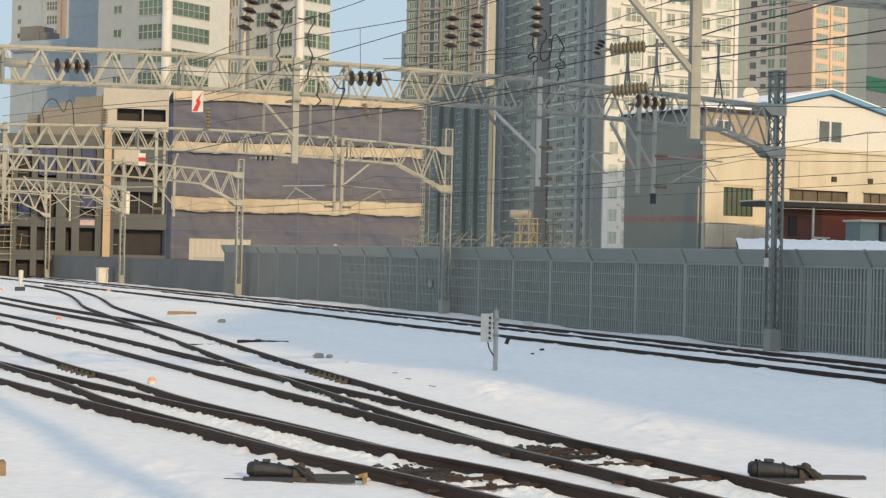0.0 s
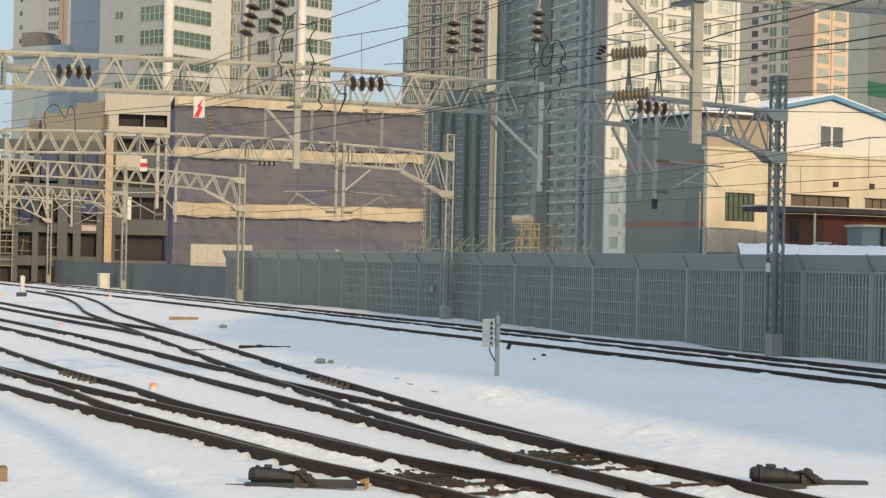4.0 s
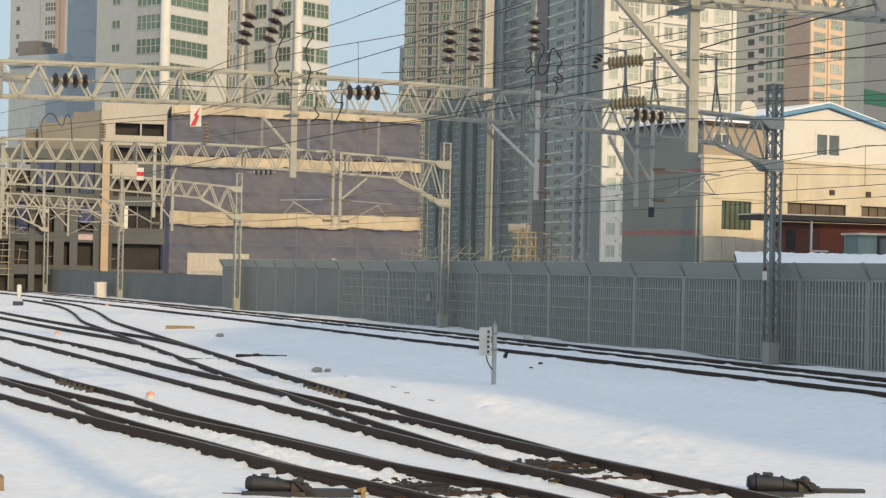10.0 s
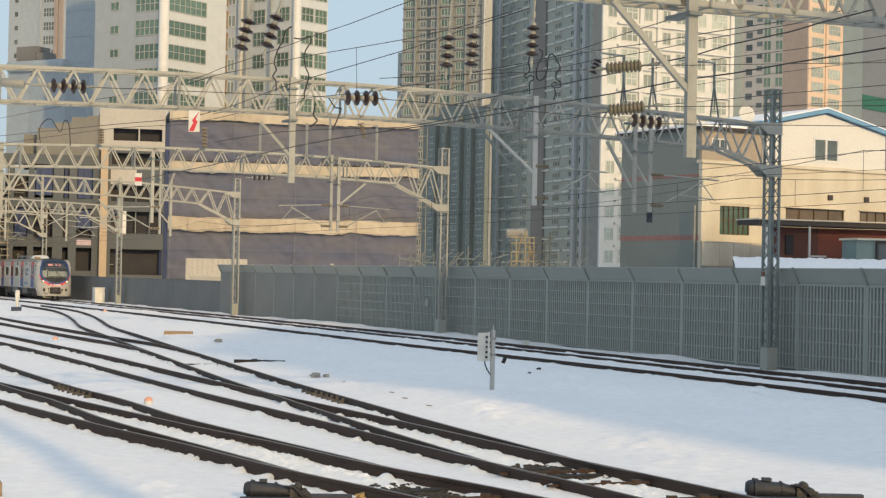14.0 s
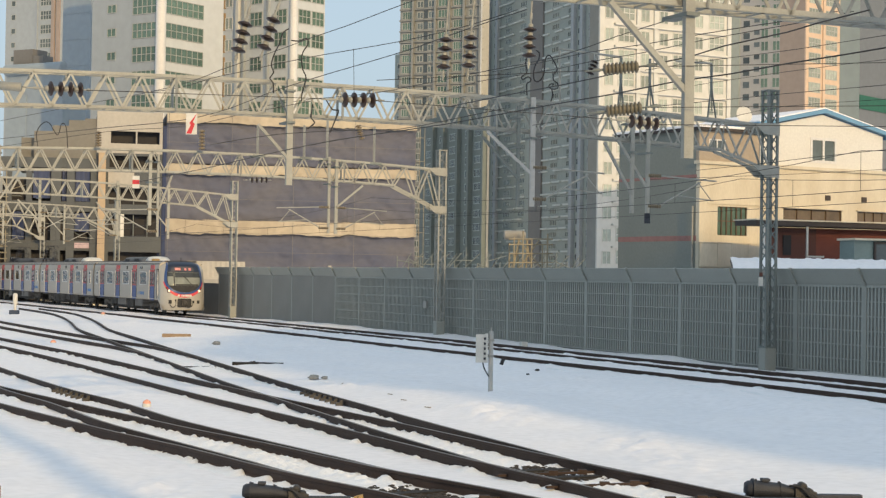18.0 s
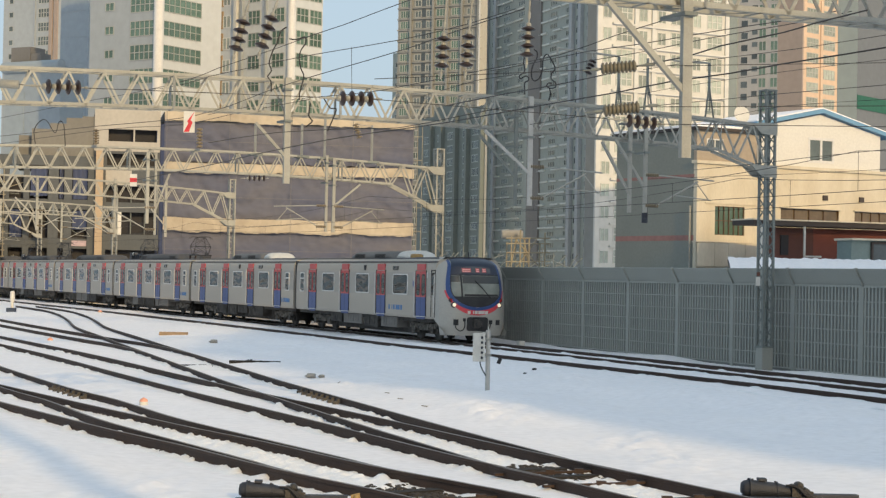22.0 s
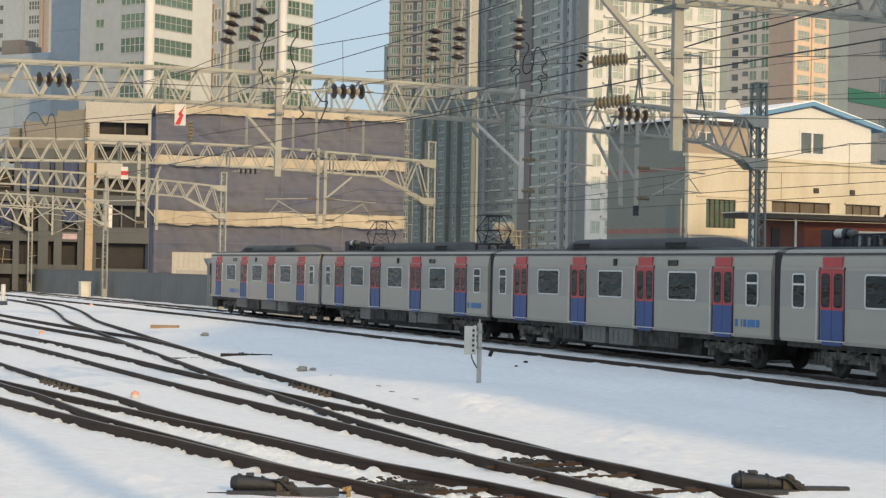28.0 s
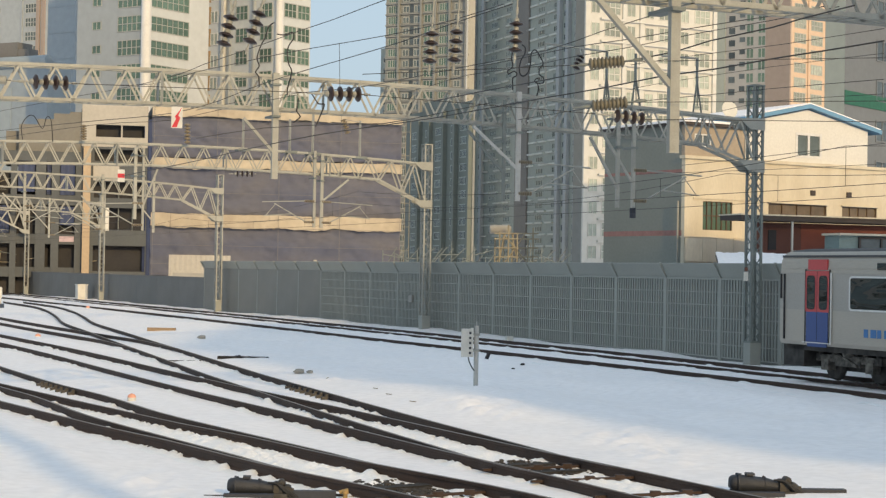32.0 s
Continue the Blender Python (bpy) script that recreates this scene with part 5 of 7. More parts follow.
def build_cream_house():
    b = thing("commercial_building", "cream rendered building with a gabled rooftop house", "building", place(12.3, 82, 31))
    holes = [(1.12, 2.96, 5.05, 6.42), (5.26, 9.12, 5.86, 6.47), (10.18, 12.6, 5.86, 6.46), (13.4, 15.4, 5.86, 6.46)]
    g = Geo()
    holed(g, 19, -0.3, 8.45, holes, 0.0, 0.25)
    part("front_wall", g, CREAM, b)
    # side face given the grey-green it shows in shade, not the front's cream
    g = Geo()
    g.box((0.0, 0.26, -0.3), (0.25, 6.3, 10.15))
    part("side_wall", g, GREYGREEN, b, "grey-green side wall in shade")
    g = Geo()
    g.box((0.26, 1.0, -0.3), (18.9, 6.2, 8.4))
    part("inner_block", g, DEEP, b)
    g = Geo()
    red = material("faded_red_stripe", (0.34, 0.18, 0.16), 0.85)
    for lo, hi in ((4.75, 5.0), (7.75, 7.9)):
        g = Geo()
        g.box((-0.006, 0.2, lo), (0.0, 6.3, hi))
        part("side_stripe", g, red, b, "faded red painted stripe")
    g = Geo()
    g.box((-0.1, -0.12, 8.4), (19, 0.3, 8.55))
    g.box((0.5, -0.05, 6.52), (4.2, 0.0, 6.6))
    part("ledge", g, CREAM, b)
    # upper wall in a darker brown than the front below
    g = Geo()
    holed(g, 3.7, 8.55, 10.0, [(0.62, 1.56, 9.02, 9.58)], 0.05, 0.3, 0.0)
    part("upper_wall", g, BROWNWALL, b, "brown upper wall, darker than the front")
    g = Geo()
    g.box((-0.25, -0.2, 10.0), (4.3, 6.4, 10.12))
    part("flat_roof", g, DARKTRIM, b)
    g = Geo()
    g.box((-0.3, -0.26, 10.13), (4.4, 6.4, 10.24))
    part("roof_snow", g, SNOW, b, "snow on the flat roof")
    # gabled house on the roof
    L, R, P = 3.75, 11.9, 7.75
    zp = 11.2
    win = (7.06, 8.67, 8.85, 9.97)
    g = Geo()
    holed(g, R, 8.55, 10.35, [win], 0.02, 0.25, L)
    g.add([(L, 0.02, 10.35), (R, 0.02, 10.35), (P, 0.02, zp), (L, 0.25, 10.35), (R, 0.25, 10.35), (P, 0.25, zp)], [(0, 1, 2), (3, 4, 5), (0, 2, 5, 3), (1, 2, 5, 4)])
    part("gable_wall", g, WHITEWALL, b, "white panel gable wall")
    g = Geo()
    for xa, za, xb, zb in ((L - 0.3, 10.38, P, zp + 0.06), (P, zp + 0.06, R + 0.75, 10.22)):
        g.add([(xa, -0.25, za), (xb, -0.25, zb), (xb, 7, zb), (xa, 7, za), (xa, -0.25, za + 0.2), (xb, -0.25, zb + 0.2), (xb, 7, zb + 0.2), (xa, 7, za + 0.2)],
              [(0, 1, 2, 3), (4, 5, 6, 7), (0, 1, 5, 4), (1, 2, 6, 5), (2, 3, 7, 6), (3, 0, 4, 7)])
    part("gable_roof", g, BLUEROOF, b, "blue metal roof edge")
    g = Geo()
    for xa, za, xb, zb in ((L - 0.25, 10.59, P, zp + 0.27), (P, zp + 0.27, R + 0.7, 10.43)):
        g.add([(xa, -0.2, za), (xb, -0.2, zb), (xb, 7, zb), (xa, 7, za), (xa, -0.2, za + 0.06), (xb, -0.2, zb + 0.06), (xb, 7, zb + 0.06), (xa, 7, za + 0.06)],
              [(0, 1, 2, 3), (4, 5, 6, 7), (0, 1, 5, 4), (1, 2, 6, 5), (2, 3, 7, 6), (3, 0, 4, 7)])
    part("gable_snow", g, SNOW, b, "thin snow on the gable roof")
    window(b, window_mesh(1.61, 1.12, 2, GLASSHAZE, FRAMEWHITE, 0.13), Matrix.Translation((7.865, 0.08, 8.85)))
    window(b, window_mesh(0.94, 0.56, 2, GLASSDARK, FRAMEWHITE, 0.06), Matrix.Translation((1.09, 0.12, 9.02)))
    window(b, window_mesh(1.84, 1.37, 6, GLASSGREEN, BROWNFRAME, 0.05, 1), Matrix.Translation((2.04, 0.13, 5.05)), "window with green blinds and dark frame")
    for x0, x1 in ((5.26, 9.12), (10.18, 12.6), (13.4, 15.4)):
        window(b, window_mesh(x1 - x0, 0.6, 4, GLASSBROWN, BROWNFRAME, 0.05), Matrix.Translation(((x0 + x1) / 2, 0.13, 5.86)))
        g = Geo()
        g.box((x0 - 0.1, -0.12, 6.48), (x1 + 0.1, 0.0, 6.53))
        part("window_hood", g, CREAM, b)
    for x in (8.14, 10.6):
        g = Geo()
        g.box((x - 0.15, -0.08, 6.95), (x + 0.15, 0.0, 7.2))
        part("vent", g, DARKTRIM, b, "small dark wall vent")
    for i, (x0, x1) in enumerate(((-0.2, 0.85), (0.87, 1.7), (1.72, 2.75), (2.77, 3.6))):
        g = Geo()
        g.box((x0, -0.34, 3.55), (x1, -0.3, 4.64 + 0.01 * i))
        part("sheet_screen", g, CREAM, b, "upright cream sheet below the window")
    g = Geo()
    g.box((-0.25, -0.36, 4.66), (3.65, 0.0, 4.71))
    part("screen_cap", g, CREAM, b)
    g = Geo()
    g.rod((-0.12, 0.35, -0.2), (-0.12, 0.35, 6.4), 0.05, 8)
    part("drainpipe", g, GALV, b)
    dish = thing("satellite_dish", "white satellite dish on the flat roof", "satellite dish", Matrix.Translation((14.45, 82.9, 10.24)))
    g = Geo()
    g.turned((0, 0, 0.55), (0.05, -0.14, 0.58), ((0, 0.05), (0.4, 0.3), (1, 0.42)), 16)
    part("reflector", g, WHITEBOX, dish)
    g = Geo()
    g.rod((0, 0, 0), (0, 0, 0.56), 0.03)
    part("stand", g, GALV, dish)
    # red shed in front
    s = thing("brick_shed", "dark red shed with a flat overhanging roof", "shed", place(14.01, 78, 20))
    g = Geo()
    g.box((3.65, 0.4, -0.3), (9.5, 1.3, 5.35))
    part("body", g, BRICK, s)
    # shaded stretch of the brick, done with a darker red
    g = Geo()
    g.box((1.25, 0.38, -0.3), (3.65, 1.3, 5.35))
    part("door_wall", g, MAROON, s, "brick front, its shade put into a darker red")
    g = Geo()
    g.box((0.0, -0.5, 5.4), (9.8, 1.4, 5.62))
    part("roof", g, DARKTRIM, s)
    g = Geo()
    g.box((-0.04, -0.55, 5.62), (9.85, 1.45, 5.68))
    part("roof_snow", g, CREAM, s)
    for x in (0.45, 2.68):
        g = Geo()
        g.box((x, -0.4, -0.2), (x + 0.08, -0.32, 5.4))
        if x > 1:
            g.box((2.68, -0.4, 4.0), (3.6, -0.34, 4.08))
        part("post", g, WHITEBOX, s)
    g = Geo()
    g.box((1.9, 0.3, 4.1), (2.3, 0.38, 5.0))
    part("door", g, DEEP, s)
    u = thing("cabin", "small pale green cabin with dark windows", "cabin", place(18.25, 76.2, 18))
    g = Geo()
    g.box((0, 0, -0.3), (5.5, 1.2, 4.75))
    part("body", g, material("pale_green_sheet", (0.22, 0.29, 0.28), 0.6, 0, (0.17, 0.22, 0.21), 1, 10), u)
    window(u, window_mesh(4.4, 1.25, 4, GLASSDARK, DARKTRIM, 0.1), Matrix.Translation((3.2, -0.02, 3.4)))
    g = Geo()
    g.box((-0.1, -0.25, 4.75), (5.8, 1.3, 4.84))
    part("roof", g, CREAM, u)
    r = thing("lean_to_roof", "corrugated lean-to roof under thick snow", "roof", place(11.9, 70.0, 8))
    g, n, rnd = Geo(), 70, random.Random(3)
    v = []
    for j in range(7):
        for i in range(n + 1):
            x, k = 8.5 * i / n, j / 6
            v.append((x + 1.2 * k, 4.2 * k, 3.40 + 0.48 * k + 0.014 * math.sin(i * 1.6) + 0.035 * rnd.random() + 0.06 * noise.noise((x * 0.9, k * 2, 4.0)) - (0.1 if j == 0 else 0)))
    g.add(v, [(j * (n + 1) + i, j * (n + 1) + i + 1, (j + 1) * (n + 1) + i + 1, (j + 1) * (n + 1) + i) for j in range(6) for i in range(n)], True)
    part("snow_layer", g, SNOW, r)
    g = Geo()
    g.add([(0, 0, 3.3), (8.5, 0, 3.3), (9.7, 4.2, 3.78), (1.2, 4.2, 3.78), (0, 0, 3.22), (8.5, 0, 3.22), (9.7, 4.2, 3.7), (1.2, 4.2, 3.7)], [(0, 1, 2, 3), (4, 5, 6, 7), (0, 1, 5, 4), (1, 2, 6, 5), (2, 3, 7, 6), (3, 0, 4, 7)])
    for x in (0.3, 3, 6, 8.2):
        g.box((x, 0.1, -0.3), (x + 0.12, 0.22, 3.25))
        g.box((x + 1.1, 4.0, -0.3), (x + 1.22, 4.12, 3.7))
    part("roof_frame", g, DARKTRIM, r)
    # works clutter behind the noise wall
    w = thing("scaffold_stack", "sunlit scaffold stack behind the noise wall", "scaffold", place(4.2, 96, 10))
    g, rnd = Geo(), random.Random(8)
    for x in (0, 0.5, 1.0, 1.9):
        g.rod((x, 0, -0.2), (x, 0, 5.0 + 0.5 * rnd.random()), 0.05, 6)
        g.rod((x, 1.2, -0.2), (x, 1.2, 4.8), 0.05, 6)
    for z in (3.2, 3.7, 4.2, 4.7, 5.0):
        g.rod((-0.3, 0, z), (2.2, 0, z + 0.05), 0.045, 6)
    for k in range(7):
        g.rod((rnd.uniform(-0.2, 1.8), 0.1, 3.2), (rnd.uniform(-0.2, 1.8), 0.1, 5.0), 0.04, 6)
    tagged(part("scaffold_pole", g, SCAFFOLD, w), kind="stuff")
    g = Geo()
    g.turned((-0.4, 0.8, 5.25), (0.8, 0.8, 5.25), ((0, 0.2), (0.08, 0.26), (0.92, 0.26), (1, 0.2)), 14)
    part("tank", g, CONCRETE, w, "grey tank on the scaffold")
    w = thing("site_scaffold", "dark jumble of site frames behind the wall", "scaffold", place(-2.6, 112, 10))
    g = Geo()
    for k in range(16):
        x = k * 0.75
        g.rod((x, 0, -0.2), (x, 0, 3.6 + rnd.random() * 1.4), 0.04, 5)
        g.rod((x, 0, 3 + rnd.random()), (x + 1.2, 0, 3.2 + rnd.random() * 1.3), 0.04, 5)
        g.rod((x, 0.5, 2.6 + rnd.random()), (x + 1.0, 0.5, 4.4), 0.035, 5)
    tagged(part("scaffold_pole", g, GALVDARK, w), kind="stuff")


def build_station():
    """An unseen dark hall added behind the camera: it closes the place and darkens the reflections in the panes."""
    t = thing("station_hall", "long dark unseen hall, added to darken the pane reflections", "building", place(-170, -58, 0), kind="structure")
    g = Geo()
    g.box((0, 0, -0.3), (215, 8, 17))
    part("wall", g, SLATE, t)
    # platform out of view; its dark top also dims the pane reflections
    p = thing("platform", "dark asphalt platform on which the camera stands", "platform", place(-90, -16, 0), kind="structure")
    g = Geo()
    g.box((0, 0, -0.3), (180, 18.6, 1.08))
    part("retaining_wall", g, CONCRETE, p)
    g = Geo()
    g.box((-0.1, 0, 1.08), (180.1, 18.8, 1.2))
    part("asphalt", g, SLEEPER, p)


def build_yard_pole():
    """An unseen tall pole, placed behind the camera to draw a soft streak of shade over the snow."""
    p = thing("lighting_pole", "tall concrete pole, out of view, placed for its shade", "pole", Matrix.Translation((17.9, -27.6, 0)))
    g = Geo()
    g.turned((0, 0, -0.3), (0, 0, 24), ((0, 0.42), (0.3, 0.36), (1, 0.26)), 16)
    part("shaft", g, CONCRETE, p)


def build_shade():
    """The tall block behind the platform, out of view, whose shade lies over the main line."""
    g = Geo()
    g.box((0, 0, -0.3), (90, 30, 70))
    t = thing("high_rise_block", "plain high-rise behind the platform, only its shade in view", "building", place(71.9, -122, 0), kind="structure")
    part("wall", g, TOWERBEIGE, t)


# ---- the train: six cars, 20.4 m from coupling to coupling; x is forwards ----
PITCH, HALF = 20.4, 9.95
SIDE = [(1.50, 0.96), (1.555, 1.06), (1.56, 2.2), (1.55, 3.0), (1.52, 3.3), (1.46, 3.45), (1.34, 3.55), (1.2, 3.59)]
ROOF = [(1.22, 3.585), (1.05, 3.635), (0.5, 3.69), (0.0, 3.705)]


def tube(x0, x1, curve):
    """A mirrored cross-section carried from x0 to x1."""
    g = Geo()
    right = [(a, b) for a, b in curve]
    ring = right + [(-a, b) for a, b in reversed(right) if a > 0]
    g.sweep([Vector((x0, 0, 0)), Vector((x1, 0, 0))], ring)
    return g


def side_box(g, sgn, x0, x1, z0, z1, y0, y1):
    a, b = sorted((sgn * y0, sgn * y1))
    g.box((x0, a, z0), (x1, b, z1))


def round_rect(cx, cz, w, h, r, n=4):
    """The outline of a round-cornered rectangle."""
    out = []
    for k, (sx, sz) in enumerate(((1, 1), (-1, 1), (-1, -1), (1, -1))):
        for i in range(n + 1):
            a = math.pi / 2 * (k + i / n)
            out.append((cx + sx * (w / 2 - r) + r * math.cos(a), cz + sz * (h / 2 - r) + r * math.sin(a)))
    return out


def side_pane(g, sgn, cx, cz, w, h, r, y0, y1):
    """A round-cornered plate in a car's side."""
    ring = round_rect(cx, cz, w, h, r)
    n = len(ring)
    g.add([(x, sgn * y, z) for y in (y0, y1) for x, z in ring], [tuple(range(n)), tuple(range(n, 2 * n))[::-1]] + [(i, (i + 1) % n, n + (i + 1) % n, n + i) for i in range(n)])


def side_rim(g, sgn, cx, cz, w, h, r, t, y0, y1):
    """A round-cornered frame of width t round an opening w by h."""
    a, b = round_rect(cx, cz, w, h, r), round_rect(cx, cz, w + 2 * t, h + 2 * t, r + t)
    n = len(a)
    pts = [(x, sgn * y, z) for ring, y in ((a, y1), (b, y1), (b, y0), (a, y0)) for x, z in ring]
    g.add(pts, [(q * n + i, q * n + (i + 1) % n, (q + 1) % 4 * n + (i + 1) % n, (q + 1) % 4 * n + i) for q in range(4) for i in range(n)])


def build_door(car, x, sgn):
    g = Geo()
    g.m = 0
    side_box(g, sgn, x - 0.58, x + 0.58, 1.9, 3.04, 1.545, 1.578)
    side_box(g, sgn, x - 0.47, x + 0.47, 3.07, 3.36, 1.52, 1.57)
    g.m = 1
    side_box(g, sgn, x - 0.53, x + 0.53, 1.06, 1.9, 1.545, 1.578)
    side_box(g, sgn, x - 0.47, x + 0.47, 0.93, 1.03, 1.545, 1.572)
    g.m = 2
    side_box(g, sgn, x - 0.008, x + 0.008, 1.06, 3.04, 1.55, 1.581)
    for e in (-0.61, 0.58):
        side_box(g, sgn, x + e, x + e + 0.02, 1.02, 3.08, 1.545, 1.585)
    door = part("door", g, (DOORRED, DOORBLUE, RUBBER), car, "red over blue sliding door")
    for e in (-0.3, 0.3):
        g = Geo()
        side_pane(g, sgn, x + e, 2.44, 0.36, 0.9, 0.09, 1.56, 1.581)
        glass_ = part("door_glass", g, CARGLASS, door)
        g = Geo()
        side_rim(g, sgn, x + e, 2.44, 0.36, 0.9, 0.09, 0.022, 1.56, 1.586)
        part("gasket", g, RUBBER, glass_)
    g = Geo()
    side_box(g, sgn, x - 0.72, x - 0.685, 1.02, 3.0, 1.575, 1.61)
    side_box(g, sgn, x - 0.7, x + 0.7, 1.03, 1.055, 1.575, 1.60)
    part("grab_rail", g, FRAMEWHITE, door)


def build_window(car, x, w, z0, z1, sgn, split=False):
    h = z1 - z0
    g = Geo()
    side_rim(g, sgn, x, (z0 + z1) / 2, w, h, 0.07, 0.05, 1.545, 1.59)
    if split:
        side_box(g, sgn, x - w / 2, x + w / 2, z1 - 0.3, z1 - 0.24, 1.545, 1.588)
    win = part("window", g, FRAMEWHITE, car, "aluminium-framed car window")
    g = Geo()
    side_pane(g, sgn, x, (z0 + z1) / 2, w + 0.01, h + 0.01, 0.07, 1.54, 1.574)
    part("pane", g, CARGLASS, win)


def wheelset(bogie, x):
    for sgn in (-1, 1):
        g = Geo()
        a, b = (x, sgn * 0.68, 0.43), (x, sgn * 0.815, 0.43)
        g.turned(a, b, ((0, 0.46), (0.15, 0.46), (0.25, 0.43), (0.9, 0.425), (0.92, 0.36), (0.75, 0.33), (0.72, 0.14), (1.2, 0.12)), 24)
        part("wheel", g, UNDER, bogie)
    g = Geo()
    g.rod((x, -0.7, 0.43), (x, 0.7, 0.43), 0.085, 10)
    part("axle", g, UNDER, bogie)


def build_bogie(car, x):
    g = Geo()
    for sgn in (-1, 1):
        y = sgn * 1.0
        g.bar((x - 1.55, y, 0.62), (x + 1.55, y, 0.62), 0.16, 0.2)
        g.bar((x - 0.6, y, 0.5), (x + 0.6, y, 0.5), 0.2, 0.16)
        for e in (-1.05, 1.05):
            g.box((x + e - 0.17, y - 0.13, 0.28), (x + e + 0.17, y + 0.13, 0.58))
            g.turned((x + e - 0.32, y, 0.58), (x + e - 0.32, y, 0.86), ((0, 0.1), (1, 0.1)), 10)
            g.turned((x + e + 0.32, y, 0.58), (x + e + 0.32, y, 0.86), ((0, 0.1), (1, 0.1)), 10)
        g.turned((x, y, 0.68), (x, y, 0.98), ((0, 0.2), (0.5, 0.24), (1, 0.2)), 12)
        g.rod((x - 0.5, sgn * 1.12, 0.45), (x + 0.55, sgn * 1.12, 0.8), 0.035, 6)
    g.box((x - 0.35, -1.0, 0.5), (x + 0.35, 1.0, 0.85))
    bogie = part("bogie", g, BOGIE, car, "dusty brown-grey bogie")
    for e in (-1.05, 1.05):
        wheelset(bogie, x + e)


def build_panto(car, x, z):
    """A diamond pantograph on four insulators, its arms braced crosswise."""
    g = Geo()
    for sx in (-0.62, 0.62):
        for sy in (-0.5, 0.5):
            g.turned((x + sx, sy, z), (x + sx, sy, z + 0.24), ((0, 0.05), (0.2, 0.09), (0.35, 0.05), (0.5, 0.09), (0.65, 0.05), (0.8, 0.09), (1, 0.05)), 10)
    base = part("pantograph", g, PORCELAIN, car, "diamond pantograph raised to the wire")
    g = Geo()
    for sy in (-0.5, 0.5):
        g.rod((x - 0.8, sy, z + 0.27), (x + 0.8, sy, z + 0.27), 0.04, 6)
    for e in (-0.8, -0.3, 0.3, 0.8):
        g.rod((x + e, -0.5, z + 0.27), (x + e, 0.5, z + 0.27), 0.03, 6)
    part("frame", g, IRON, base)
    for e in (-1, 1):
        g = Geo()
        knee, top = (x + 0.6 * e, z + 0.84), (x + 0.1 * e, z + 1.42)
        foot = (x + 0.16 * e, z + 0.3)
        for sy in (-1, 1):
            g.rod((foot[0], 0.5 * sy, foot[1]), (knee[0], 0.52 * sy, knee[1]), 0.026, 6)
            g.rod((knee[0], 0.52 * sy, knee[1]), (top[0], 0.3 * sy, top[1]), 0.02, 6)
            g.rod((knee[0], 0.52 * sy, knee[1]), (top[0], -0.3 * sy, top[1]), 0.013, 5)
            g.rod((foot[0], 0.5 * sy, foot[1]), (knee[0], -0.52 * sy, knee[1]), 0.013, 5)
        g.rod((knee[0], -0.55, knee[1]), (knee[0], 0.55, knee[1]), 0.022, 6)
        g.rod((top[0], -0.34, top[1]), (top[0], 0.34, top[1]), 0.02, 6)
        part("arm", g, IRON, base)
    g = Geo()
    for e in (-0.17, 0.17):
        g.bar((x + e, -0.6, z + 1.47), (x + e, 0.6, z + 1.47), 0.05, 0.035)
        for s in (-1, 1):
            g.bar((x + e, s * 0.6, z + 1.47), (x + e, s * 0.78, z + 1.34), 0.035, 0.025)
    part("collector_head", g, IRON, base)


def build_switch_gear(car, x):
    """Breaker box, white cylinders, insulators and bus bar on a roof tray from x on."""
    g = Geo()
    g.box((x - 0.2, -0.75, 3.6), (x + 3.4, 0.75, 3.68))
    g.box((x, -0.5, 3.68), (x + 0.55, 0.4, 4.16))
    for e in (0.95, 1.35, 1.9, 2.5, 3.1):
        for y in (-0.35, 0.35):
            g.turned((x + e, y, 3.66), (x + e, y, 4.0), ((0, 0.06), (0.2, 0.1), (0.35, 0.06), (0.55, 0.1), (0.7, 0.06), (0.9, 0.1), (1, 0.06)), 8)
    for y in (-0.35, 0.35):
        g.rod((x + 0.9, y, 4.02), (x + 3.2, y, 4.02), 0.03, 6)
    gear = part("switch_gear", g, IRON, car, "dark roof switch gear and insulators")
    for x0, x1, r, mat in ((0.56, 1.0, 0.13, WHITEBOX), (1.0, 1.18, 0.15, IRON), (1.18, 1.5, 0.1, ROOFGREY)):
        g = Geo()
        g.turned((x + x0, -0.35, 4.06), (x + x1, -0.35, 4.06), ((0, r * 0.75), (0.08, r), (0.92, r), (1, r * 0.75)), 12)
        part("breaker_cylinder", g, mat, gear, "white cylinder of the breaker" if mat is WHITEBOX else "")


def roof_unit(car, x0, x1, h, mat, label, grille=True, w=1.02):
    g = Geo()
    ring = [(w, 3.58), (w, 3.6 + h * 0.45), (w * 0.86, 3.6 + h * 0.85), (w * 0.55, 3.6 + h), (0, 3.62 + h)]
    ring = ring + [(-a, b) for a, b in reversed(ring) if a > 0]
    n = len(ring)
    pts = []
    for x, k in ((x0, 0.25), (x0 + 0.25, 0.8), (x0 + 0.6, 1.0), (x1 - 0.6, 1.0), (x1 - 0.25, 0.8), (x1, 0.25)):
        pts += [(x, a * (0.94 + 0.06 * k), 3.58 + (b - 3.58) * k) for a, b in ring]
    g.add(pts, [(i * n + j, i * n + (j + 1) % n, (i + 1) * n + (j + 1) % n, (i + 1) * n + j) for i in range(5) for j in range(n)], True)
    unit = part("roof_unit", g, mat, car, label)
    if grille:
        for sgn in (-1, 1):
            for xa, xb in ((x0 + 0.75, x0 + 2.0), (x1 - 2.2, x1 - 0.9)):
                for i in range(5):
                    g = Geo()
                    side_box(g, sgn, xa, xb, 3.66 + i * h * 0.1, 3.685 + i * h * 0.1, w - 0.03, w + 0.02)
                    part("grille_slat", g, RUBBER, unit)


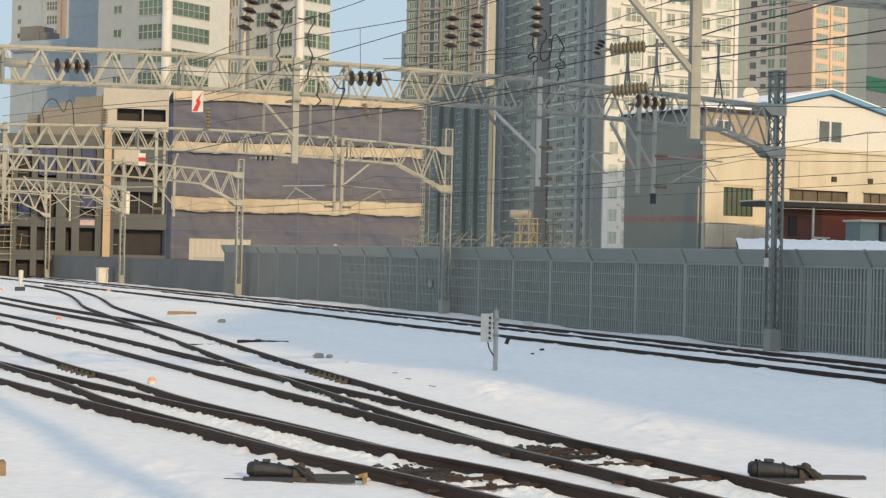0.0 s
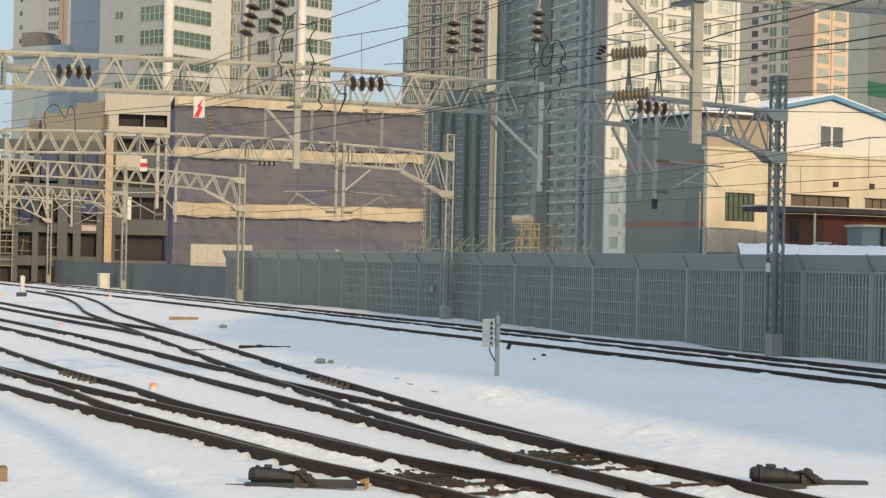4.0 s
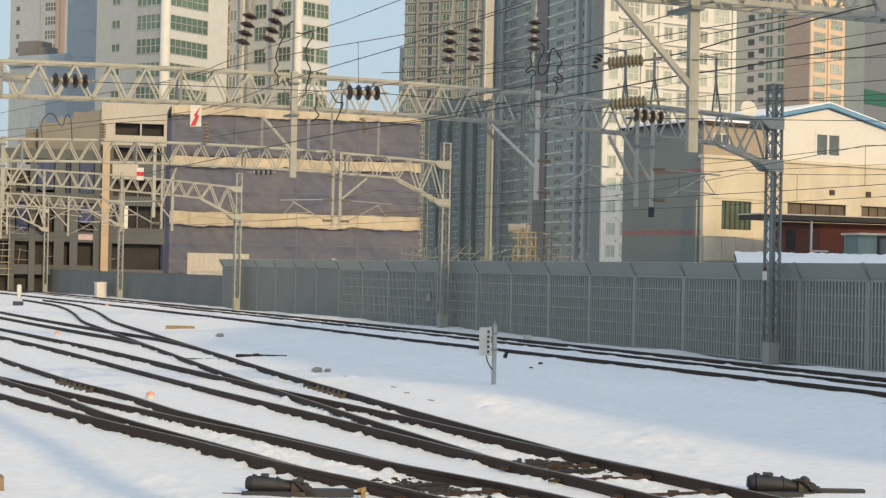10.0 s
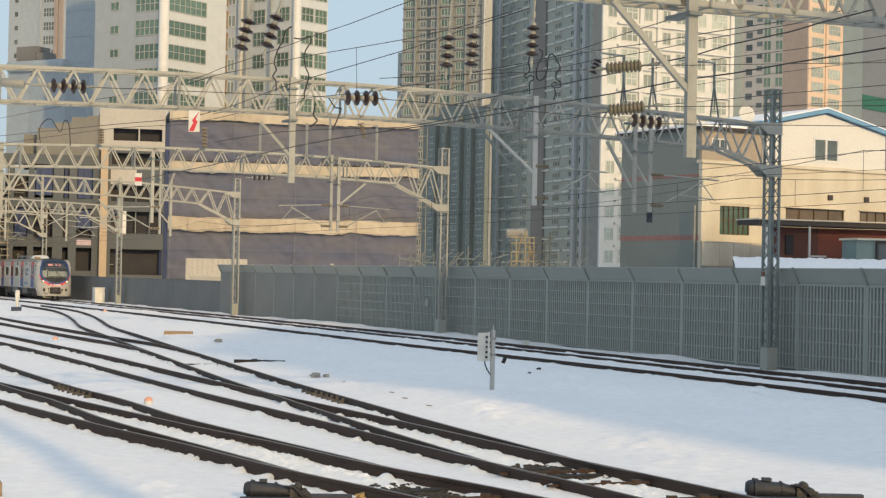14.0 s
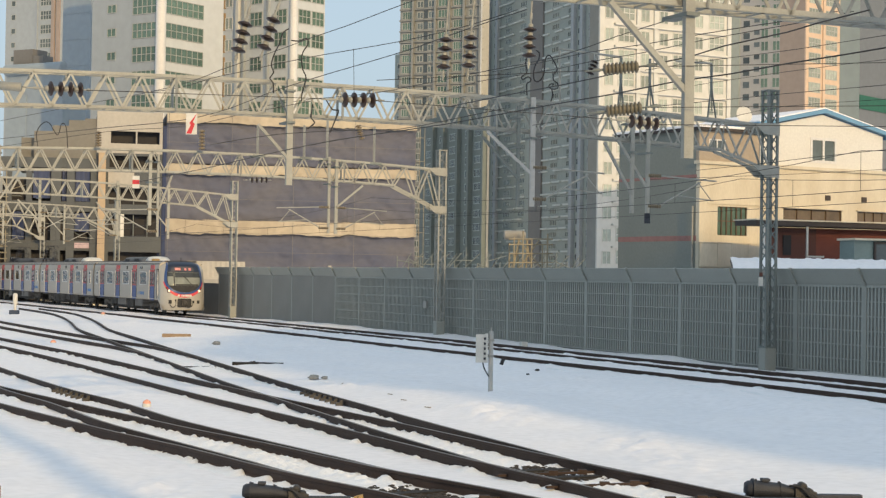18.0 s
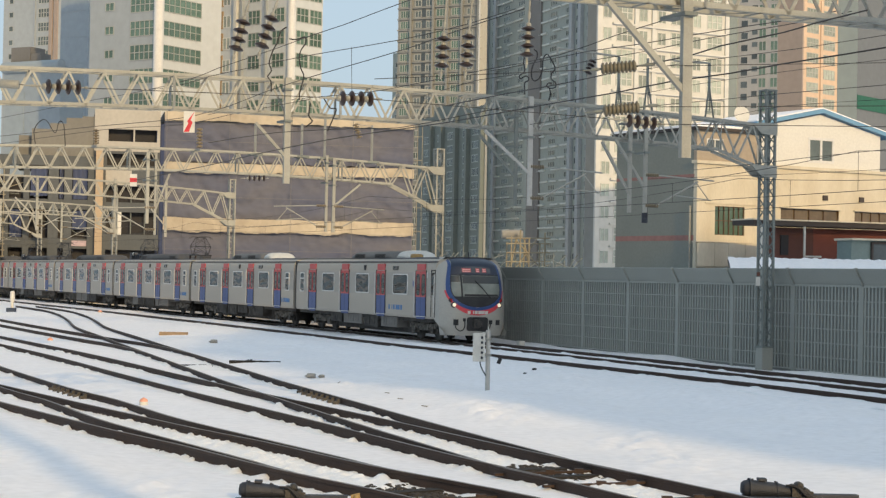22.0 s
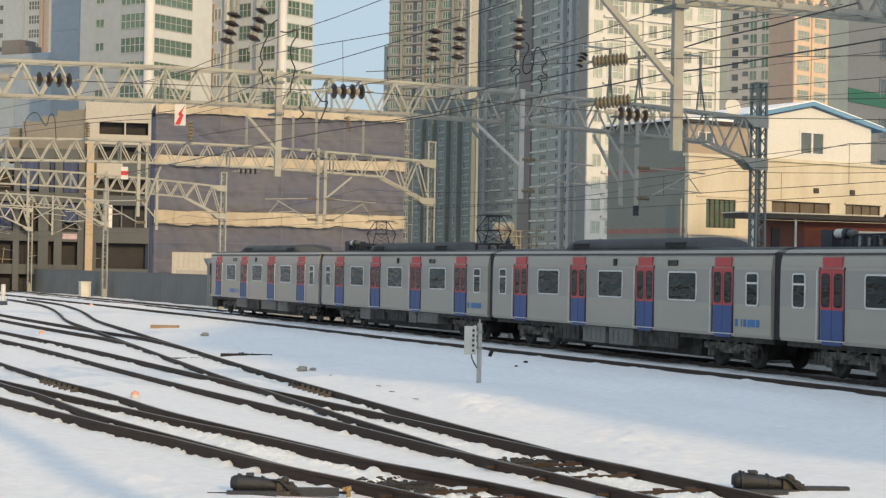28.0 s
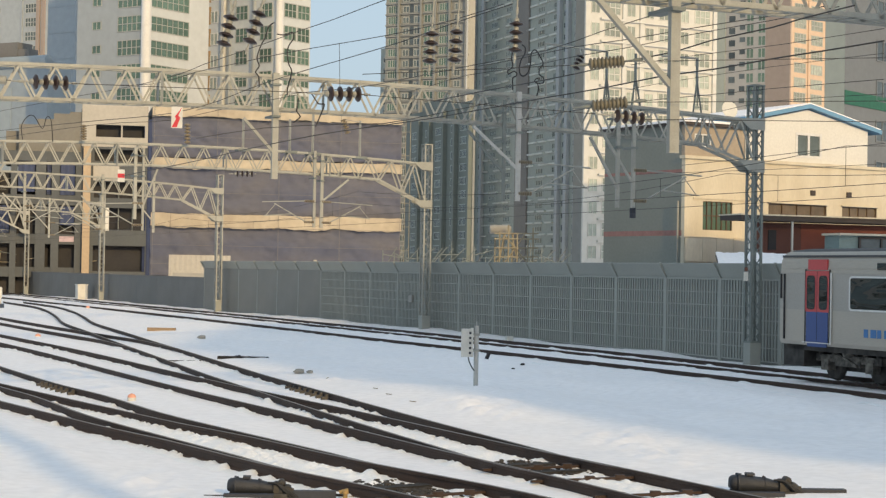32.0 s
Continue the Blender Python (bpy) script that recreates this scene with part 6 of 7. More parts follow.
def under_boxes(car, spans, seed):
    rnd = random.Random(seed)
    for x0, x1 in spans:
        for sgn in (-1, 1):
            z = rnd.uniform(0.36, 0.5)
            g = Geo()
            side_box(g, sgn, x0, x1, z, 0.93, 0.55, 1.42)
            for k in range(int((x1 - x0) / 0.35)):
                side_box(g, sgn, x0 + 0.1 + k * 0.35, x0 + 0.32 + k * 0.35, z + 0.1, 0.85, 1.42, 1.435)
            part("equipment_case", g, rnd.choice((UNDER, UNDERGREY, UNDERGREY)), car)


def car_shell(name, label, front):
    """A car with doors, windows and running gear; front is where its straight sides end."""
    car = thing(name, label, "train car", group="cars of the commuter train")
    part("body_shell", tube(-HALF, front, SIDE), STAINLESS, car, "brushed stainless car side")
    part("roof", tube(-HALF, front, ROOF), CARROOF, car, "sooty curved roof")
    doors = (-7.305, -2.435, 2.435, 7.305)
    for sgn in (-1, 1):
        g = Geo()
        side_box(g, sgn, -HALF + 0.02, front, 1.95, 2.98, 1.54, 1.563)
        part("window_band", g, STAINLESSBAND, car)
        for z in (1.25, 1.45, 1.65, 3.1):
            g = Geo()
            side_box(g, sgn, -HALF + 0.02, front, z, z + 0.015, 1.535, 1.565 if z < 3 else 1.553)
            part("side_bead", g, STAINLESS, car)
        g = Geo()
        side_box(g, sgn, -HALF, front, 3.42, 3.48, 1.42, 1.5)
        part("gutter", g, CARROOF, car)
        for x in doors:
            build_door(car, x, sgn)
        for x in (-4.87, 0.0, 4.87):
            build_window(car, x, 1.7, 2.02, 2.86, sgn)
        build_window(car, -8.95, 0.58, 1.95, 2.86, sgn, True)
        g = Geo()
        side_box(g, sgn, 3.93, 4.53, 3.08, 3.26, 1.5, 1.572)
        part("destination_box", g, CARGLASS, car)
        g = Geo()
        side_box(g, sgn, 0.2, 0.4, 3.06, 3.3, 1.5, 1.58)
        part("side_lamp", g, RUBBER, car)
        for i, w in enumerate((0.22, 0.3, 0.2, 0.2, 0.08, 0.18)):
            g = Geo()
            end = 9.35 - 0.235 * i if front > 9.5 else 5.1 - 0.3 * i
            side_box(g, sgn, end - w * 0.85, end, 1.28, 1.5, 1.54, 1.566)
            part("operator_mark", g, LOGOBLUE, car, "blue bar of the operator mark")
    g = Geo()
    g.box((-HALF - 0.24, -1.44, 0.96), (-HALF, 1.44, 3.5))
    part("gangway", g, RUBBER, car, "black gangway bellows")
    g = Geo()
    g.box((-HALF + 0.1, -1.35, 0.8), (front - 0.1, 1.35, 0.98))
    g.box((-5.0, -0.9, 0.22), (5.0, 0.9, 0.82))
    g.box((-8.6, -0.6, 0.26), (8.2, 0.6, 0.82))
    g.bar((-HALF - 0.12, 0, 0.75), (-HALF + 1.0, 0, 0.75), 0.3, 0.3)
    part("underframe", g, UNDER, car)
    for x in (-7.0, 7.0 if front > 9.5 else 6.5):
        build_bogie(car, x)
    return car


def build_mid_car(seed, spans, pantos, unit):
    car = car_shell("train_car", "stainless commuter car with red and blue doors", HALF)
    for sgn in (-1, 1):
        build_window(car, 8.95, 0.58, 1.95, 2.86, sgn, True)
    g = Geo()
    g.box((HALF, -1.44, 0.96), (HALF + 0.24, 1.44, 3.5))
    part("gangway", g, RUBBER, car, "black gangway bellows")
    under_boxes(car, spans, seed)
    roof_unit(car, *unit)
    for x in pantos:
        build_panto(car, x, 3.66)
    if pantos:
        build_switch_gear(car, -9.5)
        g = Geo()
        g.box((8.35, -0.3, 3.62), (8.6, 0.3, 3.86))
        g.turned((8.48, 0, 3.86), (8.48, 0, 4.16), ((0, 0.12), (0.3, 0.08), (0.5, 0.12), (0.8, 0.07), (1, 0.05)), 10)
        part("roof_arrester", g, IRON, car, "dark arrester beside the pantograph")
    return car


NOSE = 9.95
HOOD = material("dark_navy_hood", (0.018, 0.026, 0.05), 0.3, 0, (0.015, 0.022, 0.04), 1.5, 12)
PANETOP = material("dark_windscreen_top", (0.045, 0.05, 0.05), 0.1, 0, (0.03, 0.034, 0.034), 1.5, 8)
SIGNGREY = material("grey_sign_glass", (0.09, 0.095, 0.105), 0.15, 0, (0.07, 0.075, 0.085), 2, 10)
SIGNPALE = material("pale_sign_light", (0.8, 0.4, 0.36), 0.4, emit=0.15)


def nose_at(u, z):
    """A point of the rounded front: u from side to side, z up."""
    w = 1.555 if z < 2.9 else 1.555 - 0.5 * ((z - 2.9) / 0.8) ** 2.2
    if z < 0.9:
        w -= 0.12 * ((0.9 - z) / 0.6) ** 2
    lean = 0.55 * max(0.0, (z - 1.45) / 2.2) ** 1.6 + 0.6 * max(0.0, (z - 3.25) / 0.43) ** 2.4
    x = NOSE - lean - 0.62 * abs(u) ** 4.5 - 0.12 * max(0.0, (0.8 - z) / 0.5) ** 2
    return Vector((x, u * w, z))


def nose_on(y, z, lift=0.0):
    """The point of the front at y metres off its middle."""
    w = nose_at(1, z).y
    p = nose_at(max(-1, min(1, y / w)), z)
    return p + Vector((lift, lift * 0.7 * y / w, lift * 0.3 if z > 2 else 0))


def nose_strip(inner, outer, z0, z1, lift, sides=(-1, 1), rows=46, cols=16):
    """A smooth patch of the front between two half widths that follow z, from z0 to z1."""
    g = Geo()
    zs = [z0 + (z1 - z0) * (1 - math.cos(math.pi / 2 * (k / rows))) for k in range(rows + 1)]
    for sgn in sides:
        pts = []
        for z in zs:
            a, b = inner(z), outer(z)
            pts += [nose_on(sgn * (a + (b - a) * j / cols), z, lift) for j in range(cols + 1)]
        c = cols + 1
        g.add(pts, [(i * c + j, i * c + j + 1, (i + 1) * c + j + 1, (i + 1) * c + j) for i in range(rows) for j in range(cols)], True)
    return g


def bowl(w, h, zc=2.3, top=0.0):
    """Half width of a U whose round foot hangs h under zc; above zc it narrows by top a metre."""
    def width(z):
        if z >= zc:
            return w - top * (z - zc) ** 2
        k = (zc - z) / h
        return w * math.sqrt(1 - k * k) if k < 1 else 0.0
    return width


def nose_pane(y0, y1, z0, z1, lift, edge=None, rows=12, cols=18):
    """A glazed field of the front; edge narrows it to the mask's outline."""
    g, pts = Geo(), []
    for i in range(rows + 1):
        z = z0 + (z1 - z0) * i / rows
        lim = edge(z) if edge else 9
        a, b = max(y0, -lim), min(y1, lim)
        pts += [nose_on(a + (b - a) * j / cols, z, lift) for j in range(cols + 1)]
    c = cols + 1
    g.add(pts, [(i * c + j, i * c + j + 1, (i + 1) * c + j + 1, (i + 1) * c + j) for i in range(rows) for j in range(cols)], True)
    return g


def build_cab_car():
    front = 8.9
    car = car_shell("cab_car", "stainless cab car with a rounded blue and red nose", front)
    g, nz, nu, pts = Geo(), 80, 72, []
    for i in range(nz + 1):
        pts += [nose_at(-1 + 2 * j / nu, 0.3 + 3.38 * i / nz) for j in range(nu + 1)]
    g.add(pts, [(i * (nu + 1) + j, i * (nu + 1) + j + 1, (i + 1) * (nu + 1) + j + 1, (i + 1) * (nu + 1) + j) for i in range(nz) for j in range(nu)], True)
    for sgn in (-1, 1):
        a = [nose_at(sgn, 0.3 + 3.38 * i / nz) for i in range(nz + 1)]
        b = [Vector((9.75 - 0.9 * min(1, max(0, (p.z - 0.45) / 0.5)), p.y, p.z)) for p in a]
        g.add(a + b, [(i, i + 1, nz + 2 + i, nz + 1 + i) for i in range(nz)], True)
    top = [nose_at(-1 + 2 * j / 24, 3.68) for j in range(25)]
    g.add(top + [Vector((8.85, p.y, 3.68)) for p in top], [(j, j + 1, 26 + j, 25 + j) for j in range(24)])
    part("nose_shell", g, SILVER, car, "silver moulded nose")
    zero = lambda z: 0.0
    mask, blue, red = bowl(1.17, 0.78, 2.3, 0.12), bowl(1.33, 0.92, 2.3, 0.16), bowl(1.385, 1.13)
    part("nose_mask", nose_strip(zero, mask, 1.52, 2.92, 0.006), RUBBER, car, "black mask round the windscreen")
    part("hood", nose_strip(zero, lambda z: mask(z) - 0.1 * max(0, z - 3.3), 2.921, 3.66, 0.006), HOOD, car, "dark navy hood over the windscreen")
    part("blue_band", nose_strip(lambda z: mask(z) + 0.001 if z > 1.52 else 0.0, blue, 1.381, 3.66, 0.006, rows=80), NOSEBLUE, car, "blue band round mask and hood")
    part("red_band", nose_strip(lambda z: blue(z) + 0.001, red, 1.171, 2.24, 0.006, rows=60), NOSERED, car, "red crescent under the blue band")
    inside = bowl(1.13, 0.74, 2.3, 0.12)
    glass_ = part("windscreen", nose_pane(-0.66, 1.2, 1.98, 2.88, 0.014, inside), CABGLASS, car, "dark wraparound windscreen")
    small = part("side_windscreen", nose_pane(-1.2, -0.74, 1.98, 2.88, 0.014, inside), CABGLASS, car, "small second windscreen")
    # dark strips added where the panes lack the pale reflection below
    part("dark_pane_top", nose_pane(-0.64, 1.2, 2.54, 2.86, 0.018, inside), PANETOP, glass_, "darker strip at the top of the windscreen")
    part("dark_pane_top", nose_pane(-1.2, -0.76, 2.6, 2.86, 0.018, inside), PANETOP, small, "darker strip at the top of the windscreen")
    part("dashboard", nose_pane(-0.6, 1.0, 1.99, 2.08, 0.018, inside), RUBBER, glass_, "dark dashboard edge behind the windscreen")
    sign = part("sign_panel", nose_pane(-0.72, 0.72, 2.98, 3.28, 0.012, lambda z: 0.72 - 0.35 * max(0.0, (z - 3.12) / 0.16) ** 2), SIGNGREY, car, "grey glazed sign panel")
    for y0, y1 in ((-0.62, -0.2), (0.02, 0.2), (0.32, 0.52)):
        part("destination_sign", nose_pane(y0, y1, 3.02, 3.2, 0.018), SIGNRED, sign, "lit red destination sign")
        for k in range(2):
            part("sign_row", nose_pane(y0 + 0.03, y1 - 0.03, 3.05 + 0.07 * k, 3.085 + 0.07 * k, 0.021), SIGNPALE, sign)
    for i, w in enumerate((0.15, 0.18, 0.13, 0.13, 0.05, 0.13)):
        y = 0.49 - 0.165 * i
        part("operator_mark", nose_pane(y - w, y, 1.235, 1.365, 0.014, rows=3, cols=3), WHITEBOX, car, "white bar of the operator mark")
    part("access_panel", nose_strip(lambda z: 0.72, lambda z: 1.32, 0.98, 1.45, 0.003, (-1,), 8), SILVER, car, "silver access panel")
    for sgn in (-1, 1):
        for dy, z, r, mat, nm in ((1.06, 1.62, 0.085, LAMP, "headlamp"), (1.17, 1.82, 0.06, TAILRED, "tail_lamp")):
            p = nose_on(sgn * dy, z)
            g = Geo()
            g.turned(p + Vector((-0.08, 0, 0)), p + Vector((0.035, 0, 0)), ((0, r * 1.5), (0.8, r * 1.5), (1, r * 1.25)), 20)
            cup = part("lamp_housing", g, RUBBER, car)
            g = Geo()
            g.turned(p + Vector((0.0, 0, 0)), p + Vector((0.05, 0, 0)), ((0, r), (0.7, r), (1, r * 0.6)), 20)
            part(nm, g, mat, cup)
    # coupler pocket, hoses, jumper sockets
    g = Geo()
    ring = round_rect(0, 0.8, 1.0, 0.6, 0.12)
    n = len(ring)
    g.add([(x, y, z) for x in (NOSE - 0.3, NOSE + 0.006) for y, z in ring], [tuple(range(n)), tuple(range(n, 2 * n))] + [(i, (i + 1) % n, n + (i + 1) % n, n + i) for i in range(n)])
    pocket = part("coupler_pocket", g, RUBBER, car)
    g = Geo()
    g.box((NOSE - 0.1, -0.22, 0.62), (NOSE + 0.13, 0.1, 1.0))
    g.box((NOSE - 0.1, 0.1, 0.7), (NOSE + 0.17, 0.2, 0.9))
    g.turned((NOSE - 0.1, 0.0, 0.8), (NOSE + 0.2, 0.0, 0.8), ((0, 0.16), (0.8, 0.16), (1, 0.1)), 14)
    g.turned((NOSE, -0.12, 0.94), (NOSE + 0.18, -0.12, 0.94), ((0, 0.05), (1, 0.05)), 10)
    part("coupler", g, COUPLER, pocket)
    for pts in (((0.01, -0.62, 1.0), (0.04, -0.6, 0.8), (0.06, -0.66, 0.58), (0.06, -0.82, 0.5), (0.02, -0.97, 0.62), (0.0, -0.98, 0.78)),
                ((0.05, 0.05, 0.66), (0.1, 0.15, 0.52), (0.1, 0.4, 0.52), (0.06, 0.58, 0.7), (0.03, 0.62, 0.9))):
        g = Geo()
        line = spline([(NOSE + a - 0.1 * abs(y) ** 4.5, y, z) for a, y, z in pts], 0.05)
        for a, b in zip(line, line[1:]):
            g.rod(a, b, 0.024, 6)
        part("air_hose", g, RUBBER, car)
    for y, z, w in ((-0.98, 0.87, 0.1), (0.98, 0.87, 0.09), (-0.62, 0.98, 0.05), (0.62, 0.88, 0.07)):
        g = Geo()
        p = nose_on(y, z)
        g.box((p.x - 0.06, y - w, z - 1.25 * w), (p.x + 0.05, y + w, z + 1.25 * w))
        g.box((p.x + 0.05, y - w * 0.6, z - w * 0.4), (p.x + 0.075, y + w * 0.6, z + w * 0.9))
        part("jumper_socket", g, RUBBER, car)
    # wiper, cab doors
    g = Geo()
    g.rod(nose_on(0.62, 1.93, 0.03), nose_on(0.1, 2.5, 0.05), 0.016, 5)
    g.rod(nose_on(0.28, 2.3, 0.05), nose_on(-0.06, 2.66, 0.04), 0.022, 5)
    part("wiper", g, RUBBER, glass_)
    for sgn in (-1, 1):
        g = Geo()
        side_box(g, sgn, 8.45, 8.49, 1.05, 3.08, 1.54, 1.572)
        side_box(g, sgn, 8.86, 8.9, 1.05, 3.08, 1.54, 1.572)
        side_box(g, sgn, 8.45, 8.9, 3.06, 3.1, 1.5, 1.57)
        door = part("cab_door", g, RUBBER, car, "dark seams of the recessed cab door")
        g = Geo()
        side_pane(g, sgn, 8.66, 2.5, 0.3, 0.95, 0.05, 1.54, 1.576)
        part("door_glass", g, CARGLASS, door)
        g = Geo()
        side_box(g, sgn, 8.84, 8.87, 1.25, 2.9, 1.575, 1.61)
        part("grab_rail", g, FRAMEWHITE, door)
        g = Geo()
        side_box(g, sgn, 7.98, 8.06, 2.75, 3.0, 1.555, 1.572)
        part("notice", g, FRAMEWHITE, car, "small white notice")
        g = Geo()
        side_box(g, sgn, 6.35, 6.52, 2.35, 2.62, 1.555, 1.572)
        part("notice", g, DOORBLUE, car, "small blue notice")
    under_boxes(car, ((-4.8, -3.2), (-2.9, -0.4), (0.0, 1.8), (2.2, 4.2)), 2)
    roof_unit(car, -3.2, 2.4, 0.38, ROOFGREY, "grey roof cooling unit with slatted ends")
    roof_unit(car, 2.2, 3.7, 0.4, WHITEBOX, "white rounded roof fairing", False, 0.78)
    g = Geo()
    g.turned((4.2, -0.5, 3.62), (4.2, -0.5, 3.84), ((0, 0.3), (0.8, 0.3), (1, 0.2)), 16)
    part("roof_ventilator", g, WOODEND, car, "ochre round roof ventilator")
    g = Geo()
    g.rod((8.9, 0.0, 3.6), (8.9, 0.0, 3.9), 0.03, 6)
    part("aerial", g, IRON, car)
    return car


def build_tail_car():
    """The trailing car: a flat cab end, its coupler box and hand rails."""
    front = 9.2
    car = car_shell("cab_car", "trailing stainless cab car with a flat end", front)
    g = Geo()
    g.box((front, -1.46, 0.98), (front + 0.07, 1.46, 3.3))
    g.box((front, -1.2, 3.3), (front + 0.06, 1.2, 3.58))
    part("end_wall", g, STAINLESS, car, "flat stainless end wall")
    for y in (-0.95, 0.0, 0.95):
        g = Geo()
        g.box((front + 0.07, y - 0.36, 2.0), (front + 0.09, y + 0.36, 2.95))
        part("end_window", g, CABGLASS, car, "dark end window")
    g = Geo()
    g.box((front - 0.95, -1.35, 0.34), (front + 0.1, 1.35, 0.93))
    part("coupler_box", g, UNDER, car, "black box round the coupler")
    for sgn in (-1, 1):
        for x in (8.93, 9.1):
            g = Geo()
            side_box(g, sgn, x, x + 0.045, 2.25 if x > 9.0 else 1.1, 2.95, 1.55, 1.6)
            part("hand_rail", g, RUBBER, car, "dark cab door rail")
        for y in (0.85,):
            g = Geo()
            g.turned((front + 0.06, sgn * y, 1.5), (front + 0.12, sgn * y, 1.5), ((0, 0.1), (1, 0.08)), 14)
            part("tail_lamp", g, TAILRED, car)
    under_boxes(car, ((-4.8, -3.2), (-2.9, -0.4), (0.0, 1.8), (2.2, 4.2)), 6)
    roof_unit(car, -5.4, 4.9, 0.42, CARROOF, "sooty roof cooling unit")
    return car


def train_s(t):
    """Where the nose stands on the main line at t seconds."""
    u = (t - 22) / 10
    if t < 12:
        return -117.4 - 9.9 * (12 - t)
    gain = np.interp(t, (12, 12.5, 13, 13.5, 14, 14.5, 15.5, 17, 19, 20, 23, 24, 25, 26, 27, 27.5, 28, 28.5, 29, 29.5, 30, 30.5, 31, 31.5, 32),
                     (-6.82, -5.4, -3.95, -2.5, -1.4, -0.5, 0.5, 1.1, 0.6, 0, 0, 0.05, 0.6, 1.2, 1.8, 2.08, 2.25, 2.48, 2.76, 2.94, 3.08, 3.15, 3.12, 2.87, 2.19))
    return -6.033 + 131.02 * u + 20.404 * u * u - 6.071 * u ** 3 + float(gain)


def car_pose(s, back=False):
    a, b = along(s + 6.9)[0], along(s - 6.9)[0]
    d = (a - b) * (-1 if back else 1)
    c = (a + b) / 2
    return Matrix.LocRotScale((c.x, c.y, 0), Euler((0, 0, math.atan2(d.y, d.x))), None)


TRAIN = []


def build_train():
    cab = build_cab_car()
    dark = (CARROOF, "sooty roof cooling unit")
    spans = ((-4.6, -2.6), (-2.3, -0.6), (-0.3, 1.4), (1.8, 4.4))
    two = build_mid_car(4, spans, (), (-3.2, 2.4, 0.38, ROOFGREY, "grey roof cooling unit with slatted ends"))
    roof_unit(two, 2.2, 3.7, 0.4, WHITEBOX, "white rounded roof fairing", False, 0.78)
    five = build_mid_car(9, ((-4.7, -3.4), (-3.0, -1.6), (-1.2, 1.0), (1.4, 2.2), (2.4, 4.6)), (-5.8, 7.1), (-4.8, 5.45, 0.42, *dark))
    three = copy_thing(five, pose(0, 0, 0))
    four = build_mid_car(7, spans, (), (-4.7, 5.0, 0.42, *dark))
    tail = build_tail_car()
    TRAIN.extend((cab, two, three, four, five, tail))


# ---- yard things ----


def build_signal():
    s = thing("position_signal", "white shunting signal box on a steel post", "railway signal", place(1.35, 43.58, 0))
    g = Geo()
    g.rod((0.02, 0, -0.25), (0.02, 0, 1.5), 0.06, 12)
    g.rod((0.02, 0, 1.5), (0.02, 0, 1.6), 0.02, 6)
    part("post", g, POSTGREY, s)
    g = Geo()
    g.box((-0.36, -0.12, 0.72), (-0.1, 0.1, 1.42))
    g.box((-0.12, -0.14, 0.72), (-0.06, 0.12, 1.44))
    box = part("signal_case", g, WHITEBOX, s)
    for i in range(5):
        g = Geo()
        g.box((-0.165, -0.145, 0.79 + 0.125 * i), (-0.11, -0.11, 0.85 + 0.125 * i))
        part("lens", g, IRON, box)
    for z in (0.85, 1.25):
        g = Geo()
        g.box((-0.08, -0.07, z), (0.1, 0.07, z + 0.06))
        part("clamp", g, GALV, s)
    g = Geo()
    pts = [Vector((-0.18 + 0.16 * k, -0.03, 0.72 - 0.35 * k ** 0.6)) for k in [i / 8 for i in range(9)]]
    for a, b in zip(pts, pts[1:]):
        g.rod(a, b, 0.018, 6)
    part("cable", g, RUBBER, s)
    g = Geo()
    g.box((-0.14, -0.1, -0.25), (0.16, 0.1, -0.1))
    part("foot_plate", g, GALV, s)


def hull(g, rings, n=10):
    """A flat-bottomed case; rings are (x, half width, low, high)."""
    pts = []
    for x, w, lo, hi in rings:
        pts += [(x, -w, lo), (x, w, lo)]
        for k in range(n - 1):
            a = math.pi * k / (n - 2)
            pts.append((x, w * math.copysign(abs(math.cos(a)) ** 0.7, math.cos(a)), lo + (hi - lo) * (0.45 + 0.55 * math.sin(a) ** 0.8)))
    m = n + 1
    g.add(pts, [(i * m + j, i * m + (j + 1) % m, (i + 1) * m + (j + 1) % m, (i + 1) * m + j) for i in range(len(rings) - 1) for j in range(m)], True)
    g.add(pts[:m], [tuple(range(m))])
    g.add(pts[-m:], [tuple(range(m))[::-1]])


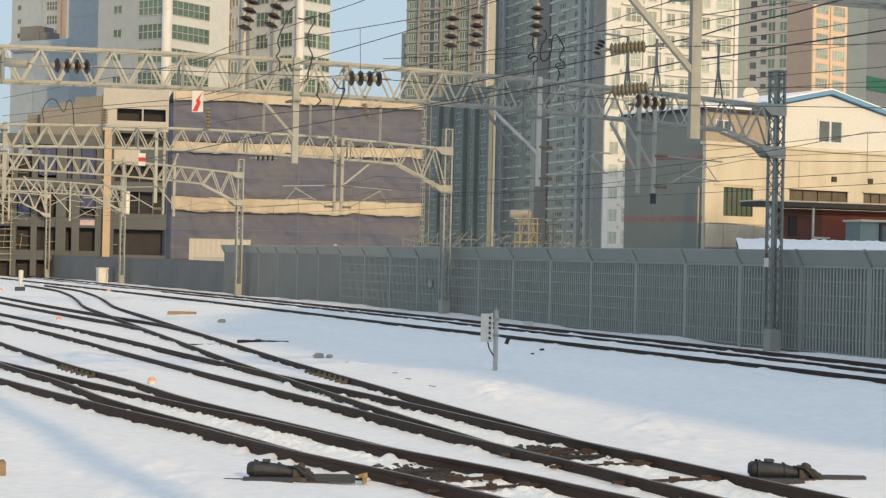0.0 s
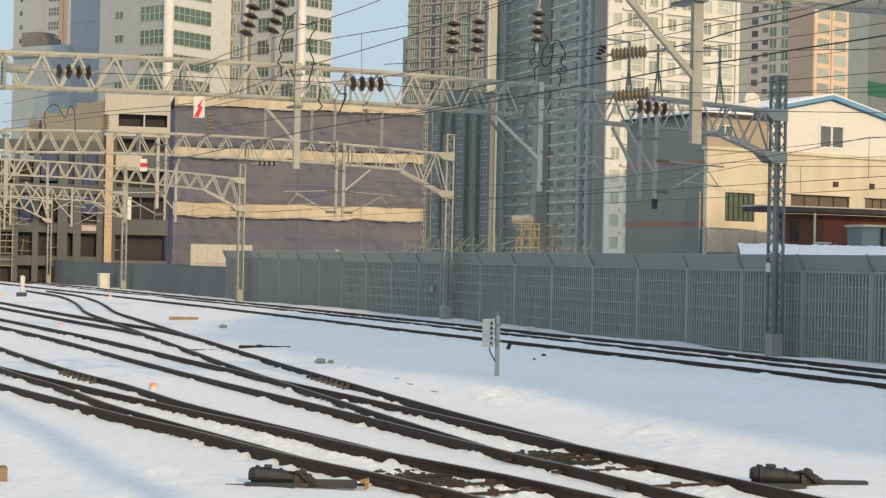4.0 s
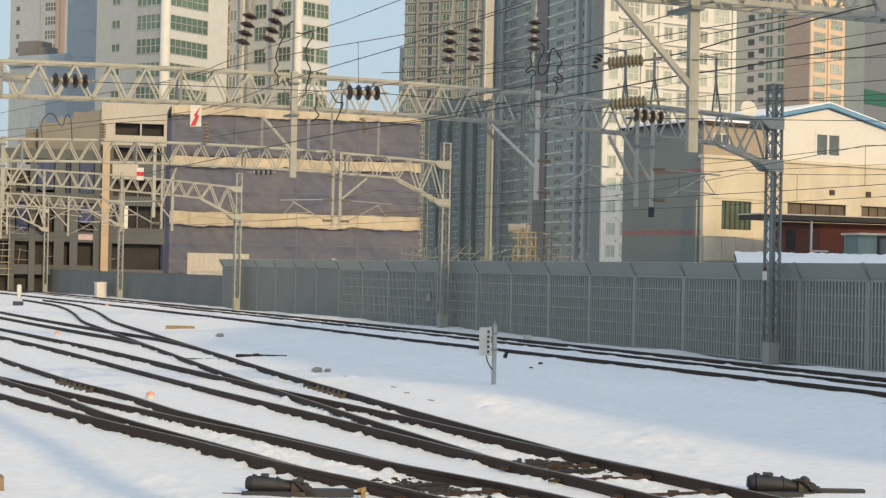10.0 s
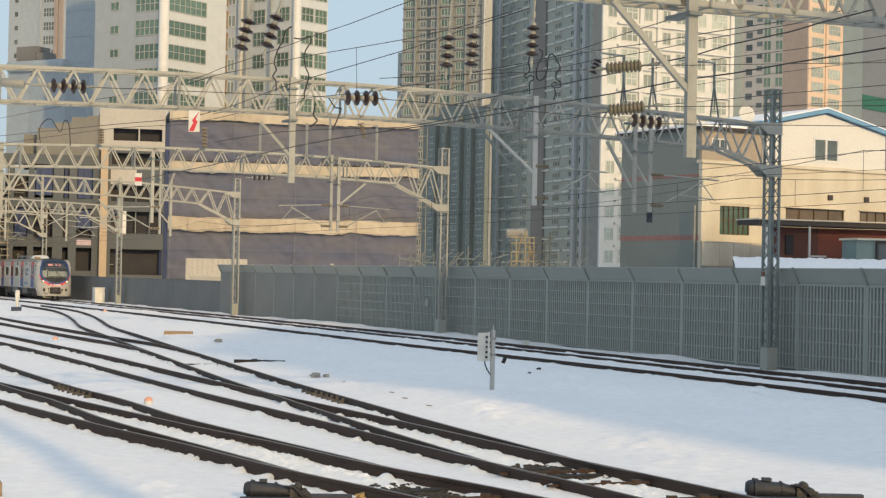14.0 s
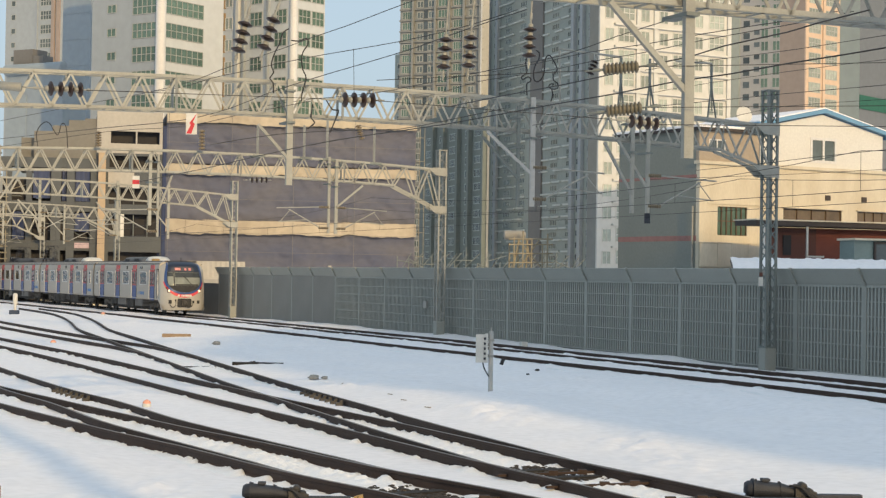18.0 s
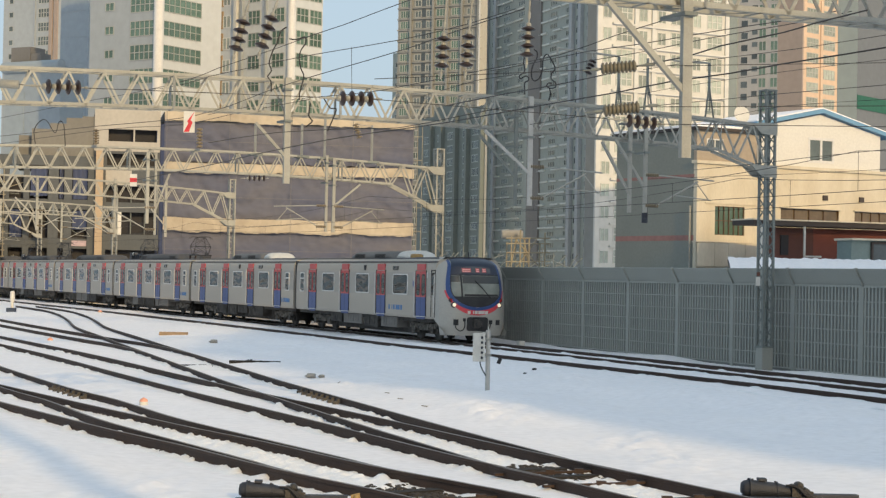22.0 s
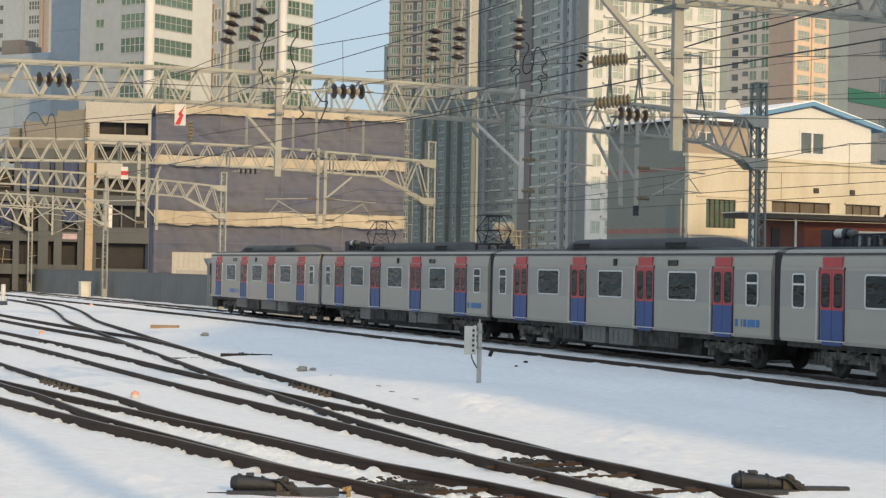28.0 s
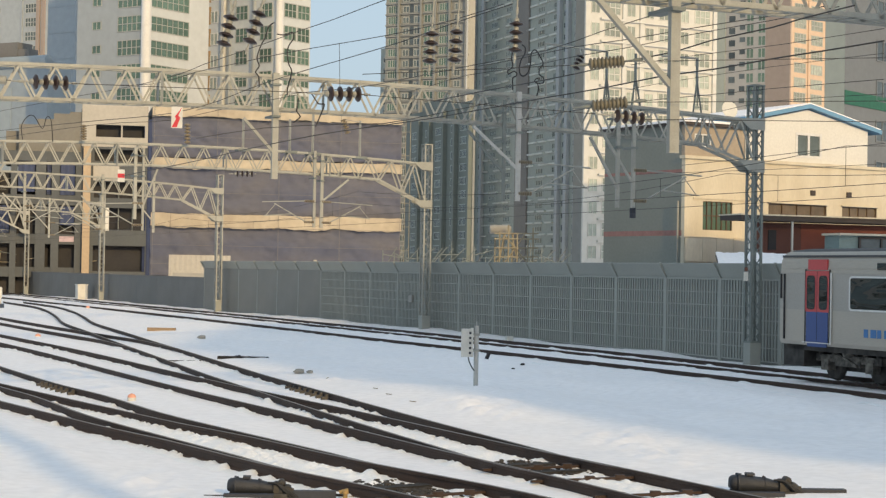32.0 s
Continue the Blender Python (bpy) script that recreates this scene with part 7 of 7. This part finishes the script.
def build_machine(x, y, rz, label, size=1.0, z=-0.14, clamp=False):
    """A point machine: motor case with its cover, gear head with cables, channel irons that carry it."""
    m = thing("point_machine", label, "point machine", Matrix.LocRotScale((x, y, z), Euler((0, 0, radians(rz))), Vector((1, 1, 1)) * size), "point machines of the yard")
    g = Geo()
    hull(g, ((-0.335, 0.04, 0.06, 0.12), (-0.325, 0.085, 0.04, 0.17), (-0.29, 0.105, 0.03, 0.195), (-0.24, 0.11, 0.03, 0.2)))
    part("end_cap", g, IRON, m)
    g = Geo()
    hull(g, ((-0.24, 0.125, 0.02, 0.215), (-0.22, 0.125, 0.02, 0.215), (-0.21, 0.118, 0.02, 0.205), (0.12, 0.112, 0.02, 0.17), (0.27, 0.09, 0.02, 0.125)), 8)
    case = part("motor_case", g, IRON, m)
    for e, h in ((-0.2, 0.2), (-0.06, 0.19), (0.08, 0.175)):
        g = Geo()
        g.turned((e, -0.03, h - 0.03), (e, -0.03, h + 0.02), ((0, 0.024), (0.5, 0.024), (0.55, 0.014), (1, 0.014)), 8)
        part("bolt", g, IRON, case)
    g = Geo()
    g.box((-0.13, -0.07, 0.195), (-0.03, 0.07, 0.225))
    part("cover", g, IRON, m)
    for e, w, hi in ((-0.23, 0.135, 0.225), (0.1, 0.122, 0.185)):
        g = Geo()
        hull(g, ((e - 0.01, w, 0.01, hi), (e + 0.01, w, 0.01, hi)), 8)
        part("flange", g, IRON, m)
    for e, w, h, r in ((0.3, 0.05, 0.17, 0.15), (0.37, 0.04, 0.2, -0.2), (0.45, 0.05, 0.13, 0.3), (0.4, 0.03, 0.1, -0.5)):
        g = Geo()
        g.turned((e, -0.1, h - 0.06), (e, 0.07, h - 0.06), ((0, 0.03), (0.08, 0.05), (0.9, 0.05), (1, 0.03)), 10)
        g.box((-w, -0.12, -0.03), (w, 0.08, h - 0.05), r, (e, 0, 0))
        part("gear_head", g, COUPLER, m)
    for k in range(3):
        g = Geo()
        line = spline([(0.2 + 0.05 * k, -0.08, 0.15), (0.32 + 0.04 * k, -0.16, 0.14 - 0.02 * k), (0.42 + 0.03 * k, -0.17, 0.05), (0.5 + 0.04 * k, -0.13, -0.03)], 0.04)
        for a, b in zip(line, line[1:]):
            g.rod(a, b, 0.014, 5)
        part("cable", g, RUBBER, m)
    g = Geo()
    g.box((-0.3, -0.2, -0.06), (0.45, 0.12, 0.015))
    part("base_plate", g, UNDER, m)
    g = Geo()
    g.box((-0.36, -0.36, -0.1), (0.28, -0.355, 0.03))
    g.box((-0.36, -0.354, 0.022), (0.28, -0.24, 0.03))
    g.box((-0.352, -0.354, -0.1), (-0.34, -0.24, 0.021))
    part("channel_iron", g, IRON, m)
    g = Geo()
    g.box((-0.62, -0.2, -0.09), (-0.3, -0.12, -0.01))
    part("cable_trough", g, UNDER, m)
    g = Geo()
    g.box((0.42, -0.13, -0.05), (1.08, 0.0, 0.05))
    part("guide_beam", g, IRON, m)
    g = Geo()
    g.rod((0.4, 0.06, 0.0), (1.2, 0.08, -0.03), 0.018, 8)
    part("throw_rod", g, RAIL, m)
    if clamp:
        g = Geo()
        g.turned((1.2, -0.1, -0.06), (1.2, -0.1, 0.06), ((0, 0.03), (0.6, 0.03), (0.65, 0.05), (1, 0.03)), 10)
        g.turned((1.12, -0.06, 0.03), (1.24, -0.06, 0.05), ((0, 0.025), (1, 0.035)), 8)
        part("clamp", g, WOODEND, m, "ochre clamp on the rod")
    return m


WOODEND = material("ochre_paint", (0.36, 0.24, 0.09), 0.7, 0, (0.22, 0.15, 0.07), 8, 40)


def build_yard():
    build_signal()
    build_machine(-2.16, 22.7, 3, "dark grey point machine half buried in snow beside the near track", 1.0, -0.09, True)
    build_machine(4.6, 23.75, 1, "dark grey point machine on snow beside the second track", 1.12, -0.09)
    build_machine(-5.85, 56.6, -3, "small dark point machine far out in the snow", 0.7)
    p = thing("timber_sleeper", "dark plank on the snow under a point machine", "timber", place(-5.85, 56.5, -2))
    g = Geo()
    g.box((-0.75, -0.1, -0.14), (0.9, 0.1, -0.02))
    part("baulk", g, SLEEPER, p)
    s = thing("dwarf_signal", "white dwarf signal on a short post", "railway signal", place(-28.51, 117.76, 0))
    g = Geo()
    g.rod((0, 0, -0.2), (0, 0, 0.75), 0.1, 10)
    part("post", g, WHITEBOX, s)
    g = Geo()
    g.turned((0, 0, 0.55), (0, 0, 1.3), ((0, 0.13), (0.1, 0.16), (0.9, 0.16), (1, 0.1)), 14)
    part("head", g, WHITEBOX, s)
    g = Geo()
    g.box((-0.36, -0.2, -0.2), (0.25, 0.2, 0.16))
    part("relay_case", g, material("navy_case", (0.04, 0.06, 0.10), 0.6), s)
    c = thing("track_cabinet", "cream trackside cabinet by the low wall", "cabinet", place(*along(-88.5, -2.2)[0], -65))
    g = Geo()
    g.box((-0.45, -0.42, -0.2), (0.45, 0.42, 1.15))
    part("case", g, WHITEBOX, c)
    g = Geo()
    g.box((-0.5, -0.47, 1.15), (0.5, 0.47, 1.22))
    part("lid", g, WHITEBOX, c)
    for x, y, r in ((-6.36, 38.43, 0.095), (-15.5, 70.5, 0.12), (-22.9, 119.5, 0.15), (-29.7, 117.0, 0.15)):
        b = thing("marker_dome", "faded orange and white marker dome in the snow", "marker", place(x, y, 0), "marker domes")
        g = Geo()
        g.turned((0, 0, -0.18), (0, 0, -0.05), ((0, r * 1.02), (0.6, r * 1.05), (1, r)), 16)
        part("white_base", g, WHITEBOX, b)
        g = Geo()
        g.turned((0, 0, -0.05), (0, 0, -0.05 + r * 0.9), ((0, r), (0.35, r * 0.93), (0.7, r * 0.7), (1, r * 0.15)), 16)
        part("cap", g, ORANGE, b)
    p = thing("timber_sleeper", "weathered timber baulk lying on the snow", "timber", Matrix.LocRotScale((-11.87, 79.3, -0.1), Euler((0, 0, radians(-6))), None))
    g = Geo()
    g.box((-0.6, -0.13, 0), (0.68, 0.13, 0.17))
    part("baulk", g, WOOD, p)
    rnd = random.Random(4)
    for x, y, r in ((3.13, 53.7, 0.09), (2.75, 52.03, 0.06)):
        s = thing("stone", "dark stone lying on the snow", "stone", place(x, y, rnd.uniform(0, 90)), "stones on the snow")
        part("stone_body", lump_mesh([r], [(0, 0, snow_at(x, y) + 0.01)]), BALLAST, s)
    t = thing("steel_offcut", "dark steel offcut standing in the snow", "scrap", Matrix.LocRotScale((2.07, 56.6, -0.1), Euler((0.1, 0.35, 0.2)), None))
    g = Geo()
    g.box((-0.055, -0.04, -0.05), (0.055, 0.04, 0.34))
    g.box((-0.055, -0.1, -0.05), (-0.04, -0.04, 0.34))
    part("angle_bar", g, RUBBER, t)
    for x, y, r, label in ((-8.8, 69.8, 0.2, "pale stone on the snow"), (-3.5, 50.1, 0.19, "broken pale block in the snow"), (-3.2, 50.2, 0.12, "broken pale block in the snow")):
        t = thing("stone", label, "stone", place(x, y, 30), "stones on the snow")
        part("stone_body", lump_mesh([r], [(0, 0, snow_at(x, y) + 0.02)]), CONCRETE, t)
    for x, y, a in ((-2.53, 47.33, 78), (-1.12, 42.49, -74), (-0.76, 40.64, -72), (-0.19, 38.67, -70)):
        t = thing("twig", "thin dry twig on the snow", "twig", place(x, y, a), "twigs on the snow")
        g = Geo()
        z = snow_at(x, y)
        g.rod((-0.16, 0, z + 0.01), (0.17, 0.03, z + 0.02), 0.009, 5)
        part("stick", g, WOOD, t)
    b = thing("buffer_timber", "tan timber end beside the track", "timber", place(-5.75, 22.6, 20))
    g = Geo()
    g.box((-0.7, -0.15, -0.2), (0.12, 0.15, 0.05))
    part("baulk", g, WOOD, b)


def jumper(pts):
    """A loop of cable through its points."""
    t = thing("jumper_cable", "looped black jumper cable on the gantry", "cable", group="jumper cables")
    line, g = spline(pts, 0.08), Geo()
    for p, q in zip(line, line[1:]):
        g.rod(p, q, 0.021, 5)
    part("cable", g, RUBBER, t)


def build_fittings():
    """Insulators, jumper loops, boards and brackets on the gantries."""
    for p, q in (((-2.78, 24.76, 6.46), (-2.90, 24.71, 5.96)), ((-2.39, 24.92, 6.55), (-2.55, 24.85, 6.02)), ((0.07, 25.94, 6.45), (0.04, 25.93, 5.91)),
                 ((0.45, 26.09, 6.51), (0.41, 26.08, 5.95)), ((1.36, 26.47, 6.70), (1.34, 26.46, 6.17))):
        hang(p, q, 4, 0.11)
        rod = thing("hanger_rod", "thin rod that holds an insulator under the beam", "rod", group="hanger rods")
        a, d = Vector(p), (Vector(q) - Vector(p)).normalized()
        g = Geo()
        g.rod(a - d * 0.28, a - d * (7.12 - a.z) / -d.z, 0.018, 6)
        part("rod_bar", g, GALV, rod)
    hang((-6.104, 26.84, 5.65), (-5.561, 27.17, 5.671), 4, 0.12)
    hang((-1.554, 26.86, 5.552), (-1, 27.14, 5.578), 4, 0.12)
    hang((2.893, 26.89, 5.297), (3.422, 27.11, 5.273), 4, 0.105)
    hang((-8.89, 81.5, 7.25), (-8.02, 81.86, 7.28), 4, 0.15)
    hang((4.97, 55.77, 9.89), (4.77, 55.68, 9.4), 4, 0.135)
    for p, q in (((-15.46, 78.78, 9.2), (-15.45, 78.78, 8.5)), ((-11.03, 80.61, 9.5), (-11.01, 80.62, 8.55)), ((-3.95, 83.55, 10.09), (-3.72, 83.64, 9.39))):
        ins = thing("insulator", "small dusty ribbed insulator on the gantry", "insulator", group="insulator strings")
        part("ribbed_rod", insulator(Vector(p), Vector(q), 6, 0.12, 0.05), PORCELAINGREY, ins)
    for p, q in (((2.53, 27.0, 6.10), (3.07, 27.0, 6.16)), ((2.58, 27.0, 5.45), (3.13, 27.0, 5.52))):
        ins = thing("insulator", "long ribbed khaki insulator strung on a wire", "insulator", group="insulator strings")
        part("ribbed_rod", insulator(Vector(p), Vector(q), 9, 0.08, 0.066), KHAKI, ins)
        u = (Vector(q) - Vector(p)).normalized()
        for a, b in ((Vector(p) - u * 0.3, Vector(p)), (Vector(q), Vector(q) + u * 0.3)):
            g = Geo()
            g.turned(a, b, ((0, 0.01), (0.45, 0.013), (0.5, 0.026), (0.8, 0.03), (0.85, 0.02), (1, 0.02)), 8)
            part("fitting", g, GALVDARK, ins)
    for p, q in (((4.97, 55.8, 9.87), (4.97, 56.42, 10.19)), ((-3.95, 83.55, 10.07), (-3.17, 84.52, 10.05))):
        rod = thing("hanger_rod", "thin rod that holds a slanted insulator", "rod", group="hanger rods")
        g = Geo()
        g.rod(p, q, 0.018, 6)
        part("rod_bar", g, GALV, rod)
    t = thing("line_weight", "grey steel cylinder strung on a wire", "fitting")
    g = Geo()
    g.turned((-6.87, 27, 5.70), (-6.5, 27, 5.68), ((0, 0.04), (0.03, 0.07), (0.97, 0.07), (1, 0.04)), 18)
    part("cylinder", g, GALV, t)
    for p, q in (((-7.6, 27, 5.72), (-6.1, 27, 5.67)), ((-5.5, 27, 5.65), (-1.5, 27, 5.57)), ((-1.0, 27, 5.56), (2.95, 27, 5.31)), ((3.4, 27, 5.26), (8.5, 27.6, 5.35)),
                 ((3.0, 27, 6.15), (7.5, 27.4, 6.35)), ((3.1, 27, 5.52), (7.4, 27, 5.62)), ((-1.0, 27.2, 5.9), (2.6, 27, 6.10))):
        wire("span_wire", [p, q], 0.006, "thin span wire across the tracks")
    wire("span_wire", [(-1.36, 27, 6.36), (-1.34, 27.0, 5.66)], 0.004, "thin wire that holds an insulator")
    # pipe portals and A-frames that stand on the nearest whole gantry
    a = Vector((*MASTS[0], 0))

    def up(d, z):
        return a + ACROSS * d + Vector((0, 0, z))

    for apex, l, r, base, arm in (((5.76, 10.13), 5.87, 5.62, 8.3, ((8.01, 10.25), (7.96, 8.3))), ((4.68, 10.14), 4.83, 4.45, 8.25, ()), ((2.33, 10.13), 2.47, 2.12, 8.2, ((3.7, 10.13),))):
        t = thing("beam_bracket", "narrow steel A-frame standing on the gantry", "bracket", group="brackets on the gantries")
        for d in (l, r):
            g = Geo()
            g.bar(up(d, base), up(apex[0], apex[1] - 0.75), 0.05, 0.05)
            part("leg", g, GALVDARK, t)
        g = Geo()
        g.bar(up((l + r) / 2, base + 0.35), up(apex[0], apex[1] - 0.75), 0.03, 0.03)
        g.bar(up(l, base + 0.3), up(r, base + 0.3), 0.03, 0.03)
        part("brace", g, GALVDARK, t)
        g = Geo()
        g.bar(up(apex[0], apex[1] - 0.8), up(*apex), 0.075, 0.075)
        part("head", g, GALVDARK, t)
        for p, q in zip((apex, *arm), arm):
            g = Geo()
            g.rod(up(*p), up(*q), 0.035, 8)
            part("pipe", g, GALV, t)
    b = Vector((*MASTS[1], 0))
    for d, z0, z1 in ((9.43, 8.42, 9.9), (7.12, 8.42, 10.0), (5.96, 8.39, 10.6), (3.55, 8.3, 10.1)):
        t = thing("beam_bracket", "upright steel post standing on the gantry", "bracket", group="brackets on the gantries")
        g = Geo()
        g.bar(b + ACROSS * d + Vector((0, 0, z0)), b + ACROSS * d + Vector((0, 0, z1)), 0.09, 0.09)
        part("upright", g, GALV, t)
        g = Geo()
        g.box((-0.3, -0.28, z0 - 0.05), (0.3, 0.28, z0 + 0.06), 0.4, (b + ACROSS * d)[:2] + (0,))
        part("foot", g, GALVDARK, t)
    # loops of jumper cable
    for pts in (((-4.58, 52.08, 10.21), (-4.74, 52.01, 10.08), (-4.83, 51.98, 9.76), (-4.97, 51.92, 9.45), (-5.06, 51.88, 9.10), (-4.99, 51.91, 8.87), (-5.10, 51.86, 8.69), (-5.00, 51.90, 8.56), (-4.98, 51.91, 8.25)),
                ((-4.50, 52.11, 9.87), (-4.29, 52.20, 9.86), (-4.04, 52.30, 9.96), (-4.01, 52.32, 9.79), (-4.15, 52.26, 9.54), (-4.19, 52.24, 9.30), (-4.14, 52.26, 8.99), (-4.05, 52.30, 8.76), (-4.16, 52.25, 8.27), (-4.17, 52.25, 8.05)),
                ((2.73, 55.11, 9.87), (2.69, 55.09, 9.63), (2.74, 55.11, 9.45), (2.69, 55.09, 9.32), (2.57, 55.04, 9.24), (2.59, 55.05, 9.14), (2.67, 55.08, 9.18), (2.78, 55.13, 9.24), (2.87, 55.16, 9.17), (2.84, 55.15, 9.08), (2.74, 55.11, 9.02), (2.75, 55.11, 8.65)),
                ((3.55, 55.44, 8.90), (3.59, 55.46, 8.72), (3.53, 55.44, 8.50))):
        jumper(pts)
    for pts in (((3.02, 55.23, 10.10), (3.13, 55.27, 10.02), (3.12, 55.27, 9.82), (3.00, 55.21, 9.61), (2.95, 55.19, 9.34), (2.99, 55.21, 9.13), (3.13, 55.27, 9.12), (3.26, 55.32, 9.29), (3.31, 55.35, 9.53), (3.32, 55.35, 9.76), (3.36, 55.37, 9.91), (3.47, 55.41, 9.97), (3.60, 55.47, 9.80), (3.73, 55.52, 9.54), (3.62, 55.47, 9.39), (3.60, 55.47, 9.19), (3.75, 55.53, 9.09), (3.74, 55.52, 8.93), (3.56, 55.45, 8.90), (3.45, 55.40, 8.98), (3.54, 55.44, 9.07), (3.62, 55.47, 9.04)),
                ((-3.84, 52.39, 7.98), (-3.88, 52.37, 7.57), (-3.77, 52.41, 7.44), (-3.97, 52.33, 7.24)), ((-3.46, 52.54, 8.15), (-3.25, 52.63, 7.85), (-3.08, 52.70, 7.86), (-3.13, 52.68, 7.65), (-3.32, 52.60, 7.16)),
                ((-18.01, 77.99, 8.41), (-18.07, 77.97, 9.02), (-17.85, 78.06, 9.44), (-17.57, 78.17, 9.50), (-17.21, 78.32, 8.96), (-17.05, 78.39, 9.48), (-16.86, 78.47, 9.34), (-16.77, 78.50, 8.39))):
        jumper(pts)
    for d, z0, z1, r in ((4.9, 4.7, 5.03, 0.1),):
        t = thing("balance_weight", "dark balance weight under a drop post", "weight")
        p = a + ACROSS * d + Vector((-ACROSS.y, ACROSS.x, 0)) * 0.34
        g = Geo()
        g.turned(p + Vector((0, 0, z0)), p + Vector((0, 0, z1)), ((0, r), (0.48, r), (0.5, r * 0.9), (0.52, r), (1, r)), 14)
        part("iron_weight", g, IRON, t)
    w = Matrix(wall_pose(-19.6))
    t = thing("wall_box", "small pale box fixed to the noise wall", "box", w)
    g = Geo()
    g.box((-0.22, -0.16, 1.25), (0.22, -0.06, 1.6))
    part("case", g, CONCRETE, t)
    t = thing("marker_block", "small white block at the foot of the wall", "marker", Matrix(wall_pose(-6.4, -2.4)))
    g = Geo()
    g.box((-0.14, -0.14, -0.2), (0.14, 0.14, 0.06))
    part("block", g, WHITEBOX, t)
    # boards
    t = thing("sign_board", "white board with a red flash hung on the gantry", "sign", Matrix.Translation((-7.2, 50.4, 6.86)))
    g = Geo()
    g.box((-0.16, 0, 0), (0.16, 0.02, 0.62))
    board = part("board", g, WHITEBOX, t)
    g = Geo()
    g.add([(0.16, -0.004, 0.62), (0.07, -0.004, 0.5), (-0.06, -0.004, 0.33), (-0.02, -0.004, 0.27), (-0.15, -0.004, 0.02), (0.0, -0.004, 0.02), (0.1, -0.004, 0.3), (0.04, -0.004, 0.36)], [(0, 1, 2, 3, 4, 5, 6, 7)])
    part("flash", g, RED, board, "red lightning flash")
    t = thing("sign_board", "white board with a red bar hung on the gantry", "sign", Matrix.Translation((-13.13, 75.4, 6.48)))
    g = Geo()
    g.box((-0.15, 0, 0), (0.15, 0.02, 0.54))
    board = part("board", g, WHITEBOX, t)
    g = Geo()
    g.box((-0.15, -0.006, 0.18), (0.15, 0.0, 0.36))
    part("bar", g, RED, board)
    t = thing("mast_plate", "small white and red plate on a mast", "sign", Matrix.Translation((MASTS[0].x - 0.3, MASTS[0].y - 0.3, 2.95)))
    g = Geo()
    g.box((-0.075, 0, -0.24), (0.075, 0.02, 0.06))
    part("plate", g, WHITEBOX, t)
    g = Geo()
    g.box((-0.05, 0, 0.09), (0.06, 0.02, 0.22))
    part("red_plate", g, MAROON, t)


# ---- build ----
build_ground()
build_track("A", "rusty rails of the near track standing out of snow")
build_track("A2", "rusty rails that join the near track", (0.004, 0.004))
build_track("B", "rusty rails of the second track standing out of snow")
build_track("B2", "rusty rails of the crossover from the main line", (0.004, 0.004))
build_track("C", "rusty rails of the far yard track")
build_track("T", "rails of the main line beside the noise wall", (0.0, 0.03))
build_track("T2", "rails of the parallel line, one nearly buried in snow", (0.0, 0.175))
build_wall()
build_overhead()
build_wires()
build_towers()
build_site()
build_cream_house()
build_shade()
build_yard_pole()
build_station()
build_yard()
build_fittings()
build_train()
build_banks()
build_turnouts()


def motions():
    times = [0.0, 3.0, 6.0, 9.0, 11.0] + [12 + 0.5 * i for i in range(41)]
    for i, car in enumerate(TRAIN):
        walk(car, [(t, car_pose(train_s(t) - 9.7 - PITCH * i, i == 5)) for t in times])


motions()
